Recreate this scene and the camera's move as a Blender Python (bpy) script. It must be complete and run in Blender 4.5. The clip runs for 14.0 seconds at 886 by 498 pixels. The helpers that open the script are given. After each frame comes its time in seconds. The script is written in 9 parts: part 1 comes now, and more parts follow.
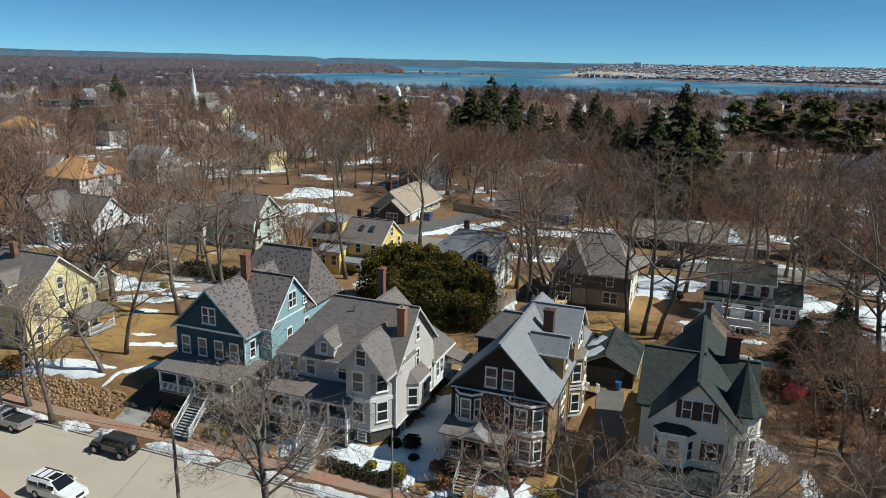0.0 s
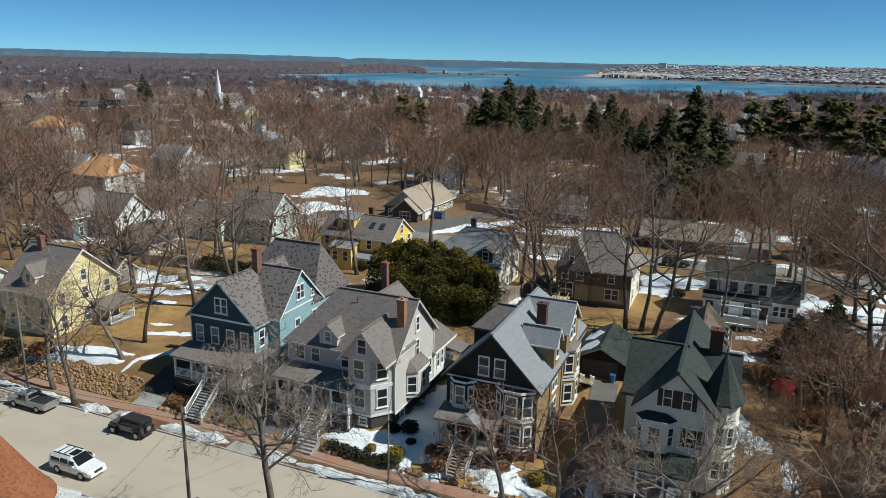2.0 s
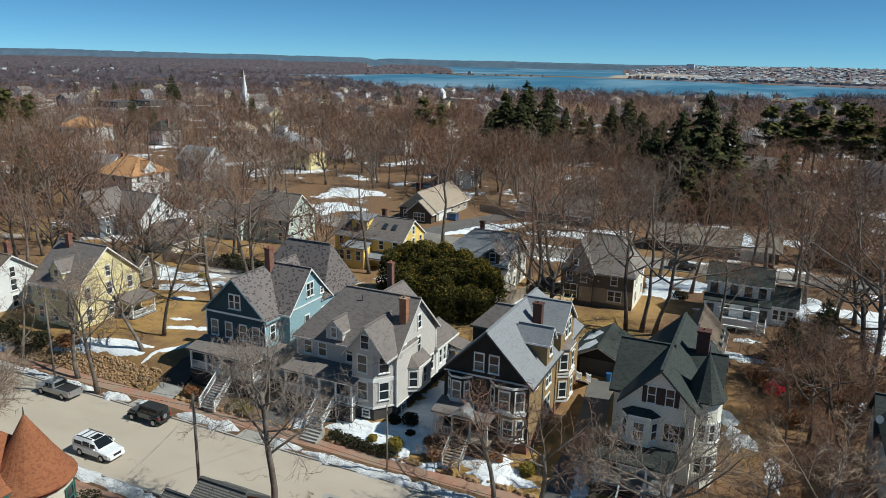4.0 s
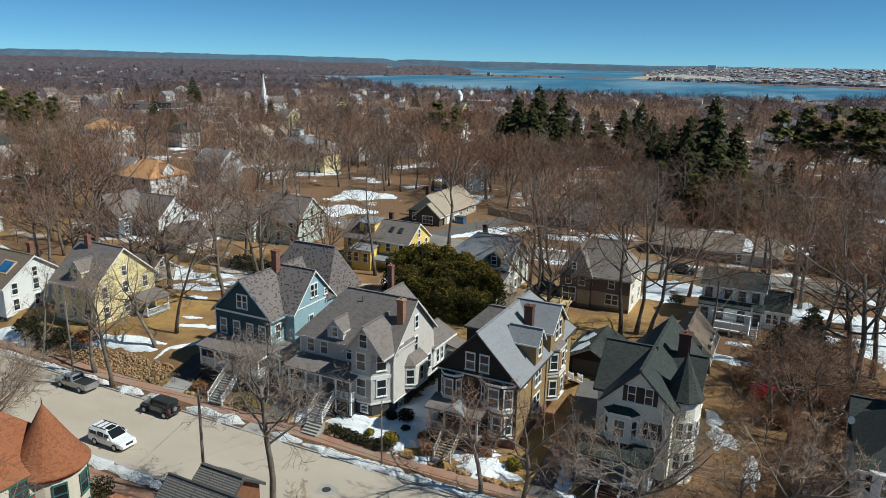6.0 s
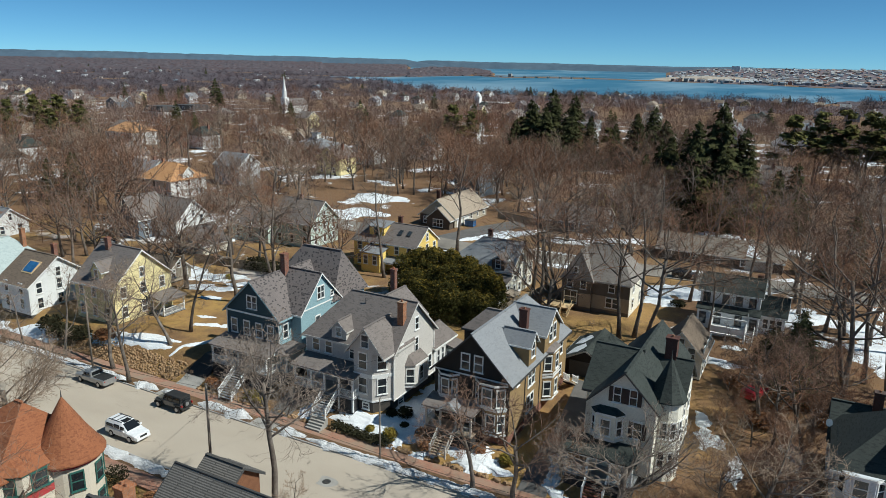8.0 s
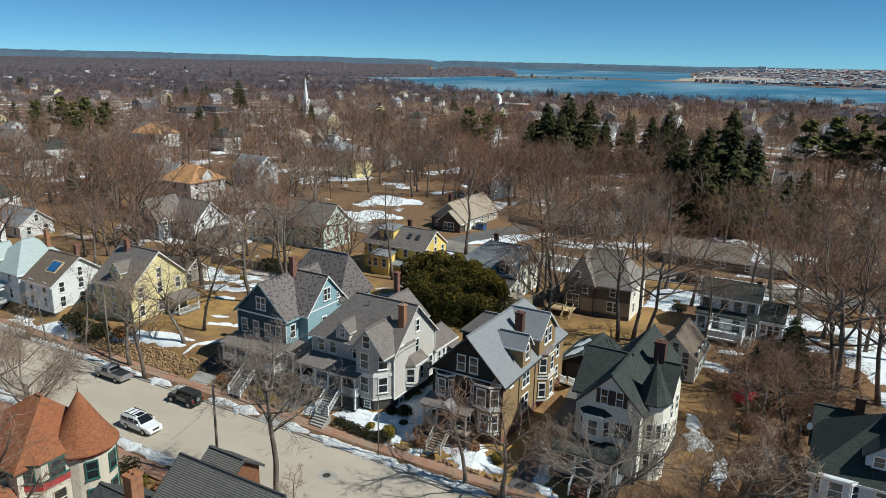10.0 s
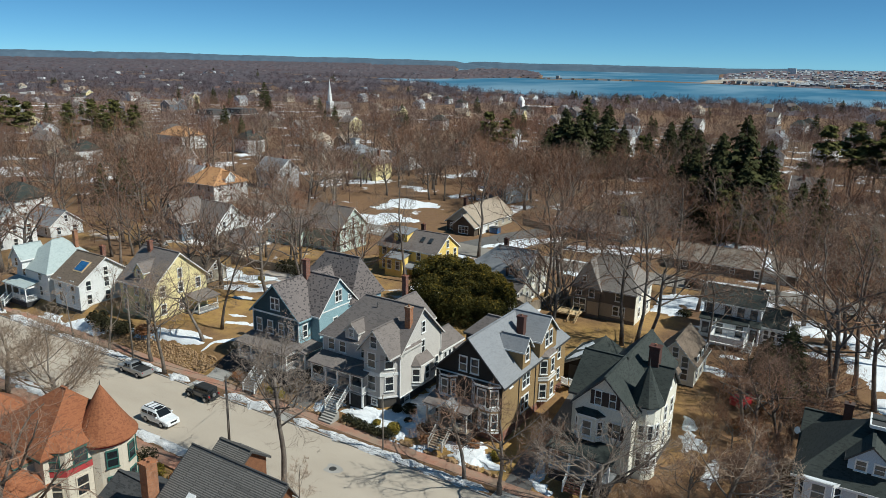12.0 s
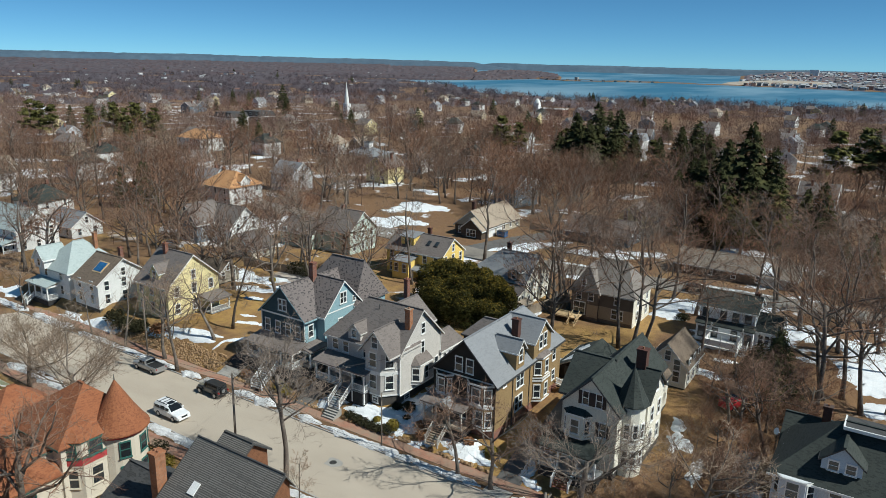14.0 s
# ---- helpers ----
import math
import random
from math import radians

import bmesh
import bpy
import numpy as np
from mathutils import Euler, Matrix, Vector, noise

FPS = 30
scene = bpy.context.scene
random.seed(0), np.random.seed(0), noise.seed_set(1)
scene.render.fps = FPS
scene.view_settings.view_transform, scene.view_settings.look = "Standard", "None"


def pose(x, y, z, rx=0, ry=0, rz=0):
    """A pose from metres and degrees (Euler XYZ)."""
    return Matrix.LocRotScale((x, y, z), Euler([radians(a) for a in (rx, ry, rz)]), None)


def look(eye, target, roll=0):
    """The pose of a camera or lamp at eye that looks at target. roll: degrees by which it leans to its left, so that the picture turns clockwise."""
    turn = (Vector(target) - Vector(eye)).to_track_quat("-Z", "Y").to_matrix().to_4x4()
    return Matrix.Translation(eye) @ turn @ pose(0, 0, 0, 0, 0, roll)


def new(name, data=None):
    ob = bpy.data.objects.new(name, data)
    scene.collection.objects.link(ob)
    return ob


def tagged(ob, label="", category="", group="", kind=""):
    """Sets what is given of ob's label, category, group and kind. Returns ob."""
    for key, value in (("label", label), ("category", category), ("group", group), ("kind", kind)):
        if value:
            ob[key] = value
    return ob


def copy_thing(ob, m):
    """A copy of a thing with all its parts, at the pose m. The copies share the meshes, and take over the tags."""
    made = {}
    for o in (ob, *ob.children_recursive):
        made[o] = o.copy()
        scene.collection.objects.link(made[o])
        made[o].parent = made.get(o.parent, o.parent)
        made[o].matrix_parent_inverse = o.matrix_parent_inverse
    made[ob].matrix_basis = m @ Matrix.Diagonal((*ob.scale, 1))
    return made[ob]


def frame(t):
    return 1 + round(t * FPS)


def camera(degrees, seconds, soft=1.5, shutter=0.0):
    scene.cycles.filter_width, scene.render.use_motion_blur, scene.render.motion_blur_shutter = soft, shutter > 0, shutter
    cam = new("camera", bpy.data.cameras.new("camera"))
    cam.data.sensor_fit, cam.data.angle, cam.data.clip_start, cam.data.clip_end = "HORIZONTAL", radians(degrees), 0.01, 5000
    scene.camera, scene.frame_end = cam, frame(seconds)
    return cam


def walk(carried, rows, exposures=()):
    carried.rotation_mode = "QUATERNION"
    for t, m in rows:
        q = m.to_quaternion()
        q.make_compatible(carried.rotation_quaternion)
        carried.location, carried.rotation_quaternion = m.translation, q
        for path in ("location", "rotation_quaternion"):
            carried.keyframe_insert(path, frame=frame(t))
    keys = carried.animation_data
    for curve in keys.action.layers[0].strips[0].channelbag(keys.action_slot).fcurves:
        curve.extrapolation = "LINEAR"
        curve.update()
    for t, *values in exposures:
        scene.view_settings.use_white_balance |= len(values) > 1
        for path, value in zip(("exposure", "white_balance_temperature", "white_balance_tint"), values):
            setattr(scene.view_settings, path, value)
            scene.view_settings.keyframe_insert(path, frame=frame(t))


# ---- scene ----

# ---------------------------------------------------------------- camera
cam = camera(63.2, 14.0, soft=0.36)
PATH = [
    (0, 21.653, -46.262, 35.204, 20.877, -14.747, 1.088),
    (0.5, 22.475, -46.878, 35.216, 21.329, -14.754, 1.090),
    (1, 23.324, -47.436, 35.296, 21.754, -14.755, 1.079),
    (1.5, 24.164, -47.975, 35.431, 22.223, -14.754, 1.074),
    (2, 25.013, -48.495, 35.616, 22.736, -14.754, 1.082),
    (2.5, 25.887, -48.998, 35.843, 23.269, -14.747, 1.103),
    (3, 26.750, -49.507, 36.082, 23.799, -14.753, 1.133),
    (5.5, 31.105, -52.047, 37.555, 25.892, -14.740, 1.203),
    (6, 32.024, -52.497, 37.900, 26.270, -14.732, 1.202),
    (6.5, 32.905, -52.970, 38.236, 26.694, -14.729, 1.205),
    (7, 33.789, -53.429, 38.568, 27.117, -14.722, 1.201),
    (7.5, 34.662, -53.851, 38.917, 27.539, -14.720, 1.189),
    (8, 35.531, -54.229, 39.269, 27.963, -14.713, 1.171),
    (10.5, 39.977, -55.942, 41.045, 30.295, -14.757, 1.180),
    (11, 40.785, -56.331, 41.369, 30.869, -14.750, 1.201),
    (11.5, 41.676, -56.710, 41.707, 31.341, -14.736, 1.212),
    (12, 42.607, -57.093, 42.045, 31.737, -14.714, 1.208),
    (12.5, 43.581, -57.469, 42.385, 32.090, -14.700, 1.205),
    (13, 44.568, -57.839, 42.742, 32.422, -14.688, 1.206),
    (13.5, 45.501, -58.256, 43.114, 32.798, -14.676, 1.217),
    (14, 46.388, -58.716, 43.490, 33.210, -14.672, 1.232),
]
def cam_pose(x, y, z, yaw, pitch, roll):
    a, b = radians(yaw), radians(pitch)
    way = Vector((-math.sin(a) * math.cos(b), math.cos(a) * math.cos(b), math.sin(b)))
    return look((x, y, z), Vector((x, y, z)) + way * 10, roll)
walk(cam, [(r[0], cam_pose(*r[1:])) for r in PATH], [(0.0, 0.0, 5850, 2), (14.0, 0.0, 5850, 2)])

# ---------------------------------------------------------------- sky and sun
SUN_ELEVATION, SUN_AZIMUTH = 47.5, 80.0      # azimuth from +y towards +x
world = bpy.data.worlds.new("sky")
scene.world = world
world.use_nodes = True
wn = world.node_tree.nodes
sky = wn.new("ShaderNodeTexSky")
sky.sky_type = 'NISHITA'
sky.sun_disc = False
sky.sun_elevation, sky.sun_rotation = radians(SUN_ELEVATION), radians(SUN_AZIMUTH)
sky.altitude, sky.air_density, sky.dust_density, sky.ozone_density = 0.0, 0.36, 0.0, 4.6
wn["Background"].inputs["Strength"].default_value = 0.082
clear = wn.new("ShaderNodeMix")           # the cyan cast of the clear winter sky
clear.data_type, clear.blend_type = 'RGBA', 'MULTIPLY'
clear.inputs[0].default_value, clear.inputs[7].default_value = 1.0, (0.78, 1.06, 1.04, 1)
world.node_tree.links.new(sky.outputs[0], clear.inputs[6])
even = wn.new("ShaderNodeMix")            # thin high haze evens it out
even.data_type = 'RGBA'
even.inputs[0].default_value, even.inputs[7].default_value = 0.12, (1.5, 4.7, 7.4, 1)
world.node_tree.links.new(clear.outputs[2], even.inputs[6])
world.node_tree.links.new(even.outputs[2], wn["Background"].inputs["Color"])
sun_data = bpy.data.lights.new("sun", 'SUN')
sun_data.energy, sun_data.angle, sun_data.color = 5.3, radians(0.53), (1.0, 0.93, 0.82)
sun = new("sun", sun_data)
_e, _a = radians(SUN_ELEVATION), radians(SUN_AZIMUTH)
SUN_TO = Vector((math.cos(_e) * math.sin(_a), math.cos(_e) * math.cos(_a), math.sin(_e)))
sun.matrix_world = look(SUN_TO * 300, (0, 0, 0))


# ---------------------------------------------------------------- materials
def nodes_of(name):
    m = bpy.data.materials.new(name)
    m.use_nodes = True
    nt = m.node_tree
    return m, nt, nt.nodes, nt.links, nt.nodes["Principled BSDF"]

def mixer(nt, fac, a, b, mode='MIX'):
    mx = nt.nodes.new("ShaderNodeMix")
    mx.data_type, mx.blend_type = 'RGBA', mode
    for sock, val in ((mx.inputs[0], fac), (mx.inputs[6], a), (mx.inputs[7], b)):
        if isinstance(val, bpy.types.NodeSocket):
            nt.links.new(val, sock)
        elif isinstance(val, tuple):
            sock.default_value = (*val[:3], 1)
        else:
            sock.default_value = val
    return mx.outputs[2]

def noise_fac(nt, coords, scale, lo=0.35, hi=0.65, detail=4.0, rough=0.6, stretch=None):
    if stretch:
        mp = nt.nodes.new("ShaderNodeMapping")
        mp.inputs["Scale"].default_value = stretch
        nt.links.new(coords, mp.inputs["Vector"])
        coords = mp.outputs[0]
    n = nt.nodes.new("ShaderNodeTexNoise")
    n.inputs["Scale"].default_value, n.inputs["Detail"].default_value, n.inputs["Roughness"].default_value = scale, detail, rough
    nt.links.new(coords, n.inputs["Vector"])
    r = nt.nodes.new("ShaderNodeMapRange")
    r.inputs["From Min"].default_value, r.inputs["From Max"].default_value = lo, hi
    nt.links.new(n.outputs["Fac"], r.inputs["Value"])
    return r.outputs[0]

def bump_to(nt, bsdf, height, strength=0.3, dist=0.02):
    b = nt.nodes.new("ShaderNodeBump")
    b.inputs["Strength"].default_value, b.inputs["Distance"].default_value = strength, dist
    nt.links.new(height, b.inputs["Height"])
    nt.links.new(b.outputs[0], bsdf.inputs["Normal"])

def vary(nt, colour, amount=0.25):
    """Each object a little lighter or darker."""
    oi = nt.nodes.new("ShaderNodeObjectInfo")
    r = nt.nodes.new("ShaderNodeMapRange")
    r.inputs["To Min"].default_value, r.inputs["To Max"].default_value = 1 - amount, 1 + amount
    nt.links.new(oi.outputs["Random"], r.inputs["Value"])
    hs = nt.nodes.new("ShaderNodeHueSaturation")
    nt.links.new(r.outputs[0], hs.inputs["Value"])
    nt.links.new(colour, hs.inputs["Color"])
    return hs.outputs[0]

def surf(name, c1, c2, scale=1.5, fine=18.0, rough=0.8, bump=0.25, dist=0.02, metal=0.0, var=0.0, boards=0.0, streak=False, spec=0.35):
    m, nt, nd, lk, bs = nodes_of(name)
    tc = nd.new("ShaderNodeTexCoord").outputs["Object"]
    big = noise_fac(nt, tc, scale, stretch=(1, 1, 0.3) if streak else None)
    small = noise_fac(nt, tc, fine, 0.3, 0.7)
    col = mixer(nt, big, c1, c2)
    col = mixer(nt, 0.35, col, mixer(nt, small, tuple(v * 0.7 for v in c1), tuple(min(1, v * 1.2) for v in c2)))
    if var:
        col = vary(nt, col, var)
    height = small
    if boards:
        sep = nd.new("ShaderNodeSeparateXYZ")
        lk.new(tc, sep.inputs[0])
        mul = nd.new("ShaderNodeMath"); mul.operation = 'DIVIDE'; mul.inputs[1].default_value = boards
        lk.new(sep.outputs["Z"], mul.inputs[0])
        fr = nd.new("ShaderNodeMath"); fr.operation = 'FRACT'
        lk.new(mul.outputs[0], fr.inputs[0])
        inv = nd.new("ShaderNodeMath"); inv.operation = 'SUBTRACT'; inv.inputs[0].default_value = 1.0
        lk.new(fr.outputs[0], inv.inputs[1])
        height = inv.outputs[0]
        # lap shade: each board's top is darkened in the colour under the next
        lap_shade = nd.new("ShaderNodeMapRange")
        lap_shade.inputs["From Min"].default_value, lap_shade.inputs["From Max"].default_value = 0.0, 0.12
        lk.new(inv.outputs[0], lap_shade.inputs["Value"])
        col = mixer(nt, lap_shade.outputs[0], mixer(nt, 0.45, col, (0.0, 0.0, 0.0)), col)
    lk.new(col, bs.inputs["Base Color"])
    bs.inputs["Roughness"].default_value, bs.inputs["Metallic"].default_value = rough, metal
    bs.inputs["Specular IOR Level"].default_value = spec
    bump_to(nt, bs, height, bump, dist)
    return m

def shingles(name, base, dark, light, w=0.34, h=0.15, share=0.3, lines=0.0):
    """Roof shingles in courses, laid out in metres along the slope."""
    m, nt, nd, lk, bs = nodes_of(name)
    uv = nd.new("ShaderNodeTexCoord").outputs["UV"]
    ob = nd.new("ShaderNodeTexCoord").outputs["Object"]
    br = nd.new("ShaderNodeTexBrick")
    br.inputs["Scale"].default_value = 1.0
    br.inputs["Brick Width"].default_value, br.inputs["Row Height"].default_value = w, h
    br.inputs["Mortar Size"].default_value, br.inputs["Mortar Smooth"].default_value = lines or 0.012, 0.3
    br.inputs["Color1"].default_value, br.inputs["Color2"].default_value, br.inputs["Mortar"].default_value = (0, 0, 0, 1), (1, 1, 1, 1), (0, 0, 0, 1)
    lk.new(uv, br.inputs["Vector"])
    ramp = nd.new("ShaderNodeMapRange")
    ramp.inputs["From Min"].default_value, ramp.inputs["From Max"].default_value = 1 - share - 0.06, 1 - share + 0.06
    lk.new(br.outputs["Color"], ramp.inputs["Value"])
    stain = noise_fac(nt, ob, 0.5, 0.3, 0.7)
    col = mixer(nt, stain, base, light)
    col = mixer(nt, ramp.outputs[0], col, dark)
    # dark course lines: the shadow under each step is put into the colour
    if lines:
        col = mixer(nt, br.outputs["Fac"], col, tuple(v * 0.25 for v in dark))
    grit = noise_fac(nt, ob, 9.0, 0.3, 0.7)
    col = mixer(nt, 0.3, col, mixer(nt, grit, tuple(v * 0.5 for v in base), tuple(v * 1.3 for v in light)))
    lk.new(col, bs.inputs["Base Color"])
    bs.inputs["Roughness"].default_value = 0.9
    bump_to(nt, bs, br.outputs["Color"], 0.4, 0.012)
    return m

def brickwork(name, c1, c2, mortar):
    m, nt, nd, lk, bs = nodes_of(name)
    ob = nd.new("ShaderNodeTexCoord").outputs["Object"]
    sep = nd.new("ShaderNodeSeparateXYZ"); lk.new(ob, sep.inputs[0])
    add = nd.new("ShaderNodeMath"); add.operation = 'ADD'
    lk.new(sep.outputs[0], add.inputs[0]); lk.new(sep.outputs[1], add.inputs[1])
    com = nd.new("ShaderNodeCombineXYZ")
    lk.new(add.outputs[0], com.inputs[0]); lk.new(sep.outputs[2], com.inputs[1])
    br = nd.new("ShaderNodeTexBrick")
    br.inputs["Scale"].default_value = 1.0
    br.inputs["Brick Width"].default_value, br.inputs["Row Height"].default_value, br.inputs["Mortar Size"].default_value = 0.21, 0.075, 0.008
    for k, c in (("Color1", c1), ("Color2", c2), ("Mortar", mortar)):
        br.inputs[k].default_value = (*c, 1)
    lk.new(com.outputs[0], br.inputs["Vector"])
    col = mixer(nt, noise_fac(nt, ob, 2.0), br.outputs["Color"], mixer(nt, 0.4, br.outputs["Color"], (0.05, 0.03, 0.02)))
    lk.new(col, bs.inputs["Base Color"])
    bs.inputs["Roughness"].default_value = 0.9
    bump_to(nt, bs, br.outputs["Fac"], -0.4, 0.01)
    return m

def glass_mat(name, tint, rough=0.05):
    m, nt, nd, lk, bs = nodes_of(name)
    tc = nd.new("ShaderNodeTexCoord").outputs["Object"]
    col = vary(nt, mixer(nt, noise_fac(nt, tc, 1.2), tint, tuple(v * 2.0 for v in tint)), 0.5)
    lk.new(col, bs.inputs["Base Color"])
    bs.inputs["Roughness"].default_value = rough
    bs.inputs["Specular IOR Level"].default_value = 0.7
    return m

# paints and sidings
M = {}
M["trim"] = surf("white_trim_paint", (0.72, 0.71, 0.68), (0.80, 0.80, 0.78), 0.8, 12, 0.6, 0.08)
M["soft_trim"] = surf("pale_grey_trim_paint", (0.54, 0.515, 0.48), (0.60, 0.575, 0.54), 0.8, 12, 0.6, 0.08)
M["grey_trim"] = surf("grey_trim_paint", (0.42, 0.40, 0.36), (0.5, 0.48, 0.44), 0.8, 12, 0.7, 0.08)
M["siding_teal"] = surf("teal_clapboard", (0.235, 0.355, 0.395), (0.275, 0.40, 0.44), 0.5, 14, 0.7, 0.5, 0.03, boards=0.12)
# front boards' navy is darkened further: the front's shade is put into it
M["siding_navy"] = surf("shaded_navy_clapboard", (0.03, 0.062, 0.076), (0.038, 0.074, 0.09), 0.5, 14, 0.7, 0.5, 0.03, boards=0.12)
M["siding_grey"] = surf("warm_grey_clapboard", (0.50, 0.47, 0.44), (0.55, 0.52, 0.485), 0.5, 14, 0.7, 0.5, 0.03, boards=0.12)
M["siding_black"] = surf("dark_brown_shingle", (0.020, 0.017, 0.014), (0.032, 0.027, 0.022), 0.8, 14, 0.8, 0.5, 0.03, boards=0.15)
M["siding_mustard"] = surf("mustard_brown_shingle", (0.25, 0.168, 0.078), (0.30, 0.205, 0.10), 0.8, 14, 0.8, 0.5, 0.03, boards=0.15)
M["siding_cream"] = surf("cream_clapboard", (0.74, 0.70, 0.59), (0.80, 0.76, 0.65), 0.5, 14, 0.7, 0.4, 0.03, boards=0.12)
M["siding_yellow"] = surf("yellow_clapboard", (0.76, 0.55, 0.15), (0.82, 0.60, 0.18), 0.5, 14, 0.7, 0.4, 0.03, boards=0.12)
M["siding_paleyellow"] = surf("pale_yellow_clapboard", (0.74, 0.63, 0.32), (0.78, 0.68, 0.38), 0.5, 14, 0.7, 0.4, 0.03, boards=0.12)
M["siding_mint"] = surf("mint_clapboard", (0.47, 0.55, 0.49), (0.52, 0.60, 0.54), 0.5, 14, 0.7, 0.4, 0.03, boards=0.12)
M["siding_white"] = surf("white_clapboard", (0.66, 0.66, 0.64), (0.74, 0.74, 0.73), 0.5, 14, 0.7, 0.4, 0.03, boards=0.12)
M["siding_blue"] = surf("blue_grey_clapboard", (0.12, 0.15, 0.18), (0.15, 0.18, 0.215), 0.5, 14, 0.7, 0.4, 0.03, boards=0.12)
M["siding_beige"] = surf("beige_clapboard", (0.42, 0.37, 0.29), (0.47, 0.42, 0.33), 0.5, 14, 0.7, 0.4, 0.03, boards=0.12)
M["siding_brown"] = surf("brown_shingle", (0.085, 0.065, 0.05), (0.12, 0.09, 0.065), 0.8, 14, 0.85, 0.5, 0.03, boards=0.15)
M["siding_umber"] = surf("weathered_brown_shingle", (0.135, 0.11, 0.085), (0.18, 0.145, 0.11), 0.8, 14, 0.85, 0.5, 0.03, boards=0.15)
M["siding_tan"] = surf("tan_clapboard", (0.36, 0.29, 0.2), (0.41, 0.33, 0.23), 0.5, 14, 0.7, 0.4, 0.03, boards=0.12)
M["stone_base"] = surf("dark_foundation", (0.05, 0.045, 0.04), (0.09, 0.08, 0.07), 2, 10, 0.9, 0.5)
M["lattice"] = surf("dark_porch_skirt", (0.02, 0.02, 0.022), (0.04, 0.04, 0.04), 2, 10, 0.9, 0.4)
M["brick_red"] = brickwork("red_brick", (0.20, 0.065, 0.04), (0.27, 0.095, 0.055), (0.25, 0.2, 0.17))
M["brick_orange"] = brickwork("orange_brick", (0.34, 0.125, 0.05), (0.42, 0.17, 0.075), (0.33, 0.24, 0.17))
M["brick_dark"] = brickwork("dark_brick", (0.075, 0.025, 0.018), (0.11, 0.036, 0.025), (0.09, 0.06, 0.05))
M["glass"] = glass_mat("window_glass", (0.025, 0.03, 0.035))
M["red_paint"] = surf("red_painted_band", (0.38, 0.045, 0.05), (0.45, 0.06, 0.065), 1, 12, 0.6, 0.1)
M["green_trim"] = surf("green_trim_paint", (0.03, 0.10, 0.085), (0.045, 0.13, 0.11), 1, 12, 0.55, 0.1)
M["dark_trim"] = surf("dark_trim_paint", (0.05, 0.05, 0.05), (0.07, 0.07, 0.07), 1, 12, 0.6, 0.1)
M["shutter"] = surf("dark_brown_shutter", (0.03, 0.02, 0.018), (0.05, 0.032, 0.028), 1, 12, 0.6, 0.2, boards=0.06)
M["deck_wood"] = surf("weathered_wood", (0.24, 0.19, 0.14), (0.33, 0.27, 0.2), 2, 20, 0.85, 0.3, streak=True)
M["new_wood"] = surf("fresh_lumber", (0.50, 0.36, 0.19), (0.58, 0.43, 0.25), 2, 20, 0.8, 0.3)
M["porch_grey"] = surf("grey_porch_paint", (0.24, 0.245, 0.25), (0.30, 0.305, 0.31), 2, 16, 0.75, 0.2)
# roofs
M["roof_patch"] = shingles("two_tone_shingle_roof", (0.145, 0.122, 0.116), (0.02, 0.018, 0.02), (0.175, 0.147, 0.138), 0.27, 0.22, 0.22)
M["roof_grey"] = shingles("grey_shingle_roof", (0.16, 0.135, 0.122), (0.115, 0.098, 0.09), (0.19, 0.162, 0.148))
M["roof_light"] = shingles("light_grey_shingle_roof", (0.215, 0.22, 0.23), (0.19, 0.195, 0.205), (0.24, 0.245, 0.255))
M["roof_weathered"] = shingles("weathered_grey_brown_shingle_roof", (0.20, 0.175, 0.155), (0.15, 0.13, 0.115), (0.25, 0.22, 0.195))
M["roof_green"] = shingles("green_black_shingle_roof", (0.026, 0.033, 0.029), (0.017, 0.022, 0.019), (0.044, 0.05, 0.044))
M["roof_brown"] = shingles("brown_shingle_roof", (0.15, 0.11, 0.08), (0.11, 0.08, 0.058), (0.19, 0.145, 0.105))
M["roof_tan"] = shingles("tan_shingle_roof", (0.32, 0.255, 0.19), (0.26, 0.205, 0.15), (0.36, 0.295, 0.225))
M["roof_ranch"] = shingles("grey_tan_shingle_roof", (0.21, 0.175, 0.14), (0.165, 0.138, 0.11), (0.25, 0.21, 0.17))
M["roof_red"] = shingles("terracotta_red_shingle_roof", (0.235, 0.08, 0.032), (0.18, 0.058, 0.024), (0.29, 0.11, 0.047))
M["roof_orange"] = shingles("orange_shingle_roof", (0.44, 0.22, 0.09), (0.36, 0.17, 0.07), (0.5, 0.28, 0.13))
M["roof_slate"] = shingles("dark_ribbed_shingle_roof", (0.155, 0.143, 0.13), (0.10, 0.093, 0.086), (0.195, 0.18, 0.165), 2.6, 0.17, 0.2, 0.05)
M["roof_mint"] = shingles("pale_green_shingle_roof", (0.36, 0.42, 0.41), (0.31, 0.36, 0.355), (0.41, 0.46, 0.45))
# ground
M["snow"] = surf("old_snow", (0.74, 0.77, 0.80), (0.86, 0.87, 0.88), 0.7, 5, 0.6, 0.6, 0.08)
M["snow_dirty"] = surf("dirty_ploughed_snow", (0.62, 0.61, 0.60), (0.84, 0.84, 0.85), 1.3, 7, 0.65, 0.9, 0.12)
M["granite"] = surf("granite_kerb", (0.30, 0.29, 0.28), (0.40, 0.39, 0.37), 3, 30, 0.8, 0.3)
M["stone"] = surf("field_stone", (0.15, 0.088, 0.045), (0.36, 0.24, 0.13), 1.5, 12, 0.9, 0.5, var=0.4)
M["concrete"] = surf("concrete_path", (0.28, 0.265, 0.24), (0.36, 0.34, 0.31), 0.8, 14, 0.9, 0.3)
M["tarmac"] = surf("dark_tarmac", (0.035, 0.033, 0.032), (0.055, 0.052, 0.05), 0.5, 14, 0.9, 0.3)
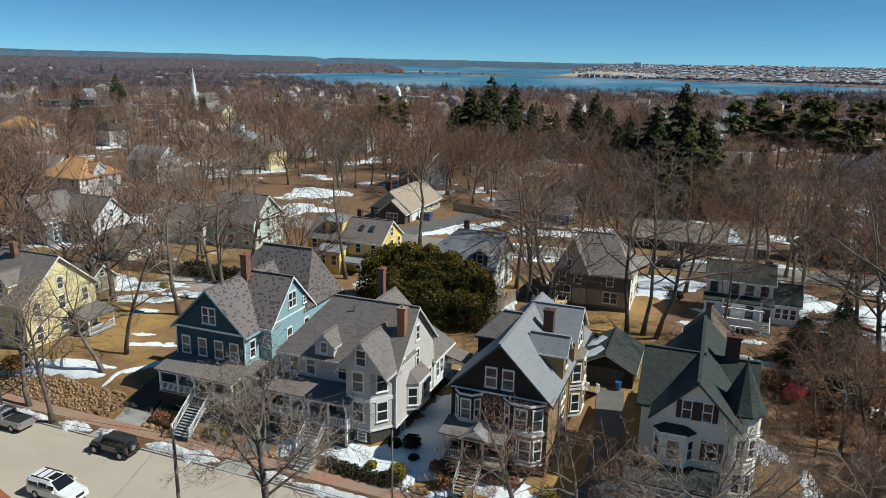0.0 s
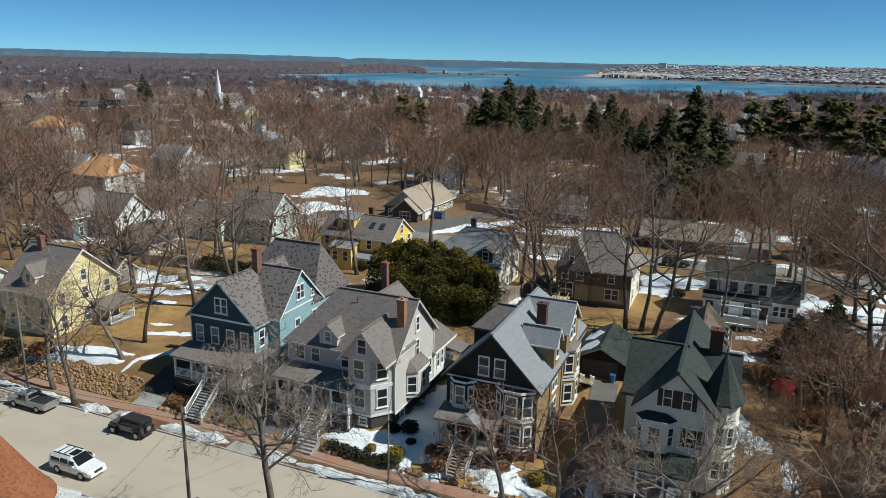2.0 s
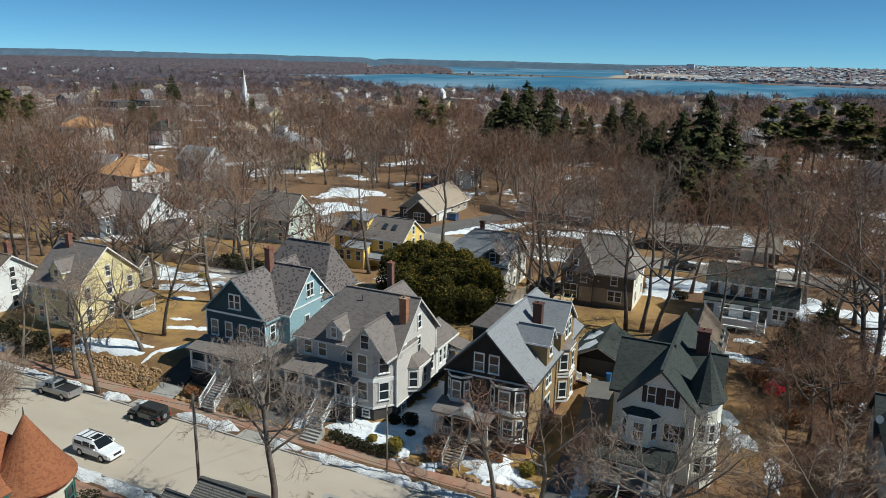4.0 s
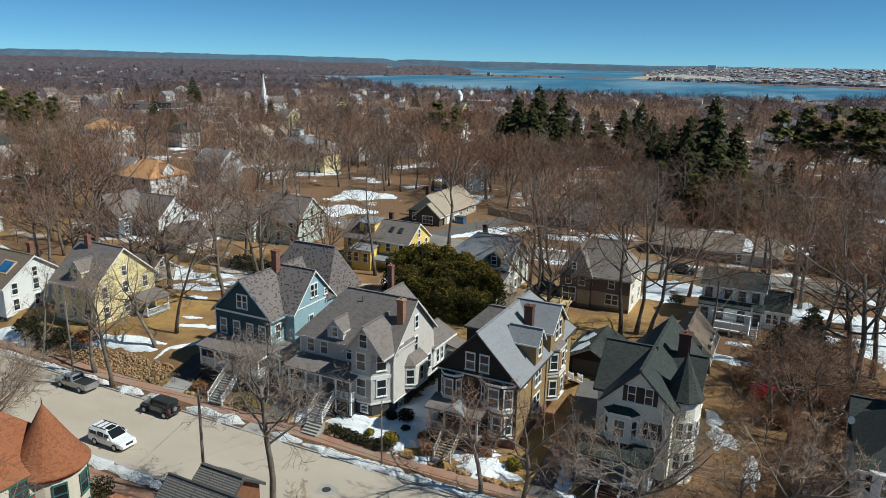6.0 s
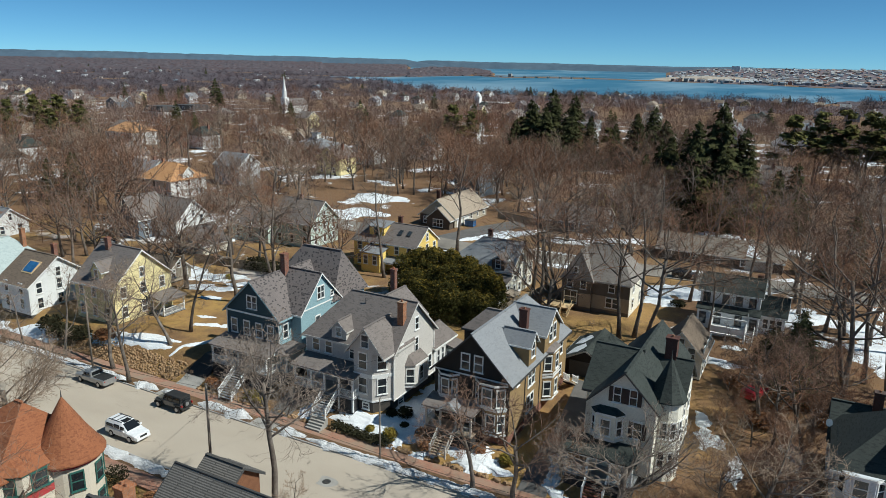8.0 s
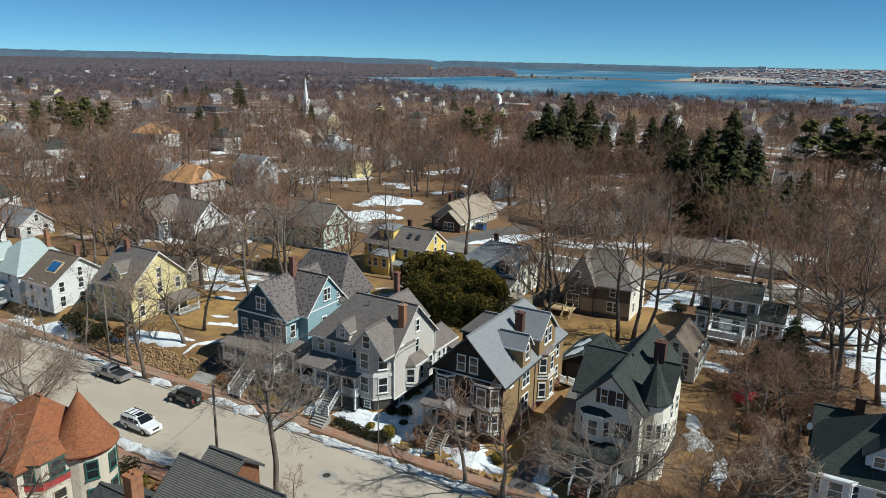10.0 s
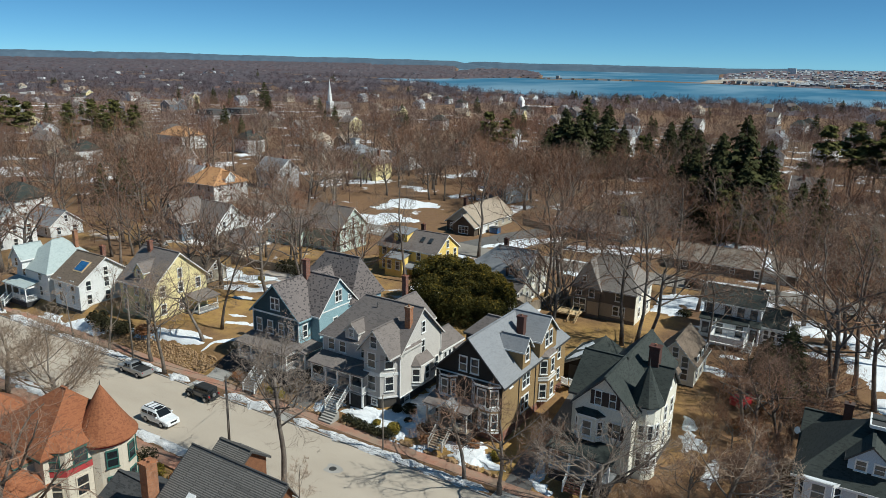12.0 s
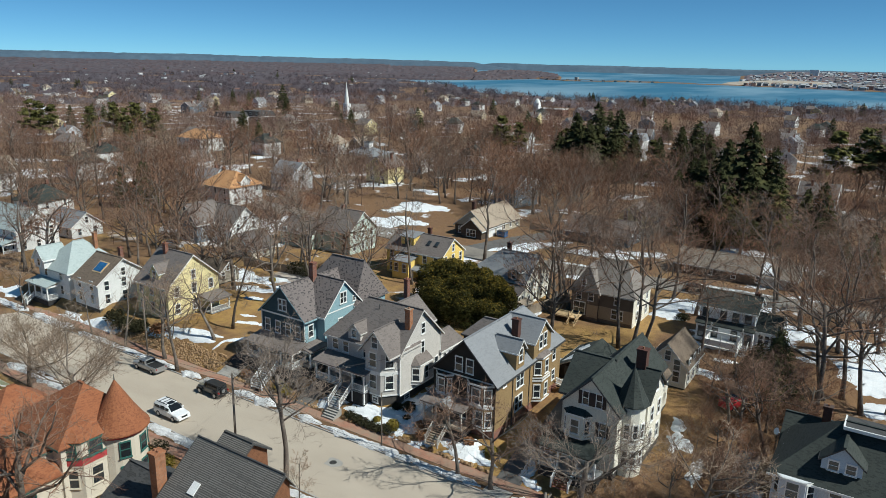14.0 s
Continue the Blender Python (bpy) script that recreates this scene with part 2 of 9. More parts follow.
M["asphalt"] = surf("old_asphalt_drive", (0.10, 0.095, 0.09), (0.15, 0.14, 0.13), 0.5, 14, 0.9, 0.3)
M["mulch"] = surf("brown_mulch", (0.10, 0.055, 0.03), (0.19, 0.115, 0.06), 0.9, 12, 0.95, 0.8, 0.06)
M["iron"] = surf("cast_iron", (0.06, 0.06, 0.06), (0.11, 0.10, 0.09), 3, 20, 0.6, 0.3, metal=0.6)
# plants
M["bark"] = surf("grey_bark", (0.068, 0.054, 0.045), (0.22, 0.185, 0.155), 1.2, 9, 0.9, 0.6, 0.03, var=0.25, spec=0.15)
M["twig"] = surf("bare_twigs", (0.20, 0.145, 0.105), (0.37, 0.28, 0.205), 0.4, 4, 0.9, 0.1, var=0.25, spec=0.1)
M["twig_grey"] = surf("grey_brown_twigs", (0.15, 0.118, 0.095), (0.31, 0.25, 0.205), 0.4, 4, 0.9, 0.1, var=0.25, spec=0.1)
M["twig_dark"] = surf("dark_brown_twigs", (0.125, 0.075, 0.052), (0.23, 0.15, 0.108), 0.4, 4, 0.9, 0.1, var=0.3, spec=0.1)
M["twig_red"] = surf("reddish_twigs", (0.19, 0.098, 0.06), (0.29, 0.165, 0.105), 0.4, 4, 0.9, 0.1, var=0.25, spec=0.1)
M["needle"] = surf("dark_green_needles", (0.03, 0.036, 0.016), (0.088, 0.085, 0.034), 0.6, 6, 0.9, 0.1, var=0.3, spec=0.08)
M["pine"] = surf("pine_needles", (0.058, 0.061, 0.021), (0.15, 0.135, 0.044), 0.5, 6, 0.9, 0.1, var=0.3, spec=0.08)
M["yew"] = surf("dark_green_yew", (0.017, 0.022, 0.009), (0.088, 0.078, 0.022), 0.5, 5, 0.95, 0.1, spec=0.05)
M["yew_gold"] = surf("sunlit_bronze_yew_tips", (0.085, 0.075, 0.014), (0.26, 0.175, 0.03), 0.5, 4, 0.95, 0.1, spec=0.05)
M["bush_dark"] = surf("dark_evergreen_leaves", (0.018, 0.02, 0.011), (0.055, 0.048, 0.024), 1.5, 8, 0.9, 0.1, var=0.3, spec=0.1)
M["bush_gold"] = surf("yellow_green_shrub", (0.10, 0.10, 0.02), (0.30, 0.21, 0.04), 1.5, 8, 0.9, 0.1, var=0.3, spec=0.1)
M["bush_rust"] = surf("rust_brown_shrub", (0.17, 0.075, 0.035), (0.29, 0.145, 0.07), 1.5, 8, 0.9, 0.1, var=0.3, spec=0.1)
M["pole_wood"] = surf("weathered_pole_wood", (0.15, 0.125, 0.10), (0.24, 0.205, 0.17), 1.0, 14, 0.9, 0.4, streak=True)
M["wire"] = surf("black_cable", (0.02, 0.02, 0.02), (0.035, 0.035, 0.035), 1, 5, 0.6, 0.0)


# ---------------------------------------------------------------- mesh helpers
class MB:
    """Collects faces of one part."""
    def __init__(self):
        self.v, self.f, self.uv = [], [], []
    def poly(self, pts, uvs=None):
        n = len(self.v)
        self.v += [tuple(p) for p in pts]
        self.f.append(tuple(range(n, n + len(pts))))
        self.uv.append(uvs if uvs else [(p[0] + p[1], p[2]) for p in pts])
        return self
    def box(self, x0, x1, y0, y1, z0, z1):
        a, b, c, d = (x0, y0, z0), (x1, y0, z0), (x1, y1, z0), (x0, y1, z0)
        e, f, g, h = (x0, y0, z1), (x1, y0, z1), (x1, y1, z1), (x0, y1, z1)
        for q in ((a, b, f, e), (b, c, g, f), (c, d, h, g), (d, a, e, h), (e, f, g, h), (d, c, b, a)):
            self.poly(q)
        return self
    def obox(self, c, u, w, h, t, up=(0, 0, 1)):
        """A box centred at c, its length along u (with that length), its height along up, its thickness t across."""
        c, u, up = Vector(c), Vector(u), Vector(up).normalized()
        s = u.cross(up).normalized() * t / 2
        up = s.cross(u).normalized() * h / 2 * (1 if s.cross(u).dot(up) > 0 else -1)
        u = u.normalized() * w / 2
        k = [c + a * u + b * s + d * up for d in (-1, 1) for a, b in ((-1, -1), (1, -1), (1, 1), (-1, 1))]
        for q in ((0, 1, 5, 4), (1, 2, 6, 5), (2, 3, 7, 6), (3, 0, 4, 7), (4, 5, 6, 7), (3, 2, 1, 0)):
            self.poly([k[i] for i in q])
        return self
    def slab(self, pts, t, uvs=None):
        """A roof plane of thickness t below the given corners (anticlockwise from above)."""
        lo = [(p[0], p[1], p[2] - t) for p in pts]
        self.poly(pts, uvs)
        self.poly(lo[::-1])
        n = len(pts)
        for i in range(n):
            j = (i + 1) % n
            self.poly((lo[i], lo[j], pts[j], pts[i]))
        return self
    def prism(self, outline, z0, z1, top=True):
        """An upright prism over an outline given anticlockwise."""
        n = len(outline)
        for i in range(n):
            a, b = outline[i], outline[(i + 1) % n]
            self.poly(((a[0], a[1], z0), (b[0], b[1], z0), (b[0], b[1], z1), (a[0], a[1], z1)))
        if top:
            self.poly([(p[0], p[1], z1) for p in outline])
            self.poly([(p[0], p[1], z0) for p in outline[::-1]])
        return self
    def tube(self, pts, radii, n=6, caps=True):
        pts = [Vector(p) for p in pts]
        base = len(self.v)
        side = None
        for i, p in enumerate(pts):
            d = (pts[min(i + 1, len(pts) - 1)] - pts[max(i - 1, 0)])
            if d.length < 1e-6:
                d = Vector((0, 0, 1))
            d.normalize()
            if side is None:
                side = d.cross(Vector((0.31, 0.95, 0.05)))
                if side.length < 0.1:
                    side = d.cross(Vector((1, 0, 0)))
            side = (side - d * side.dot(d)).normalized()
            up = d.cross(side)
            for k in range(n):
                a = 2 * math.pi * k / n
                self.v.append(tuple(p + (side * math.cos(a) + up * math.sin(a)) * radii[i]))
        for i in range(len(pts) - 1):
            for k in range(n):
                q = (base + i * n + k, base + i * n + (k + 1) % n, base + (i + 1) * n + (k + 1) % n, base + (i + 1) * n + k)
                self.f.append(q)
                self.uv.append([(0, 0)] * 4)
        if caps:
            self.f.append(tuple(base + (len(pts) - 1) * n + k for k in range(n)))
            self.uv.append([(0, 0)] * n)
            self.f.append(tuple(base + k for k in reversed(range(n))))
            self.uv.append([(0, 0)] * n)
        return self
    def data(self, name, mat, off=(0, 0, 0), smooth=False):
        me = bpy.data.meshes.new(name)
        me.from_pydata([(x - off[0], y - off[1], z - off[2]) for x, y, z in self.v], [], self.f)
        lay = me.uv_layers.new(name="UVMap")
        flat = [c for u in self.uv for p in u for c in p]
        lay.data.foreach_set("uv", flat)
        me.materials.append(mat)
        if smooth:
            me.polygons.foreach_set("use_smooth", [True] * len(me.polygons))
        me.update()
        return me

ORG = {}
def thing(name, loc=(0, 0, 0), rz=0.0, label="", category="", group="", kind=""):
    """An empty at a thing's base, in whose place its parts are given in the plan's own numbers."""
    e = new(name)
    e.empty_display_size = 0.3
    e.matrix_basis = pose(*loc, 0, 0, rz)
    ORG[e] = Vector(loc)
    return tagged(e, label, category, group, kind)

def part(name, mb, mat, parent=None, label="", smooth=False):
    off = (0, 0, 0)
    p = parent
    while p is not None:
        if p in ORG:
            off = ORG[p]
            break
        p = p.parent
    ob = new(name, mb.data(name, mat, off, smooth))
    ob.parent = parent
    if label:
        ob["label"] = label
    return ob

def place(name, me, parent, m):
    """A part that shares its mesh with others of its kind."""
    ob = new(name, me)
    ob.parent = parent
    ob.matrix_basis = m
    return ob

def solo(name, mb, mat, label="", category="", group="", kind="", smooth=False):
    """A thing of one mesh."""
    ob = new(name, mb.data(name, mat, (0, 0, 0), smooth))
    return tagged(ob, label, category, group, kind)

def sstep(a, b, x):
    t = min(1.0, max(0.0, (x - a) / (b - a)))
    return t * t * (3 - 2 * t)

def interp(x, xs, ys):
    return float(np.interp(x, xs, ys))

# ---------------------------------------------------------------- lie of the land
CX, CY = 35.0, -54.0          # centre of the sheet's rings
SHORE_AZ = (-60, -9.4, 1.7, 11, 19, 26, 30, 33, 36, 37.5)
SHORE_R = (1500, 1480, 1124, 1067, 1075, 1116, 1264, 1598, 1900, 1950)
FAR_AZ = (-60, -9.4, 2.2, 8, 15.6, 24, 26, 32.6, 37.5)
FAR_R = (1800, 1909, 2089, 2224, 2356, 2326, 2466, 2016, 1960)
SEA = -10.0

def polar(x, y):
    dx, dy = x - CX, y - CY
    return math.degrees(math.atan2(-dx, dy)), math.hypot(dx, dy)

def land(az, r):
    """Height of the far country by bearing and range."""
    h = 2.6 - 10.5 * sstep(150, 1150, r)
    bumps = 2.0 * noise.noise((az * 0.21, r * 0.004, 3.1)) * sstep(200, 600, r)
    h += bumps
    if -60 < az < 37.5:
        r1, r2 = interp(az, SHORE_AZ, SHORE_R), interp(az, FAR_AZ, FAR_R)
        wob = 25 * noise.noise((az * 0.9, 0.3, 7.0))
        r1 += wob
        if r > r1 - 30:
            h = SEA + 1.6 - 8 * sstep(r1 - 30, r1 + 40, r)
            if r > r2 - 30:
                if az > 31.0:
                    h = SEA - 4 + 7 * sstep(r2 - 30, r2 + 120, r) + 7 * sstep(2600, 4600, r)
                elif az > 11.5:
                    w = sstep(r2 - 30, r2, r) * (1 - sstep(r2 + 45, r2 + 80, r))
                    h = SEA - 5 + 7.5 * w
                    if az > 24.0:       # the point with its woods
                        w = sstep(r2, r2 + 60, r) * (1 - sstep(3000, 3150, r))
                        h = max(h, SEA - 5 + w * (9 + 11 * sstep(24.0, 27.0, az) * sstep(2600, 2850, r) * (1 - sstep(29, 31, az))))
                else:
                    h = SEA - 5 + 7 * sstep(r2 - 30, r2 + 10, r) + 34 * sstep(2350 + 90 * max(0, az - 2), 3500, r) * sstep(11.5, 8.5, az) * (0.72 + 0.28 * sstep(11, -2, az))
    if az >= 37.5 or az <= -60:
        h += 13 * sstep(1900, 4600, r) if az > 0 else 0
    return h

def gz(x, y):
    """Height of the ground."""
    az, r = polar(x, y)
    yard = interp(x, (-60, -33, -29, -18, 20, 40), (2.5, 2.5, 1.6, 1.3, 1.2, 1.2))
    h = -0.15
    if y > 2.4:
        h = 0.05 + (yard - 0.05) * sstep(2.2, 7.5, y) + (2.4 - yard) * sstep(16, 48, y)
    elif y < -15:
        h = -0.15 + 0.35 * sstep(-15, -17, y)
    k = sstep(110, 220, r)
    return h * (1 - k) + land(az, r) * k if k > 0 else h

azs = sorted(set([round(-14 + 0.55 * i, 3) for i in range(150)] + [round(-180 + 4 * i, 3) for i in range(91) if not -14 <= -180 + 4 * i <= 68.5]))[:-1]
rs = [0.0, 12.0, 24.0] + [30 + 1.1 * i for i in range(92)]
while rs[-1] < 4960:
    rs.append(rs[-1] * 1.028 + 0.5)
gv, gf = [(CX, CY, gz(CX, CY))], []
for r in rs[1:]:
    for az in azs:
        a = radians(az)
        x, y = CX - math.sin(a) * r, CY + math.cos(a) * r
        gv.append((x, y, gz(x, y)))
na = len(azs)
for j in range(na):
    gf.append((0, 1 + (j + 1) % na, 1 + j))
for i in range(len(rs) - 2):
    for j in range(na):
        k = (j + 1) % na
        gf.append((1 + i * na + j, 1 + i * na + k, 1 + (i + 1) * na + k, 1 + (i + 1) * na + j))

def ground_mat():
    m, nt, nd, lk, bs = nodes_of("winter_ground")
    tc = nd.new("ShaderNodeTexCoord").outputs["Object"]
    straw = mixer(nt, noise_fac(nt, tc, 0.35, 0.35, 0.65), (0.52, 0.325, 0.085), (0.40, 0.235, 0.075))
    litter = mixer(nt, noise_fac(nt, tc, 1.6, 0.35, 0.65), (0.125, 0.064, 0.035), (0.215, 0.118, 0.06))
    sep0 = nd.new("ShaderNodeSeparateXYZ"); lk.new(tc, sep0.inputs[0])
    east = nd.new("ShaderNodeMapRange")       # the lots to the east lie deep in leaves
    east.inputs["From Min"].default_value, east.inputs["From Max"].default_value = 14.0, 34.0
    east.inputs["To Min"].default_value, east.inputs["To Max"].default_value = -0.10, 0.8
    lk.new(sep0.outputs["X"], east.inputs["Value"])
    west = nd.new("ShaderNodeMapRange")
    west.inputs["From Min"].default_value, west.inputs["From Max"].default_value = -62.0, -85.0
    west.inputs["To Max"].default_value = 0.45
    lk.new(sep0.outputs["X"], west.inputs["Value"])
    wide = nd.new("ShaderNodeMath"); wide.operation = 'ADD'
    lk.new(east.outputs[0], wide.inputs[0]); lk.new(west.outputs[0], wide.inputs[1])
    both = nd.new("ShaderNodeMath"); both.operation = 'ADD'; both.use_clamp = True
    lk.new(noise_fac(nt, tc, 0.055, 0.42, 0.58, 7.0, 0.65), both.inputs[0]); lk.new(wide.outputs[0], both.inputs[1])
    north = nd.new("ShaderNodeMapRange")      # so do the woods behind the gardens
    north.inputs["From Min"].default_value, north.inputs["From Max"].default_value = 34.0, 95.0
    north.inputs["To Max"].default_value = 0.85
    lk.new(sep0.outputs["Y"], north.inputs["Value"])
    deep = nd.new("ShaderNodeMath"); deep.operation = 'ADD'; deep.use_clamp = True
    lk.new(both.outputs[0], deep.inputs[0]); lk.new(north.outputs[0], deep.inputs[1])
    col = mixer(nt, deep.outputs[0], straw, litter)
    col = mixer(nt, 0.42, col, mixer(nt, noise_fac(nt, tc, 7.0, 0.3, 0.7), (0.085, 0.042, 0.02), (0.32, 0.19, 0.075)))
    col = mixer(nt, noise_fac(nt, tc, 0.8, 0.5, 0.68, 6.0, 0.7), col, mixer(nt, 0.55, col, (0.11, 0.065, 0.035)))
    # old snow left in patches, away from the front gardens
    sep = nd.new("ShaderNodeSeparateXYZ"); lk.new(tc, sep.inputs[0])
    back = nd.new("ShaderNodeMapRange")
    back.inputs["From Min"].default_value, back.inputs["From Max"].default_value = 30.0, 48.0
    lk.new(sep.outputs["Y"], back.inputs["Value"])
    patch = noise_fac(nt, tc, 0.05, 0.565, 0.59, 7.0, 0.62)
    mul = nd.new("ShaderNodeMath"); mul.operation = 'MULTIPLY'
    gone = nd.new("ShaderNodeMapRange")       # none by the shore
    gone.inputs["From Min"].default_value, gone.inputs["From Max"].default_value = 520.0, 380.0
    lk.new(sep.outputs["Y"], gone.inputs["Value"])
    keep = nd.new("ShaderNodeMath"); keep.operation = 'MULTIPLY'
    lk.new(back.outputs[0], keep.inputs[0]); lk.new(gone.outputs[0], keep.inputs[1])
    lk.new(keep.outputs[0], mul.inputs[0]); lk.new(patch, mul.inputs[1])
    col = mixer(nt, mul.outputs[0], col, (0.78, 0.79, 0.81))
    lk.new(col, bs.inputs["Base Color"])
    bs.inputs["Roughness"].default_value = 0.95
    bump_to(nt, bs, noise_fac(nt, tc, 5.0, 0.2, 0.8, 8.0), 0.7, 0.12)
    return m
me = bpy.data.meshes.new("ground")
me.from_pydata(gv, [], gf)
me.materials.append(ground_mat())
tagged(new("ground", me), "dry straw-coloured winter grass and leaf litter with snow patches", "ground", kind="structure")

# the bay
def water_mat():
    m, nt, nd, lk, bs = nodes_of("bay_water")
    tc = nd.new("ShaderNodeTexCoord").outputs["Object"]
    streak = noise_fac(nt, tc, 0.004, 0.45, 0.62, 5.0, 0.6, (1.0, 0.35, 1.0))
    col = mixer(nt, streak, (0.045, 0.145, 0.225), (0.19, 0.30, 0.37))
    lk.new(col, bs.inputs["Base Color"])
    bs.inputs["Roughness"].default_value = 0.45
    bs.inputs["Specular IOR Level"].default_value = 0.35
    bump_to(nt, bs, noise_fac(nt, tc, 0.08, 0.2, 0.8), 0.2, 0.5)
    return m
mb = MB()
mb.poly([(-4200, 700, SEA), (2800, 700, SEA), (2800, 4880, SEA), (-4200, 4880, SEA)])
solo("water", mb, water_mat(), "calm blue tidal bay with pale shallows", "water", kind="structure")

# far shores and hills on the skyline
def ridge(name, az0, az1, r, z0, top, mat, label, seed, step=0.35):
    mb = MB()
    n = int((az1 - az0) / step)
    P, Q, S = [], [], []
    for i in range(n + 1):
        az = az0 + (az1 - az0) * i / n
        a = radians(az)
        k = min(1, min(i, n - i) / (0.07 * n) + 0.15)
        h = z0 + (top(az) - z0) * k * (0.94 + 0.12 * noise.noise((az * 0.22, seed, 0)) + 0.06 * noise.noise((az * 1.6, seed, 5)) + 0.05 * noise.noise((az * 5.0, seed, 9)))
        P.append((CX - math.sin(a) * r, CY + math.cos(a) * r, z0 - 6))
        Q.append((CX - math.sin(a) * (r + 60), CY + math.cos(a) * (r + 60), z0 + (h - z0) * 0.75))
        S.append((CX - math.sin(a) * (r + 140), CY + math.cos(a) * (r + 140), h))
    for i in range(n):
        mb.poly((P[i + 1], P[i], Q[i], Q[i + 1]))
        mb.poly((Q[i + 1], Q[i], S[i], S[i + 1]))
    return solo(name, mb, mat, label, "hills", kind="structure", smooth=True)
# the blue of distance haze is put into these hills' base colour
hill_haze_blue = surf("far_hazy_woods", (0.06, 0.095, 0.135), (0.085, 0.125, 0.165), 0.004, 0.03, 0.95, 0.0)
hill_brown = surf("far_bare_woods", (0.075, 0.07, 0.075), (0.12, 0.105, 0.10), 0.01, 0.06, 0.95, 0.0)
ridge("backdrop", -30, 33, 4720, SEA, lambda az: interp(az, (-30, 0, 10, 20, 28, 33), (36, 34, 31, 33, 37, 40)), hill_haze_blue, "distant low wooded shore beyond the bay", 2.0)
ridge("backdrop", 28, 82, 4640, -5, lambda az: interp(az, (28, 33, 40, 50, 70, 82), (36, 42, 46, 52, 55, 55)), hill_haze_blue, "distant low wooded hills along the skyline", 4.0)

# ---------------------------------------------------------------- street
def road_mat():
    m, nt, nd, lk, bs = nodes_of("sun_bleached_asphalt")
    tc = nd.new("ShaderNodeTexCoord").outputs["Object"]
    col = mixer(nt, noise_fac(nt, tc, 0.25, 0.35, 0.65, 6.0, 0.6, (0.35, 1, 1)), (0.385, 0.325, 0.255), (0.465, 0.40, 0.32))
    col = mixer(nt, 0.4, col, mixer(nt, noise_fac(nt, tc, 9.0, 0.3, 0.7), (0.31, 0.26, 0.205), (0.50, 0.43, 0.35)))
    # cracks
    vo = nd.new("ShaderNodeTexVoronoi")
    vo.feature = 'DISTANCE_TO_EDGE'
    vo.inputs["Scale"].default_value = 0.16
    warp = nd.new("ShaderNodeTexNoise"); warp.inputs["Scale"].default_value = 0.6; warp.inputs["Detail"].default_value = 6
    lk.new(tc, warp.inputs["Vector"])
    add = nd.new("ShaderNodeVectorMath"); add.operation = 'MULTIPLY_ADD'
    lk.new(warp.outputs["Color"], add.inputs[0]); add.inputs[1].default_value = (3, 3, 0); lk.new(tc, add.inputs[2])
    lk.new(add.outputs[0], vo.inputs["Vector"])
    cr = nd.new("ShaderNodeMapRange")
    cr.inputs["From Min"].default_value, cr.inputs["From Max"].default_value = 0.0, 0.008
    lk.new(vo.outputs["Distance"], cr.inputs["Value"])
    gate = nd.new("ShaderNodeMath"); gate.operation = 'MAXIMUM'
    lk.new(cr.outputs[0], gate.inputs[0]); lk.new(noise_fac(nt, tc, 0.12, 0.38, 0.48), gate.inputs[1])
    col = mixer(nt, gate.outputs[0], (0.20, 0.17, 0.135), col)
    lk.new(col, bs.inputs["Base Color"])
    bs.inputs["Roughness"].default_value = 0.9
    bump_to(nt, bs, noise_fac(nt, tc, 30.0, 0.2, 0.8), 0.2, 0.01)
    return m
ROAD = road_mat()
Y_KERB_N, Y_KERB_S = -0.75, -11.35
X0, X1 = -190.0, 110.0
road = solo("road", MB().box(X0, X1, Y_KERB_S, Y_KERB_N, -0.4, 0.0), ROAD, "sun-bleached cracked asphalt street", "road", kind="structure")

def brick_walk_mat():
    m, nt, nd, lk, bs = nodes_of("worn_brick_paving")
    tc = nd.new("ShaderNodeTexCoord").outputs["Object"]
    br = nd.new("ShaderNodeTexBrick")
    br.inputs["Scale"].default_value = 1.0
    br.inputs["Brick Width"].default_value, br.inputs["Row Height"].default_value, br.inputs["Mortar Size"].default_value = 0.21, 0.105, 0.006
    for k, c in (("Color1", (0.30, 0.135, 0.085)), ("Color2", (0.38, 0.19, 0.125)), ("Mortar", (0.2, 0.15, 0.11))):
        br.inputs[k].default_value = (*c, 1)
    lk.new(tc, br.inputs["Vector"])
    col = mixer(nt, noise_fac(nt, tc, 0.4, 0.4, 0.65, 6.0), br.outputs["Color"], (0.28, 0.21, 0.15))
    lk.new(col, bs.inputs["Base Color"])
    bs.inputs["Roughness"].default_value = 0.9
    bump_to(nt, bs, br.outputs["Fac"], -0.3, 0.01)
    return m
BRICKWALK = brick_walk_mat()
def strip(name, y0, y1, z, mat, label, cat, holes=()):
    """A paved strip beside the street, broken where drives cross it."""
    x = X0
    for h0, h1 in (*holes, (X1, X1)):
        if h0 > x:
            solo(name, MB().box(x, h0, y0, y1, -0.4, z), mat, label, cat, kind="structure")
        x = h1
DRIVES = ((-31.5, -28.2), (-16.8, -13.6), (13.8, 16.8))
strip("kerb", Y_KERB_N, Y_KERB_N + 0.16, 0.13, M["granite"], "grey granite kerb stones", "kerb", DRIVES)
strip("kerb", Y_KERB_S - 0.16, Y_KERB_S, 0.13, M["granite"], "grey granite kerb stones", "kerb")
strip("verge", Y_KERB_N + 0.16, 0.95, 0.10, M["mulch"], "bare muddy verge between kerb and pavement", "verge", DRIVES)
strip("verge", -13.0, Y_KERB_S - 0.16, 0.10, M["mulch"], "bare muddy verge between kerb and pavement", "verge")
strip("pavement", 0.95, 2.55, 0.11, BRICKWALK, "worn red brick pavement along the street", "pavement")
strip("pavement", -14.8, -13.0, 0.11, BRICKWALK, "worn red brick pavement along the street", "pavement")
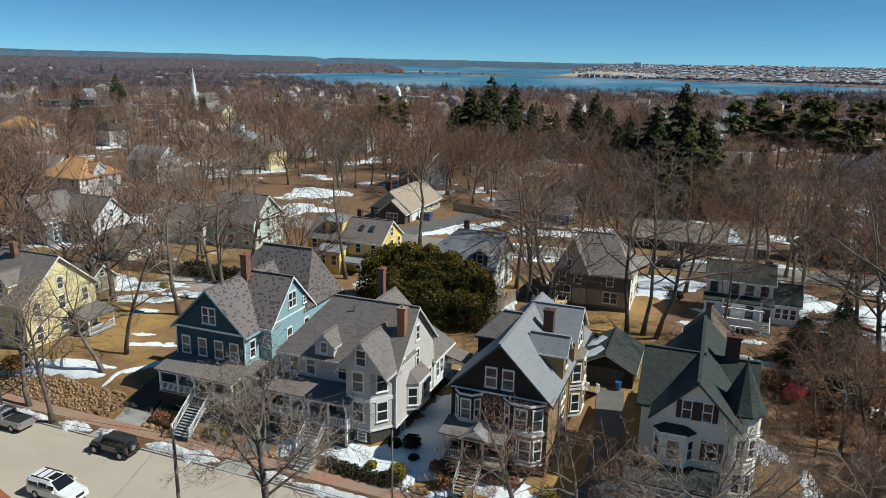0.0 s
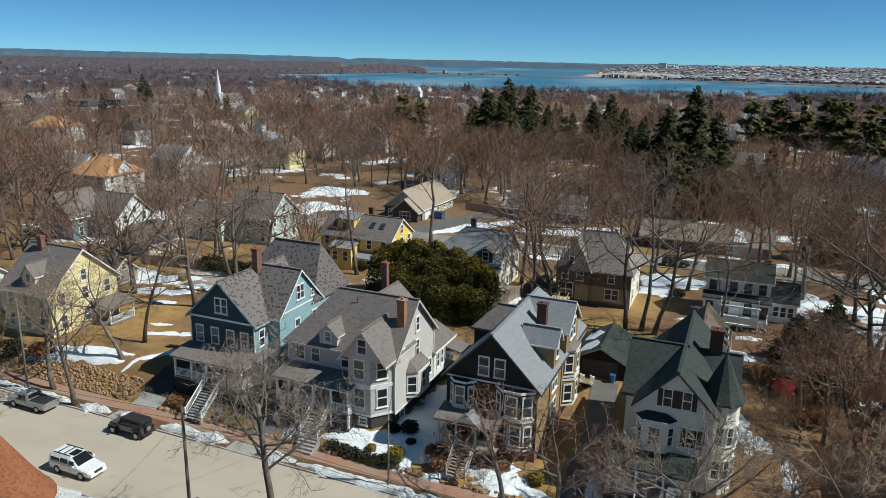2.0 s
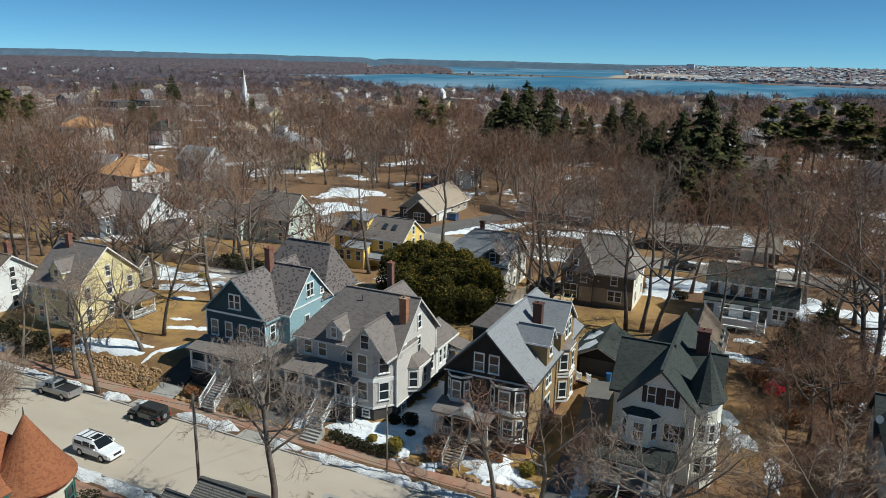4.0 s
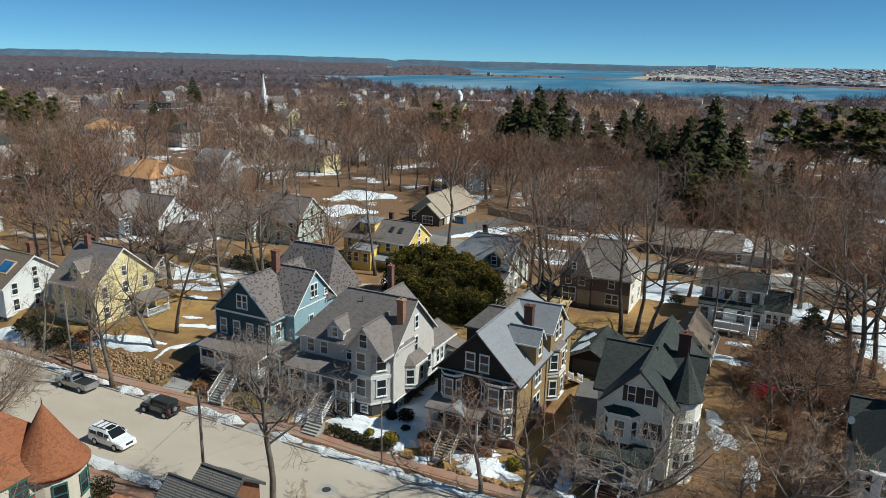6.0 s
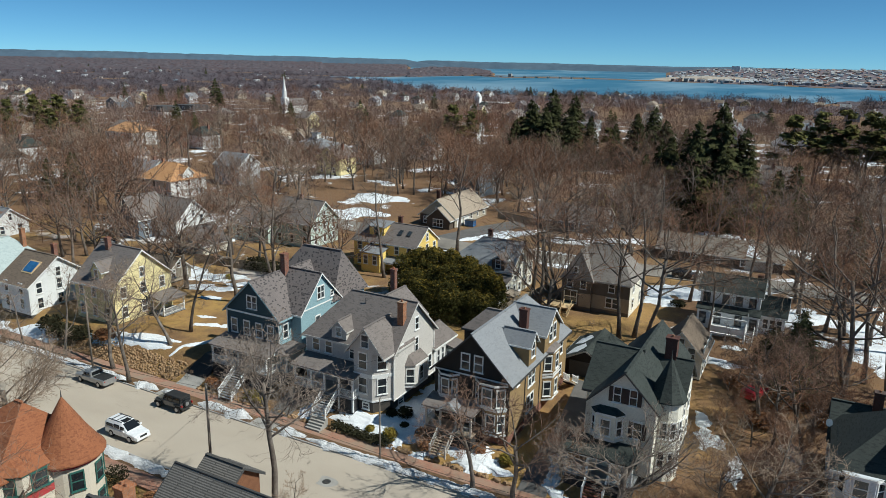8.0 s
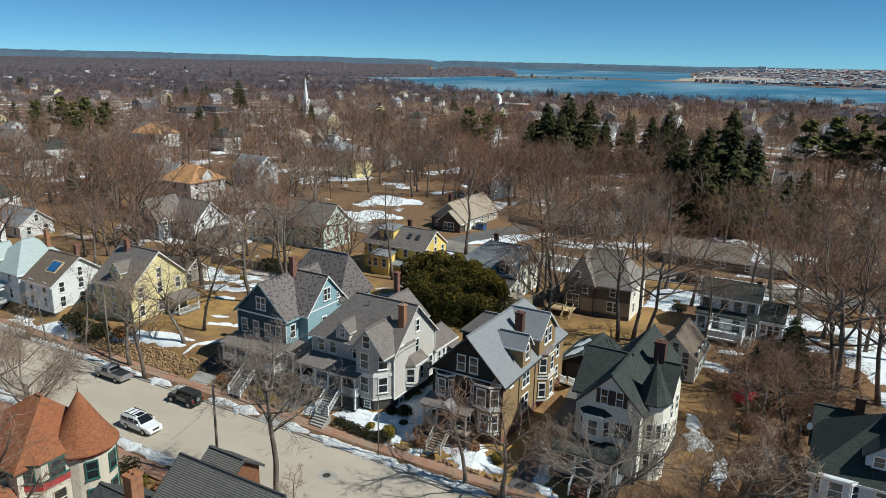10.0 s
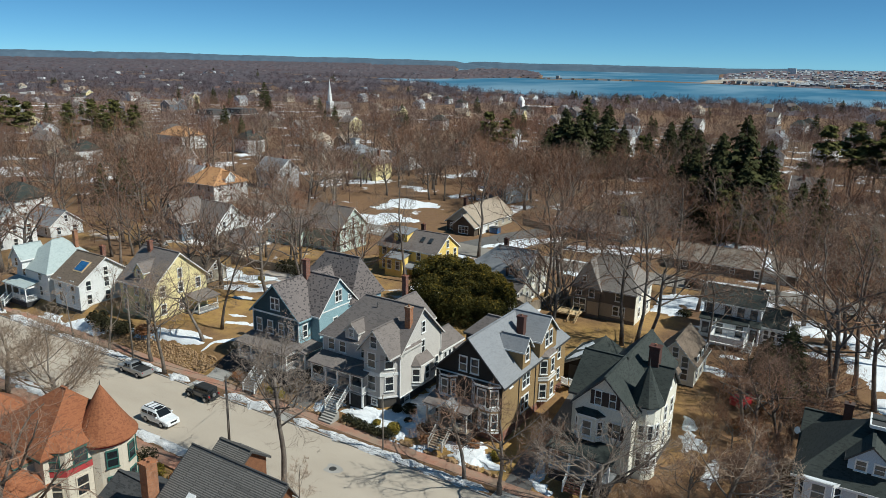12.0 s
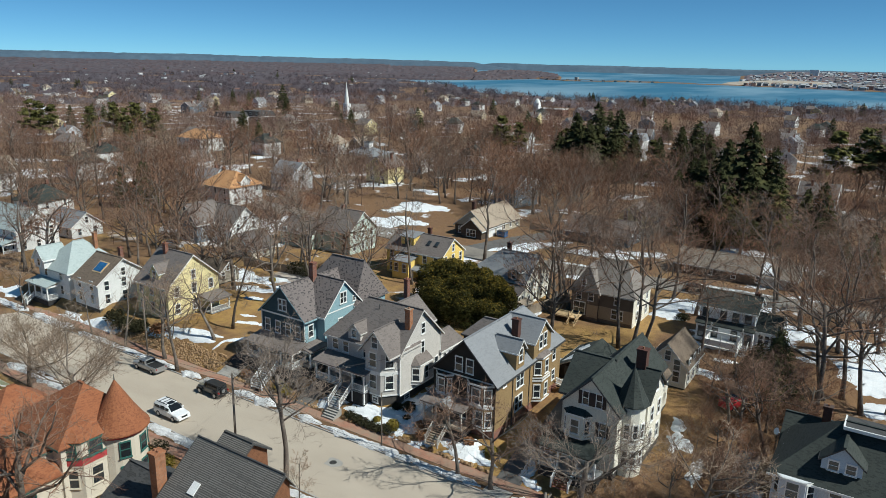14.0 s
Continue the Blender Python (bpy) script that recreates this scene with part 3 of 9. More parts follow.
for h0, h1 in DRIVES:
    solo("driveway_apron", MB().box(h0, h1, Y_KERB_N, 0.95, -0.4, 0.06), M["concrete"], "cracked concrete driveway apron at the kerb", "driveway", kind="structure")

def lane(name, pts, width, mat, label, dz=0.06):
    """A drive or path that follows the ground."""
    mb = MB()
    L, R = [], []
    P = []
    for (x0, y0), (x1, y1) in zip(pts, pts[1:]):
        k = max(2, int(math.hypot(x1 - x0, y1 - y0) / 1.5))
        P += [(x0 + (x1 - x0) * i / k, y0 + (y1 - y0) * i / k) for i in range(k)]
    P.append(pts[-1])
    for i, (x, y) in enumerate(P):
        a, b = P[max(0, i - 1)], P[min(len(P) - 1, i + 1)]
        d = Vector((b[0] - a[0], b[1] - a[1])).normalized()
        nx, ny = -d.y * width / 2, d.x * width / 2
        z = max(gz(x + nx, y + ny), gz(x - nx, y - ny), gz(x, y)) + dz
        L.append((x + nx, y + ny, z)); R.append((x - nx, y - ny, z))
    for i in range(len(P) - 1):
        mb.poly((R[i], R[i + 1], L[i + 1], L[i]))
        for S, o in ((L, 1), (R, -1)):
            a, b = S[i], S[i + 1]
            q = (a, b, (b[0], b[1], b[2] - 0.5), (a[0], a[1], a[2] - 0.5))
            mb.poly(q if o > 0 else q[::-1])
    return solo(name, mb, mat, label, "driveway", kind="structure")
lane("driveway", [(-29.8, 2.4), (-29.85, 4.2)], 3.2, M["concrete"], "worn pale concrete drive entry")
# the house shadow on the drive is put into this darker colour
lane("driveway", [(-29.85, 4.2), (-29.9, 9), (-30.2, 24)], 3.2, M["tarmac"], "dark tarmac drive beside the teal house")
lane("driveway", [(-15.2, 2.4), (-15.6, 10), (-15.8, 20)], 2.6, M["asphalt"], "narrow worn asphalt drive between two houses")
lane("driveway", [(0.2, 14), (0.0, 26), (1.0, 31), (10, 31)], 3.0, M["concrete"], "pale concrete drive behind the houses")
lane("driveway", [(15.3, 2.4), (15.0, 14), (13.5, 26)], 2.8, M["asphalt"], "damp asphalt drive with melting snow")
# street behind the back gardens
lane("back_street", [(-190, 92), (-90, 80), (-28, 73), (20, 77.5), (70, 80), (130, 84)], 7.5, surf("worn_back_street", (0.20, 0.178, 0.15), (0.27, 0.24, 0.205), 0.3, 9, 0.9, 0.3), "pale asphalt back street", 0.12)
lane("driveway", [(-34, 76), (-30, 90), (-24, 104)], 6.0, M["asphalt"], "dark asphalt drive beside the low house", 0.1)

# ---------------------------------------------------------------- house parts
def lattice(xs, zs, y0, y1):
    """A frame in one piece: solid where the odd strips between the given lines run, open between them."""
    mb = MB()
    nx, nz = len(xs), len(zs)
    idx = {}
    def vert(i, k, y):
        if (i, k, y) not in idx:
            idx[(i, k, y)] = len(mb.v)
            mb.v.append((xs[i], y, zs[k]))
        return idx[(i, k, y)]
    def solid(i, k):
        return 0 <= i < nx - 1 and 0 <= k < nz - 1 and (i % 2 == 0 or k % 2 == 0)
    def face(*c):
        mb.f.append(tuple(vert(*q) for q in c)); mb.uv.append([(0, 0)] * 4)
    for i in range(nx - 1):
        for k in range(nz - 1):
            if not solid(i, k):
                continue
            face((i, k, y0), (i + 1, k, y0), (i + 1, k + 1, y0), (i, k + 1, y0))
            if not solid(i - 1, k): face((i, k, y1), (i, k, y0), (i, k + 1, y0), (i, k + 1, y1))
            if not solid(i + 1, k): face((i + 1, k, y0), (i + 1, k, y1), (i + 1, k + 1, y1), (i + 1, k + 1, y0))
            if not solid(i, k - 1): face((i, k, y1), (i + 1, k, y1), (i + 1, k, y0), (i, k, y0))
            if not solid(i, k + 1): face((i, k + 1, y0), (i + 1, k + 1, y0), (i + 1, k + 1, y1), (i, k + 1, y1))
    return mb

WIN = {}
def win_meshes(w, h, trim, mullions=1):
    """Frame and pane of a sash window, facing -y, its sill at z = 0."""
    key = (round(w, 2), round(h, 2), trim, mullions)
    if key not in WIN:
        t, d = 0.11, 0.07
        f = lattice([-w / 2 - t, -w / 2, *[v for i in range(mullions) for v in (-w / 2 + w * (i + 1) / (mullions + 1) - 0.03, -w / 2 + w * (i + 1) / (mullions + 1) + 0.03)], w / 2, w / 2 + t],
                    [-0.08, 0, h * 0.475, h * 0.535, h, h + 0.16], -d, 0.02)
        s = MB().box(-w / 2 - t - 0.06, w / 2 + t + 0.06, -d - 0.07, 0.02, -0.15, -0.083)
        g = MB()
        g.box(-w / 2, w / 2, -0.025, 0.01, 0, h)
        WIN[key] = (f.data("window_frame", M[trim]), g.data("pane", M["glass"]), s.data("sill", M[trim]))
    return WIN[key]

FACE = {"-y": 0, "+x": 90, "+y": 180, "-x": -90}
def window(house, face, plane, u, z, w=0.85, h=1.5, trim="trim", turn=None, mullions=0, name="window"):
    """A window in a wall. plane: the wall's x or y; u: the other coordinate of the window's middle; z: its sill. face may be degrees with plane = (x, y)."""
    o = ORG[house]
    if turn is None:
        x, y = (u, plane) if face in ("-y", "+y") else (plane, u)
        a = FACE[face]
    else:
        (x, y), a = plane, turn
    fm, gm, sm = win_meshes(w, h, trim, mullions)
    ob = place(name, fm, house, pose(x - o[0], y - o[1], z - o[2], 0, 0, a))
    place("pane", gm, ob, Matrix())
    place("sill", sm, ob, Matrix())
    return ob

def shutters(house, plane, u, z, w, h):
    o = ORG[house]
    for s in (-1, 1):
        mb = MB().box(u + s * (w / 2 + 0.32) - 0.19, u + s * (w / 2 + 0.32) + 0.19, plane - 0.09, plane + 0.02, z - 0.03, z + h)
        part("shutter", mb, M["shutter"], house, "dark brown louvred shutter")

BOARDS_APART = [True]
def gable(house, x0, x1, y0, y1, z0, ze, zr, axis, wall, roof, trim="trim", ov=0.4, hip0=0.0, hip1=0.0, walls=True, base=None, t=0.16, rise=None, ov_end=None, rake=True, front=None):
    """A block with a pitched roof. axis: the way its ridge runs. ze: the height of the wall at the eaves. hip0, hip1: how far the ridge
    stands in at its low and high end (0: a gable). Walls x0..x1, y0..y1."""
    oe = ov if ov_end is None else ov_end
    if axis == 'y':
        a0, a1, b0, b1 = y0, y1, x0, x1
        P = lambda a, b, z: (b, a, z)
    else:
        a0, a1, b0, b1 = x0, x1, y0, y1
        P = lambda a, b, z: (a, b, z)
    mid = (b0 + b1) / 2
    slope = (zr - ze) / ((b1 - b0) / 2)
    if walls:
        ends = []
        for a, hipped, s in ((a0, hip0, -1), (a1, hip1, 1)):
            e = [P(a, b0, z0), P(a, b1, z0), P(a, b1, ze), P(a, mid, zr - 0.08), P(a, b0, ze)] if not hipped else [P(a, b0, z0), P(a, b1, z0), P(a, b1, ze), P(a, b0, ze)]
            ends.append((e, s))
        if base:
            bb = MB().box(min(x0, x1) + 0.05, max(x0, x1) - 0.05, y0 + 0.05, y1 - 0.05, z0 - 1.6, z0)
            part("foundation", bb, M[base], house, "dark stone foundation" if base != "brick_red" else "red brick foundation")
        mb, fb = MB(), MB()
        for i, (e, s) in enumerate(ends):
            q = e if (s > 0) == (axis == 'x') else e[::-1]
            (fb if front and i == 0 else mb).poly(q)
        for b, s in ((b0, -1), (b1, 1)):
            q = (P(a0, b, z0), P(a1, b, z0), P(a1, b, ze), P(a0, b, ze))
            mb.poly(q if (s < 0) == (axis == 'x') else q[::-1])
        part("wall", mb, M[wall], house)
        if front:
            part("wall", fb, M[front], house)
    # roof planes
    mb = MB()
    zo = ze - slope * ov
    A0, A1 = a0 - oe, a1 + oe
    R0, R1 = (a0 + hip0 if hip0 else A0), (a1 - hip1 if hip1 else A1)
    L = math.hypot((b1 - b0) / 2 + ov, zr - zo)
    for s in (-1, 1):
        be = b0 - ov if s < 0 else b1 + ov
        pts = [P(A0, be, zo), P(A1, be, zo), P(R1, mid, zr), P(R0, mid, zr)]
        uv = [(A0, 0), (A1, 0), (R1, L), (R0, L)]
        if (s < 0) != (axis == 'x'):
            pts, uv = pts[::-1], uv[::-1]
        mb.slab(pts, t, uv)
    for hipped, A, R, s in ((hip0, A0, R0, -1), (hip1, A1, R1, 1)):
        if hipped:
            pts = [P(A, b0 - ov, zo), P(A, b1 + ov, zo), P(R, mid, zr)]
            uv = [(b0, 0), (b1, 0), (mid, L)]
            if (s < 0) == (axis == 'x'):
                pts, uv = pts[::-1], uv[::-1]
            mb.slab(pts, t, uv)
    part("roof", mb, M[roof], house)
    # ridge cap
    part("ridge_cap", MB().obox(P((R0 + R1) / 2, mid, zr + 0.015), Vector(P(1, 0, 0)) - Vector(P(0, 0, 0)), R1 - R0, 0.05, 0.28), M[roof], house)
    # rake boards and eaves boards, one by one; far houses have one bent board on each gable
    tb = MB()
    def board(name):
        part(name, tb, M[trim], house)
        tb.v, tb.f, tb.uv = [], [], []
    d = t + 0.06
    if not BOARDS_APART[0]:
        for hipped, A, s in ((hip0, A0, -1), (hip1, A1, 1)):
            if not hipped:
                q = [(b0 - ov, zo + 0.01), (mid, zr + 0.01), (b1 + ov, zo + 0.01), (b1 + ov, zo - d), (mid, zr - d), (b0 - ov, zo - d)]
                n = len(tb.v)
                tb.v += [P(A + k * s, b, z) for k in (0.04, -0.1) for b, z in q]
                for f in ((0, 1, 4, 5), (1, 2, 3, 4), (6, 11, 10, 7), (7, 10, 9, 8), (0, 6, 7, 1), (1, 7, 8, 2), (2, 8, 9, 3), (3, 9, 10, 4), (4, 10, 11, 5), (5, 11, 6, 0)):
                    tb.f.append(tuple(n + i for i in f)); tb.uv.append([(0, 0)] * 4)
                board("rake_board")
        return
    for hipped, A, s in ((hip0, A0, -1), (hip1, A1, 1)):
        if not hipped and rake:
            for be in (b0 - ov, b1 + ov):
                tb.slab([P(A + 0.03 * s, be, zo - 0.035), P(A - 0.10 * s, be, zo - 0.035), P(A - 0.10 * s, mid, zr - 0.035), P(A + 0.03 * s, mid, zr - 0.035)] if ((be < mid) == (s > 0)) == (axis == 'x') else
                        [P(A + 0.03 * s, mid, zr - 0.035), P(A - 0.10 * s, mid, zr - 0.035), P(A - 0.10 * s, be, zo - 0.035), P(A + 0.03 * s, be, zo - 0.035)], d - 0.02)
                board("rake_board")
    for be, s in ((b0 - ov, -1), (b1 + ov, 1)):
        c, e = P(A0, be + 0.0 * s, zo), P(A1, be + 0.05 * s, zo)
        tb.box(min(c[0], e[0]), max(c[0], e[0]), min(c[1], e[1]), max(c[1], e[1]), zo - d - 0.02, zo - 0.015)
        board("eaves_board")

def corner_boards(house, x0, x1, y0, y1, z0, z1, trim="trim"):
    for x in (x0, x1):
        for y in (y0, y1):
            part("corner_board", MB().box(x - 0.06, x + 0.06, y - 0.06, y + 0.06, z0, z1), M[trim], house)

def band(house, x0, x1, y0, y1, z, h=0.16, trim="trim"):
    part("trim_band", MB().box(x0 - 0.05, x1 + 0.05, y0 - 0.05, y1 + 0.05, z, z + h), M[trim], house)

def chimney(house, x0, x1, y0, y1, z0, z1, mat="brick_red", pots=1):
    c = part("chimney", MB().box(x0, x1, y0, y1, z0, z1 - 0.22), M[mat], house, "brick chimney")
    part("cap", MB().box(x0 - 0.07, x1 + 0.07, y0 - 0.07, y1 + 0.07, z1 - 0.22, z1 - 0.02), M[mat], c)
    for i in range(pots):
        x = x0 + (x1 - x0) * (i + 0.5) / pots
        part("flue", MB().tube([(x, (y0 + y1) / 2, z1 - 0.05), (x, (y0 + y1) / 2, z1 + 0.18)], [0.12, 0.11], 8), M["brick_orange"], c)
    part("flashing", MB().box(x0 - 0.04, x1 + 0.04, y0 - 0.04, y1 + 0.04, z0, z0 + 0.02), M["dark_trim"], c)

def stairs(house, x0, x1, y_top, z_top, y_bot, z_bot, mat="porch_grey", rail="trim", face=-1):
    """Steps that come down towards the street."""
    n = max(2, round((z_top - z_bot) / 0.18))
    st = part("staircase", MB().box(x0 + 0.02, x0 + 0.07, min(y_top, y_bot), max(y_top, y_bot), z_bot - 0.1, z_bot), M[mat], house, "flight of painted wooden steps")
    dz, dy = (z_top - z_bot) / n, (y_bot - y_top) / n
    for i in range(n):
        z, y = z_top - dz * (i + 1) + 0.0, y_top + dy * i
        a, b = sorted((y, y + dy * 1.12))
        part("tread", MB().box(x0, x1, a, b, z - 0.05, z), M[mat], st)
        a, b = sorted((y, y + 0.03 * (1 if dy > 0 else -1)))
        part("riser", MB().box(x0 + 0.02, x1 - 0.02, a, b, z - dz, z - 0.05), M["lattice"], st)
    if rail:
        for x in (x0, x1):
            r = MB()
            r.obox((x, (y_top + y_bot) / 2, (z_top + z_bot) / 2 + 0.88), (0, y_bot - y_top, z_bot - z_top), math.hypot(y_bot - y_top, z_bot - z_top), 0.09, 0.08)
            r.obox((x, (y_top + y_bot) / 2, (z_top + z_bot) / 2 + 0.12), (0, y_bot - y_top, z_bot - z_top), math.hypot(y_bot - y_top, z_bot - z_top), 0.07, 0.05)
            part("handrail", r, M[rail], st)
            part("newel", MB().box(x - 0.07, x + 0.07, y_bot - 0.07, y_bot + 0.07, z_bot - 0.2, z_bot + 1.05), M[rail], st)
            k = int(abs(y_bot - y_top) / 0.16)
            for i in range(1, k):
                y = y_top + (y_bot - y_top) * i / k
                z = z_top + (z_bot - z_top) * i / k
                part("baluster", MB().box(x - 0.02, x + 0.02, y - 0.02, y + 0.02, z + 0.12, z + 0.86), M[rail], st)

BALUSTER = {}
def railing(house, p0, p1, z, trim="trim", h=0.9, gap=0.15):
    """A porch railing: two rails, and balusters that share one mesh."""
    p0, p1 = Vector((*p0, z)), Vector((*p1, z))
    d = p1 - p0
    part("handrail", MB().obox((p0 + p1) / 2 + Vector((0, 0, h)), d, d.length, 0.07, 0.09), M[trim], house, "painted porch handrail")
    part("bottom_rail", MB().obox((p0 + p1) / 2 + Vector((0, 0, 0.12)), d, d.length, 0.06, 0.06), M[trim], house)
    if (trim, h) not in BALUSTER:
        BALUSTER[(trim, h)] = MB().box(-0.02, 0.02, -0.02, 0.02, 0.14, h - 0.03).data("baluster", M[trim])
    k = max(2, int(d.length / gap))
    for i in range(1, k):
        o = new("baluster", BALUSTER[(trim, h)])
        o.parent = house
        o.location = p0 + d * i / k - ORG[house]
    return None

def porch(house, x0, x1, y0, y1, zf, ze, zw, ground, posts, wall_side="+y", roof="roof_grey", trim="trim", rails=(), ov=0.25, skirt="lattice", floor="porch_grey"):
    """A porch: floor, skirt, posts, beam and a lean-to roof that rises towards the house."""
    part("porch_floor", MB().box(x0, x1, y0, y1, zf - 0.12, zf), M[floor], house)
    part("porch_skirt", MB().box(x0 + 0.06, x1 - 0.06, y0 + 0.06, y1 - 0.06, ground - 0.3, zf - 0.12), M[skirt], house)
    for x, y in posts:
        part("post", MB().box(x - 0.09, x + 0.09, y - 0.09, y + 0.09, zf, ze - 0.2), M[trim], house)
    b = MB()
    b.box(x0, x1, y0, y0 + 0.18, ze - 0.38, ze - 0.1).box(x0, x0 + 0.18, y0 + 0.18, y1, ze - 0.38, ze - 0.1).box(x1 - 0.18, x1, y0 + 0.18, y1, ze - 0.38, ze - 0.1)
    part("beam", b, M[trim], house)
    r = MB()
    L = math.hypot(y1 - y0, zw - ze)
    if wall_side == "+y":
        pts = [(x0 - ov, y0 - ov, ze), (x1 + ov, y0 - ov, ze), (x1 + ov, y1, zw), (x0 - ov, y1, zw)]
    elif wall_side == "-y":
        pts = [(x0 - ov, y0, zw), (x1 + ov, y0, zw), (x1 + ov, y1 + ov, ze), (x0 - ov, y1 + ov, ze)]
    elif wall_side == "-x":
        pts = [(x0, y0 - ov, zw), (x1 + ov, y0 - ov, ze), (x1 + ov, y1 + ov, ze), (x0, y1 + ov, zw)]
    else:
        pts = [(x0 - ov, y0 - ov, ze), (x1, y0 - ov, zw), (x1, y1 + ov, zw), (x0 - ov, y1 + ov, ze)]
    r.slab(pts, 0.13, [(p[0], p[1]) for p in pts])
    part("porch_roof", r, M[roof], house)
    for p0, p1 in rails:
        railing(house, p0, p1, zf, trim)

def bay(house, outline, z0, z1, wall, roof, cap, trim="trim", wins=(), top=0.5, under=True):
    """A bay: an outline of points (anticlockwise seen from above, ending on the wall), windows on its sides, a small roof to cap = (x, y) pairs on the wall."""
    mb = MB()
    n = len(outline)
    for i in range(n - 1):
        a, b = outline[i], outline[i + 1]
        mb.poly(((a[0], a[1], z0), (b[0], b[1], z0), (b[0], b[1], z1), (a[0], a[1], z1)))
    mb.poly([(p[0], p[1], z0) for p in outline[::-1]])
    mb.poly([(p[0], p[1], z1) for p in outline])
    part("bay_wall", mb, M[wall], house)
    cx, cy = sum(p[0] for p in outline) / n, sum(p[1] for p in outline) / n
    for z, nm in ((z0, "bay_skirt"), (z1 - 0.2, "bay_cornice")):
        tr = MB()
        for i in range(n - 1):
            a, b = Vector((*outline[i], z + 0.1)), Vector((*outline[i + 1], z + 0.1))
            tr.obox((a + b) / 2, b - a, (b - a).length + 0.1, 0.2, 0.12)
        part(nm, tr, M[trim], house)
    if roof:
        r = MB()
        ex = [(cx + (p[0] - cx) * 1.1, cy + (p[1] - cy) * 1.1) for p in outline]
        c0, c1 = cap
        for i in range(n - 1):
            a, b = ex[i], ex[i + 1]
            ta = c0 if i < n / 2 - 0.5 else c1
            tb = c0 if i + 1 < n / 2 - 0.5 else c1
            pts = [(a[0], a[1], z1), (b[0], b[1], z1), (tb[0], tb[1], z1 + top)]
            if ta != tb:
                pts.append((ta[0], ta[1], z1 + top))
            r.slab(pts, 0.08, [(p[0] + p[1], p[2]) for p in pts])
        part("bay_roof", r, M[roof], house)
    for i, z, w, h in wins:
        a, b = Vector(outline[i]), Vector(outline[i + 1])
        m = (a + b) / 2
        d = b - a
        window(house, None, (m.x, m.y), 0, z, w, h, trim, turn=math.degrees(math.atan2(d.y, d.x)))

def cone_roof(house, cx, cy, r, z0, z1, mat, n=12, flare=0.0, a0=0.0):
    mb = MB()
    for i in range(n):
        a, b = a0 + 2 * math.pi * i / n, a0 + 2 * math.pi * (i + 1) / n
        p, q = (cx + r * math.cos(a), cy + r * math.sin(a)), (cx + r * math.cos(b), cy + r * math.sin(b))
        k = 0.78
        pm, qm = ((cx + (p[0] - cx) * k * (1 - flare), cy + (p[1] - cy) * k * (1 - flare)), (cx + (q[0] - cx) * k * (1 - flare), cy + (q[1] - cy) * k * (1 - flare)))
        zm = z0 + (z1 - z0) * (1 - k)
        L = math.hypot(r, z1 - z0)
        mb.poly([(*p, z0), (*q, z0), (*qm, zm), (*pm, zm)], [(r * a, 0), (r * b, 0), (r * b, L * 0.22), (r * a, L * 0.22)])
        mb.poly([(*pm, zm), (*qm, zm), (cx, cy, z1)], [(r * a, L * 0.22), (r * b, L * 0.22), (r * (a + b) / 2, L)])
        mb.poly([(*q, z0), (*p, z0), (*p, z0 - 0.14), (*q, z0 - 0.14)][::-1])
    mb.poly([(cx + r * math.cos(a0 - 2 * math.pi * i / n), cy + r * math.sin(a0 - 2 * math.pi * i / n), z0 - 0.14) for i in range(n)])
    part("turret_roof", mb, M[mat], house)

def ring(cx, cy, r, n, a0=0.0, a1=2 * math.pi):
    return [(cx + r * math.cos(a0 + (a1 - a0) * i / n), cy + r * math.sin(a0 + (a1 - a0) * i / n)) for i in range(n)]

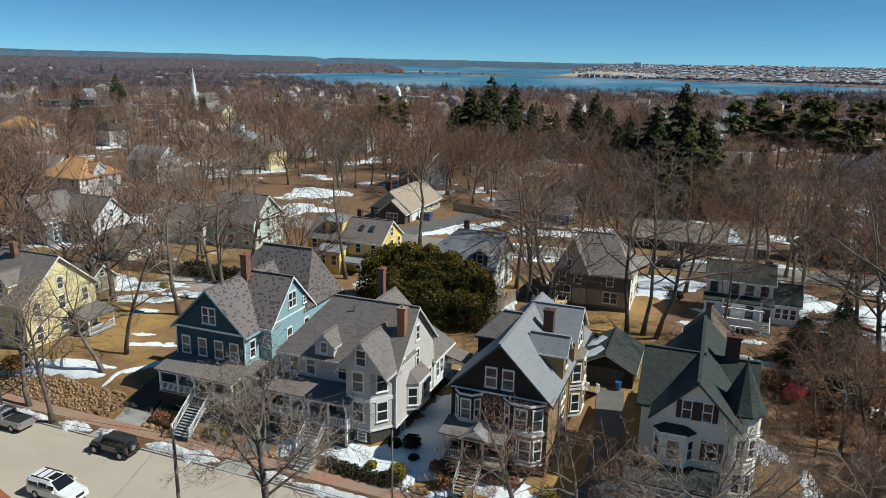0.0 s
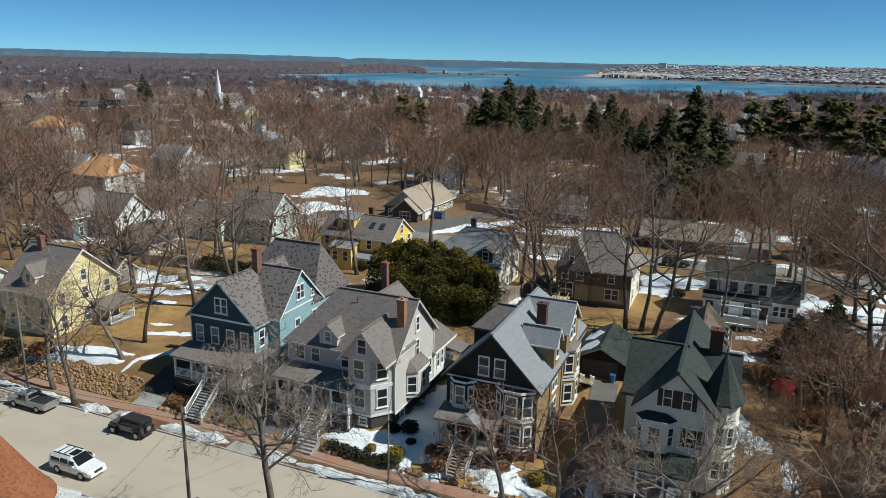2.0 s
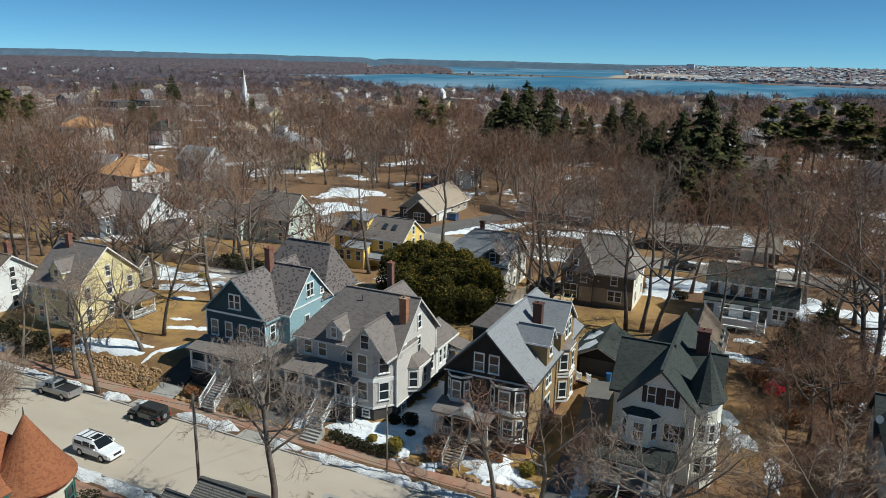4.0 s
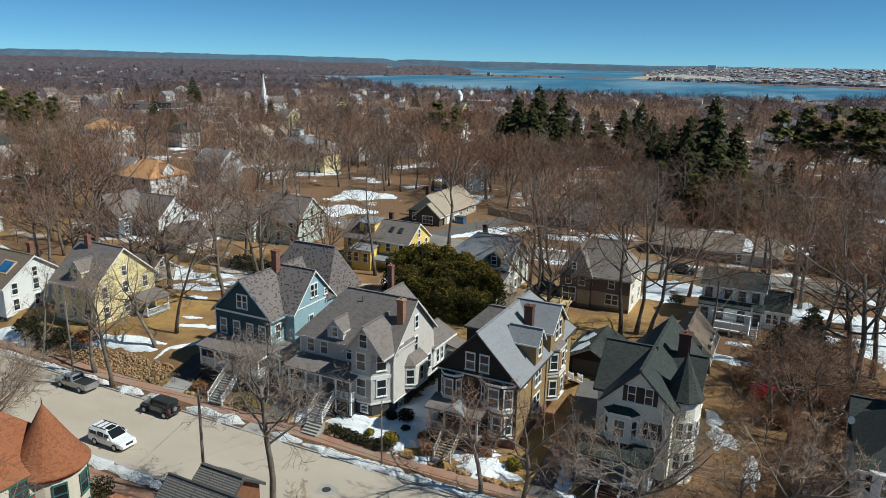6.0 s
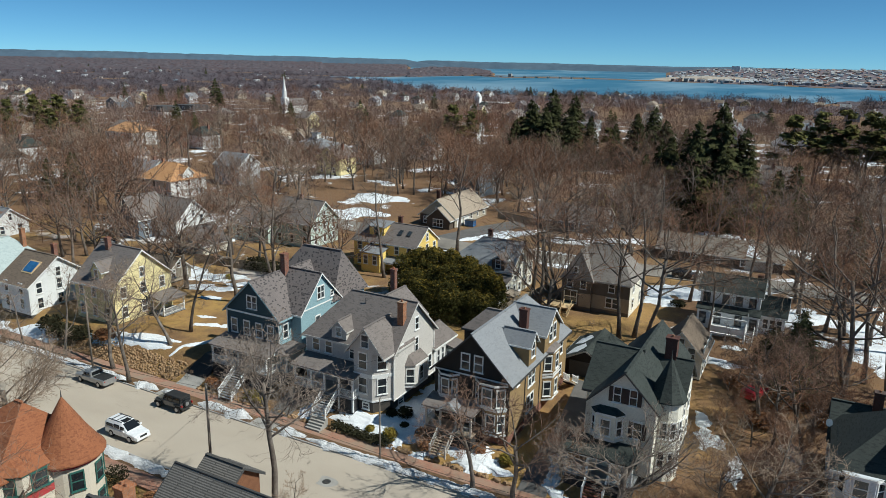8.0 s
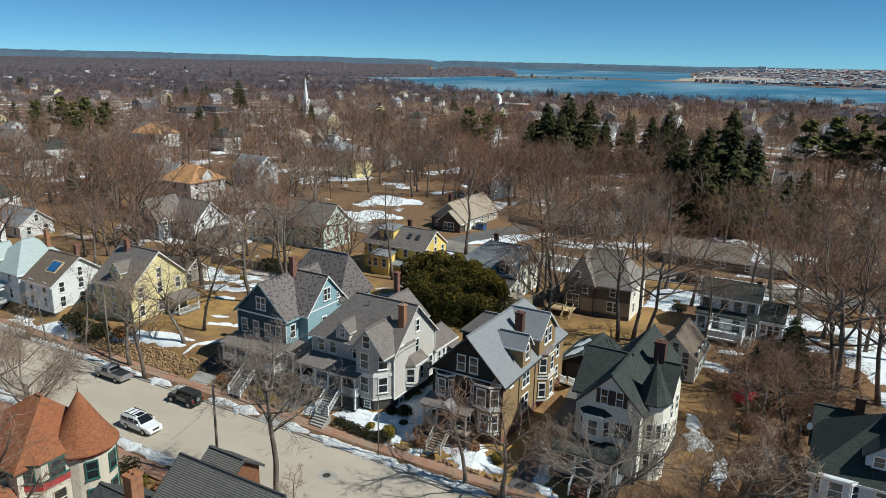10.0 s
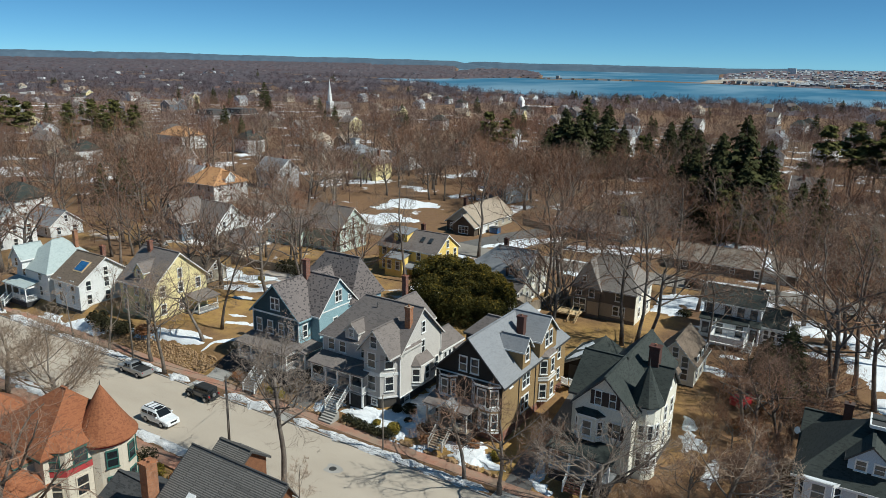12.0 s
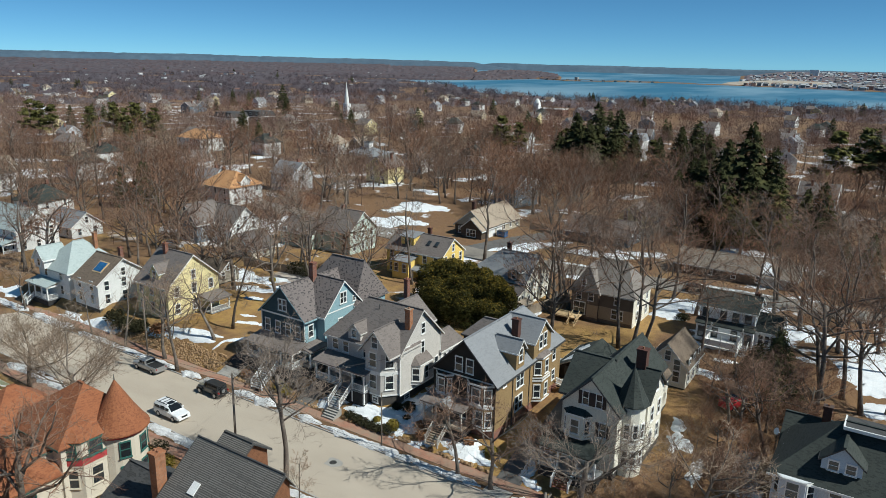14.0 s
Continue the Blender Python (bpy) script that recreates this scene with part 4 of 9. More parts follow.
# ---------------------------------------------------------------- house with the black front and mustard sides
def black_house():
    H = thing("house", (6.55, 15, 1.3), label="tall house with black gable front and mustard shingled sides", category="house")
    X0, X1, Y0, Y1 = 2.3, 10.8, 7.2, 24.7
    gable(H, X0, X1, Y0, Y1, 2.4, 8.5, 12.78, 'y', "siding_mustard", "roof_light", "dark_trim", ov=0.42, hip1=3.0, base="brick_red", front="siding_black")
    # white eaves board across the front
    part("trim_band", MB().box(X0 - 0.05, X1 + 0.05, Y0 - 0.06, Y0, 8.05, 8.2), M["trim"], H)
    for x in (5.8, 7.28):
        window(H, "-y", Y0, x, 8.75, 0.85, 1.6)
    # left second-floor bay and right two-storey bay
    bay(H, [(2.7, 7.2), (3.3, 6.55), (4.4, 6.55), (5.1, 7.2)], 5.35, 8.0, "siding_black", None, None, wins=[(0, 5.75, 0.42, 1.65), (1, 5.75, 0.75, 1.65), (2, 5.75, 0.42, 1.65)])
    bay(H, [(7.0, 7.2), (7.85, 6.4), (9.5, 6.4), (10.55, 7.2)], 5.3, 8.0, "siding_black", None, None, wins=[(0, 5.7, 0.6, 1.75), (1, 5.7, 0.95, 1.75), (2, 5.7, 0.75, 1.75)])
    bay(H, [(7.9, 7.2), (8.5, 6.5), (9.7, 6.5), (10.5, 7.2)], 2.4, 5.3, "siding_mustard", None, None, wins=[(0, 2.95, 0.5, 1.7), (1, 2.95, 0.85, 1.7), (2, 2.95, 0.6, 1.7)])
    # porch with a small pediment
    porch(H, 2.35, 7.75, 4.9, 7.2, 2.5, 4.95, 5.45, 1.2, [(2.5, 5.05), (4.15, 5.05), (5.95, 5.05), (7.6, 5.05)], roof="roof_grey", trim="grey_trim",
          rails=[((2.5, 5.05), (4.15, 5.05)), ((5.95, 5.05), (7.6, 5.05)), ((2.45, 5.1), (2.45, 7.1))], floor="deck_wood")
    gable(H, 4.15, 6.45, 4.75, 6.6, 4.9, 4.98, 5.75, 'y', "siding_cream", "roof_light", "trim", ov=0.2, ov_end=0.1, t=0.1)
    part("door", MB().box(4.6, 5.5, 7.12, 7.19, 2.5, 4.6), M["dark_trim"], H, "dark front door")
    window(H, "-y", 7.2, 6.6, 3.0, 0.8, 1.5, "trim")
    stairs(H, 4.2, 5.95, 4.9, 2.5, 2.75, 0.9, "deck_wood", "grey_trim")
    # small wall dormer
    gable(H, 8.0, 11.0, 11.55, 13.6, 8.5, 10.9, 12.1, 'x', "siding_mustard", "roof_light", "trim", ov=0.22, ov_end=0.3, t=0.1)
    window(H, "+x", 11.0, 12.58, 9.3, 0.75, 1.55, "trim")
    # broad cross gable with paired windows
    gable(H, 6.6, 11.1, 15.9, 20.7, 8.4, 10.75, 12.9, 'x', "siding_mustard", "roof_light", "trim", ov=0.3, ov_end=0.3, t=0.12)
    for y in (17.7, 18.9):
        window(H, "+x", 11.1, y, 9.3, 0.72, 1.7, "trim")
    chimney(H, 8.15, 9.05, 15.45, 16.2, 10.4, 13.2, "brick_dark")
    # hipped dormer on the far side
    gable(H, 2.6, 6.4, 13.3, 16.9, 8.3, 10.9, 12.75, 'x', "siding_black", "roof_grey", "dark_trim", ov=0.25, hip0=1.9, t=0.12)
    # two-storey bay under the cross gable
    for z0, z1, cap in ((2.4, 5.3, None), (5.45, 8.25, 1)):
        bay(H, [(10.8, 16.6), (11.75, 17.3), (11.75, 19.5), (10.8, 20.2)], z0, z1, "siding_mustard", "roof_grey" if cap else None, ((10.8, 17.4), (10.8, 19.4)), "trim",
            wins=[(0, z0 + 0.6, 0.7, 1.6), (1, z0 + 0.6, 0.75, 1.6), (2, z0 + 0.6, 0.6, 1.6)], top=0.55)
    for y, z, w, h in ((12.6, 5.85, 0.85, 1.75), (12.4, 2.95, 0.8, 1.75), (13.5, 5.85, 0.85, 1.75), (13.4, 2.95, 0.8, 1.75), (22.6, 6.0, 0.75, 1.5), (22.6, 3.2, 0.7, 1.3), (9.2, 7.3, 0.6, 0.6)):
        window(H, "+x", X1, y, z, w, h, "trim")
    part("downpipe", MB().tube([(10.87, 11.2, 8.0), (10.87, 11.2, 1.4)], [0.05, 0.05], 6), M["dark_trim"], H)
    part("downpipe", MB().tube([(10.87, 15.6, 8.0), (10.87, 15.6, 1.4)], [0.05, 0.05], 6), M["dark_trim"], H)
    stairs(H, 11.3, 12.4, 22.6, 2.7, 24.9, 1.4, "deck_wood", "trim")
    return H
black_house()

# ---------------------------------------------------------------- warm grey house
def grey_house():
    H = thing("house", (-9, 11, 1.3), label="warm grey clapboard house with brick chimneys and front gable", category="house")
    W = "siding_grey"
    gable(H, -15.4, -3.4, 8.1, 17.2, 2.4, 8.45, 12.75, 'x', W, "roof_grey", "soft_trim", ov=0.4, hip0=3.4, base="stone_base")
    # front gable over the canted bay
    gable(H, -8.0, -3.45, 6.2, 12.0, 8.3, 8.6, 11.35, 'y', W, "roof_grey", "soft_trim", ov=0.28, ov_end=0.5, base=None)
    bay(H, [(-7.9, 8.1), (-7.5, 6.35), (-5.1, 6.35), (-3.6, 8.1)], 2.5, 5.55, W, None, None, wins=[(1, 3.45, 1.0, 1.75), (2, 3.45, 0.95, 1.75)])
    bay(H, [(-7.9, 8.1), (-7.5, 6.35), (-5.1, 6.35), (-3.6, 8.1)], 5.55, 8.5, W, None, None, wins=[(1, 6.35, 1.0, 1.75), (2, 6.35, 0.95, 1.75)])
    part("foundation", MB().prism([(-7.4, 8.1), (-7.4, 6.5), (-5.1, 6.5), (-3.7, 8.1)][::1], 0.9, 2.5), M["stone_base"], H, "dark stone foundation")
    window(H, "-y", 6.2, -5.9, 8.95, 0.85, 1.35, "trim")
    window(H, "-y", 6.47, -6.0, 1.55, 0.7, 0.6, "trim")
    # side wall facing the drive
    for y, z, w, h in ((13.05, 9.35, 0.65, 1.35), (13.0, 6.65, 0.6, 1.6), (9.6, 8.0, 0.95, 0.45), (16.2, 3.4, 0.7, 1.6), (9.6, 1.5, 0.9, 0.55)):
        window(H, "+x", -3.4, y, z, w, h, "trim")
    part("trim_band", MB().box(-3.38, -3.33, 8.1, 17.2, 2.3, 2.45), M["trim"], H)
    bay(H, [(-3.4, 10.6), (-2.45, 11.2), (-2.45, 14.0), (-3.4, 14.6)], 3.0, 5.75, W, "roof_grey", ((-3.4, 11.3), (-3.4, 13.9)), "trim",
        wins=[(0, 3.6, 0.8, 1.6), (1, 3.6, 0.7, 1.6), (2, 3.6, 0.7, 1.6)], top=1.0)
    corner_boards(H, -15.4, -3.4, 8.1, 17.2, 2.4, 8.4)
    chimney(H, -4.3, -3.55, 10.3, 11.0, 8.6, 13.25, "brick_orange")
    chimney(H, -9.65, -9.05, 17.3, 17.9, 10.0, 14.5, "brick_red")
    gable(H, -11.2, -5.2, 13.0, 18.2, 8.0, 9.6, 12.3, 'y', W, "roof_grey", "soft_trim", ov=0.3)
    # low rear wing
    gable(H, -8.0, -3.3, 17.2, 22.6, 2.3, 5.6, 6.9, 'y', "siding_white", "roof_grey", "trim", ov=0.25, base="stone_base")
    for y in (18.2, 19.3, 20.4, 21.6):
        window(H, "+x", -3.3, y, 3.4, 0.55, 1.5, "trim")
    porch(H, -3.3, -1.2, 20.4, 22.6, 2.3, 4.4, 5.0, 1.3, [(-1.35, 20.55), (-1.35, 22.45)], "-x", "roof_grey", rails=[((-1.3, 20.5), (-1.3, 22.5))])
    # front porch
    porch(H, -15.2, -6.9, 5.3, 8.1, 2.85, 5.4, 5.9, 1.2, [(-15.05, 5.45), (-12.8, 5.45), (-10.9, 5.45), (-8.9, 5.45), (-7.05, 5.45)], roof="roof_grey", trim="trim",
          rails=[((-8.8, 5.45), (-7.1, 5.45)), ((-15.0, 5.45), (-10.9, 5.45)), ((-7.0, 5.45), (-7.0, 6.6))])
    for x in (-7.05, -8.9):
        part("post", MB().box(x - 0.1, x + 0.1, 5.35, 5.55, 1.2, 2.75), M["trim"], H)
    stairs(H, -10.8, -9.0, 5.3, 2.85, 2.95, 1.15, "porch_grey", "trim")
    part("door", MB().box(-10.6, -9.6, 8.02, 8.1, 2.85, 5.0), M["dark_trim"], H, "dark front door")
    for x in (-14.0, -12.2, -8.8):
        window(H, "-y", 8.1, x, 6.3, 0.85, 1.6, "trim")
    for x in (-14.0, -12.2):
        window(H, "-y", 8.1, x, 3.5, 0.85, 1.5, "trim")
    gable(H, -11.6, -9.6, 7.9, 11.0, 8.4, 9.6, 10.6, 'y', W, "roof_grey", "soft_trim", ov=0.2, t=0.1)
    window(H, "-y", 7.9, -10.6, 8.75, 0.6, 0.95, "trim")
    part("roof_vent", MB().tube([(-9.4, 11.6, 11.5), (-9.4, 11.6, 12.4)], [0.05, 0.05], 6), M["dark_trim"], H)
    part("satellite_dish", MB().tube([(-3.2, 8.3, 7.9), (-3.0, 8.1, 7.95)], [0.03, 0.22], 8), M["grey_trim"], H, "small grey dish on the corner")
    return H
grey_house()
# concrete steps from the pavement
st = thing("garden_steps", (-9.7, 2.6, 0.1), label="worn concrete garden steps up from the pavement", category="steps")
for i in range(5):
    part("tread", MB().box(-10.7, -8.8, 1.55 + i * 0.3, 3.2, 0.1 + 0.2 * i, 0.1 + 0.2 * (i + 1)), M["concrete"], st)

# ---------------------------------------------------------------- teal house
def teal_house():
    H = thing("house", (-23, 14, 1.5), label="teal and navy gabled house with two-tone shingle roof", category="house")
    W = "siding_teal"
    gable(H, -27.75, -19.55, 8.0, 22.0, 2.7, 9.2, 13.1, 'y', W, "roof_patch", "siding_teal", ov=0.42, ov_end=0.35, base="stone_base", front="siding_navy")
    part("trim_band", MB().box(-27.8, -19.5, 7.9, 8.0, 8.75, 8.95), M["trim"], H)
    for x in (-24.0, -23.2):
        window(H, "-y", 8.0, x, 9.6, 0.62, 1.5, "trim")
    # side cross gable
    gable(H, -23.0, -18.15, 10.5, 18.4, 2.7, 9.35, 13.4, 'x', W, "roof_patch", "trim", ov=0.35, ov_end=0.3, base="stone_base")
    part("trim_band", MB().box(-18.16, -18.1, 10.5, 18.4, 9.2, 9.35), M["trim"], H)
    for y in (14.05, 14.75):
        window(H, "+x", -18.15, y, 10.1, 0.55, 1.5, "trim")
    window(H, "+x", -18.15, 16.7, 9.85, 0.45, 0.6, "trim")
    window(H, "+x", -18.15, 13.7, 6.3, 0.8, 1.6, "trim")
    window(H, "+x", -18.15, 17.0, 6.3, 0.8, 1.6, "trim")
    window(H, "+x", -18.15, 12.3, 3.4, 0.8, 1.6, "trim")
    for y, z in ((9.2, 6.3), (9.2, 3.5)):
        window(H, "+x", -19.55, y, z, 0.75, 1.6, "trim")
    # rear block, broader and a little higher, hipped
    gable(H, -29.0, -18.3, 17.0, 24.2, 2.7, 9.6, 14.7, 'x', W, "roof_patch", "trim", ov=0.4, hip0=3.4, hip1=1.0, base="stone_base")
    window(H, "+x", -18.3, 21.5, 6.4, 0.8, 1.6, "trim")
    chimney(H, -23.6, -22.9, 13.4, 14.2, 12.0, 15.3, "brick_red")
    # sun room behind
    gable(H, -18.3, -14.6, 20.0, 25.0, 2.4, 6.9, 8.0, 'x', "siding_teal", "roof_light", "trim", ov=0.2, base="stone_base")
    for y in (20.8, 22.0, 23.2, 24.3):
        window(H, "+x", -14.6, y, 4.9, 0.75, 1.5, "trim")
    for x in (-26.6, -24.6, -22.6, -20.8):
        window(H, "-y", 8.0, x, 6.1, 0.85, 1.65, "trim")
    bay(H, [(-27.0, 8.0), (-26.4, 7.3), (-24.9, 7.3), (-24.3, 8.0)], 2.8, 5.5, "siding_navy", None, None, wins=[(1, 3.5, 1.0, 1.6)])
    corner_boards(H, -27.75, -19.55, 8.0, 21.9, 2.7, 9.1)
    # front porch and corner pavilion
    porch(H, -27.9, -19.1, 5.1, 8.0, 2.9, 5.25, 5.8, 1.2, [(-27.75, 5.25), (-25.6, 5.25), (-23.6, 5.25), (-21.4, 5.25), (-19.25, 5.25)], roof="roof_grey", trim="trim",
          rails=[((-27.7, 5.25), (-23.8, 5.25)), ((-21.5, 5.25), (-19.3, 5.25)), ((-19.2, 5.3), (-19.2, 7.9))])
    porch(H, -19.5, -17.6, 7.0, 10.4, 2.9, 5.2, 5.6, 1.2, [(-17.75, 7.15), (-17.75, 10.25)], "-x", "roof_grey", rails=[((-17.7, 7.1), (-17.7, 10.3))])
    stairs(H, -23.7, -21.7, 5.1, 2.9, 1.9, 0.55, "porch_grey", "trim")
    part("door", MB().box(-22.9, -21.9, 7.92, 8.0, 2.9, 5.0), M["dark_trim"], H, "dark front door")
    return H
teal_house()

# ---------------------------------------------------------------- cream house with a corner turret
def turret_house():
    H = thing("house", (22, 14, 1.2), label="cream clapboard house with corner turret and dark green roof", category="house")
    W = "siding_cream"
    gable(H, 19.1, 25.0, 7.3, 22.5, 2.0, 9.2, 12.2, 'y', W, "roof_green", "dark_trim", ov=0.4, base="stone_base")
    gable(H, 17.9, 22.0, 9.6, 17.0, 2.0, 9.0, 12.15, 'x', W, "roof_green", "dark_trim", ov=0.4, base="stone_base")
    gable(H, 22.0, 26.4, 12.8, 18.2, 2.0, 8.8, 11.2, 'x', W, "roof_green", "dark_trim", ov=0.35, base="stone_base")
    gable(H, 20.0, 24.6, 22.5, 27.0, 2.0, 6.4, 9.0, 'y', W, "roof_brown", "dark_trim", ov=0.3, base="stone_base")
    for x in (21.4, 22.9):
        window(H, "-y", 7.3, x, 9.0, 0.6, 1.45, "trim")
        shutters(H, 7.3, x, 9.0, 0.5, 1.45)
    bay(H, [(19.2, 7.3), (19.8, 6.5), (21.6, 6.5), (22.2, 7.3)], 5.2, 7.9, W, "roof_green", ((19.9, 7.3), (21.5, 7.3)), "trim", wins=[(0, 5.8, 0.55, 1.5), (1, 5.8, 0.85, 1.5), (2, 5.8, 0.55, 1.5)], top=0.45)
    for x in (23.5,):
        window(H, "-y", 7.3, x, 5.8, 0.75, 1.55, "trim")
        shutters(H, 7.3, x, 5.8, 0.6, 1.55)
    porch(H, 17.6, 24.0, 4.6, 7.4, 2.1, 4.5, 5.0, 1.1, [(17.75, 4.75), (19.8, 4.75), (21.9, 4.75), (23.85, 4.75)], roof="roof_green", trim="trim", rails=[((17.75, 4.75), (19.8, 4.75)), ((21.9, 4.75), (23.85, 4.75))])
    stairs(H, 19.9, 21.8, 4.6, 2.1, 3.1, 1.0, "brick_red", "trim")
    # turret
    cx, cy, r = 25.4, 10.2, 1.5
    o = ring(cx, cy, r, 10, 0.1)
    part("turret_wall", MB().prism(o, 1.0, 9.35), M[W], H)
    for z in (2.1, 5.0, 9.1):
        part("turret_band", MB().prism(ring(cx, cy, r + 0.06, 10, 0.1), z, z + 0.22), M["trim"], H)
    for i in range(6, 11):
        a = 0.1 + 2 * math.pi * (i + 0.5) / 10
        for z in (2.7, 5.7, 7.0):
            if z != 7.0:
                k = r * math.cos(math.pi / 10)
                window(H, None, (cx + k * math.cos(a), cy + k * math.sin(a)), 0, z, 0.5, 1.5, "trim", turn=math.degrees(a) + 90)
    cone_roof(H, cx, cy, r + 0.34, 9.35, 13.3, "roof_green", 10, 0.06, 0.1)
    part("finial", MB().tube([(cx, cy, 13.15), (cx, cy, 13.9)], [0.07, 0.02], 6), M["dark_trim"], H)
    chimney(H, 23.9, 25.0, 15.2, 16.2, 9.5, 13.2, "brick_dark")
    for y, z in ((14.4, 5.6), (16.8, 5.6), (14.4, 2.7), (16.8, 2.7), (15.5, 8.9)):
        window(H, "+x", 26.4, y, z, 0.8, 1.6, "trim")
    for y in (20.0, 21.6):
        window(H, "+x", 25.0, y, 5.6, 0.8, 1.6, "trim")
    return H
turret_house()

# ---------------------------------------------------------------- garage behind the black house
g = thing("garage", (13, 30, 1.6), label="dark low garage with snow on its roof", category="garage")
gable(g, 9.6, 15.6, 27.0, 35.0, 1.4, 3.6, 5.2, 'y', "siding_black", "roof_green", "grey_trim", ov=0.35)
part("garage_door", MB().box(10.6, 14.6, 26.93, 27.0, 1.5, 3.5), M["dark_trim"], g)

for k, shape in enumerate((((9.9, 27.6), (11.4, 27.3), (12.2, 28.6), (11.6, 30.2), (10.4, 29.8)), ((9.8, 31.6), (11.0, 31.0), (12.0, 32.4), (11.2, 34.0), (10.1, 33.4)))):
    sn = MB().slab([(x, y, 3.46 + (x - 9.25) * 0.534) for x, y in shape], 0.07)
    solo("roof_snow", sn, M["snow"], "patch of snow left on the garage roof", "snow", kind="stuff")

# ---------------------------------------------------------------- houses round about
M["solar"] = glass_mat("blue_roof_glass", (0.02, 0.07, 0.16), 0.15)
M["siding_pale"] = surf("pale_white_clapboard", (0.68, 0.69, 0.69), (0.75, 0.76, 0.76), 0.5, 14, 0.7, 0.4, 0.03, boards=0.12)
M["siding_greyblue"] = surf("pale_grey_clapboard", (0.58, 0.60, 0.62), (0.65, 0.67, 0.69), 0.5, 14, 0.7, 0.4, 0.03, boards=0.12)
M["siding_blue_pale"] = surf("pale_blue_clapboard", (0.42, 0.50, 0.58), (0.47, 0.55, 0.63), 0.5, 14, 0.7, 0.4, 0.03, boards=0.12)
M["stucco"] = surf("cream_stucco", (0.56, 0.50, 0.40), (0.63, 0.57, 0.47), 0.6, 16, 0.85, 0.3)
M["shingle_red"] = surf("red_brown_wall_shingles", (0.14, 0.06, 0.03), (0.22, 0.10, 0.05), 2.5, 10, 0.85, 0.5, boards=0.15)
M["roof_dark"] = shingles("dark_asphalt_roof", (0.05, 0.05, 0.05), (0.03, 0.03, 0.03), (0.075, 0.072, 0.07))
def simple_house(label, x0, x1, y0, y1, z0, ze, zr, axis, wall, roof, trim="trim", floors=2, nx=3, ny=3, hip0=0.0, hip1=0.0, chim=None, base="stone_base", name="house", cat="house", wh=1.5, group="", origin=None, rz=0.0, far=False, ov=0.4):
    H = thing(name, origin or ((x0 + x1) / 2, (y0 + y1) / 2, z0), rz, label, cat, group)
    gable(H, x0, x1, y0, y1, z0 + 0.4, ze, zr, axis, wall, roof, trim, ov=ov, hip0=hip0, hip1=hip1, base=base)
    st = (ze - z0 - 0.4) / floors
    for i in range(floors):
        z = z0 + 0.4 + i * st + 0.75
        for k in range(nx):
            window(H, "-y", y0, x0 + (x1 - x0) * (k + 0.5) / nx, z, 0.8, wh, trim)
        for k in range(ny):
            window(H, "+x", x1, y0 + (y1 - y0) * (k + 0.5) / ny, z, 0.8, wh, trim)
    if axis == 'y' and not hip0:
        window(H, "-y", y0, (x0 + x1) / 2, ze + 0.35, 0.7, min(1.3, zr - ze - 1.2), trim)
    if axis == 'x' and not hip1:
        window(H, "+x", x1, (y0 + y1) / 2, ze + 0.35, 0.7, min(1.3, zr - ze - 1.2), trim)
    if far:
        for o in list(H.children_recursive):
            if o.name.split('.')[0] in ('sill', 'ridge_cap', 'foundation'):
                bpy.data.objects.remove(o)
        part('chimney', MB().box(1.7, 2.4, 0.6, 1.3, ze, zr + 0.8), M['brick_red'], H)
    if chim:
        cx, cy, zt, mt = chim
        chimney(H, cx - 0.35, cx + 0.35, cy - 0.3, cy + 0.3, zr - 2.5, zt, mt)
    return H

def yellow_left():
    H = simple_house("pale yellow gabled house with dormer and porch", -56.6, -48.6, 7.6, 17.6, 2.2, 8.2, 12.5, 'x', "siding_paleyellow", "roof_grey", nx=3, ny=3, chim=(-54.5, 12.0, 13.6, "brick_red"))
    gable(H, -53.6, -51.4, 8.2, 12.0, 8.4, 9.9, 11.2, 'y', "siding_paleyellow", "roof_grey", ov=0.2, t=0.1)
    window(H, "-y", 8.2, -52.5, 8.7, 0.7, 1.2)
    porch(H, -48.6, -45.8, 13.5, 17.5, 2.7, 4.9, 5.5, 2.4, [(-45.95, 13.65), (-45.95, 17.35)], "-x", "roof_grey", rails=[((-45.9, 13.6), (-45.9, 17.4))])
yellow_left()

def skylight_house():
    H = simple_house("white gabled house with brown roof and a skylight", -70.6, -63.6, 5.0, 14.6, 1.6, 6.6, 10.0, 'x', "siding_white", "roof_brown", nx=2, ny=3, chim=(-66.0, 11.2, 11.2, "brick_red"))
    n = Vector((0, -0.62, 0.78))
    c = Vector((-66.2, 7.5, 8.35))
    sk = part("skylight", MB().obox(c + n * 0.06, (1, 0, 0), 2.5, 0.2, 2.3, n), M["new_wood"], H, "pale wooden frame of the roof light")
    part("pane", MB().obox(c + n * 0.11, (1, 0, 0), 2.1, 0.2, 1.85, n), M["solar"], sk, "dark blue glass")
    gable(H, -67.0, -62.2, 12.0, 15.0, 1.7, 5.8, 7.6, 'x', "siding_white", "roof_brown", ov=0.3)
skylight_house()

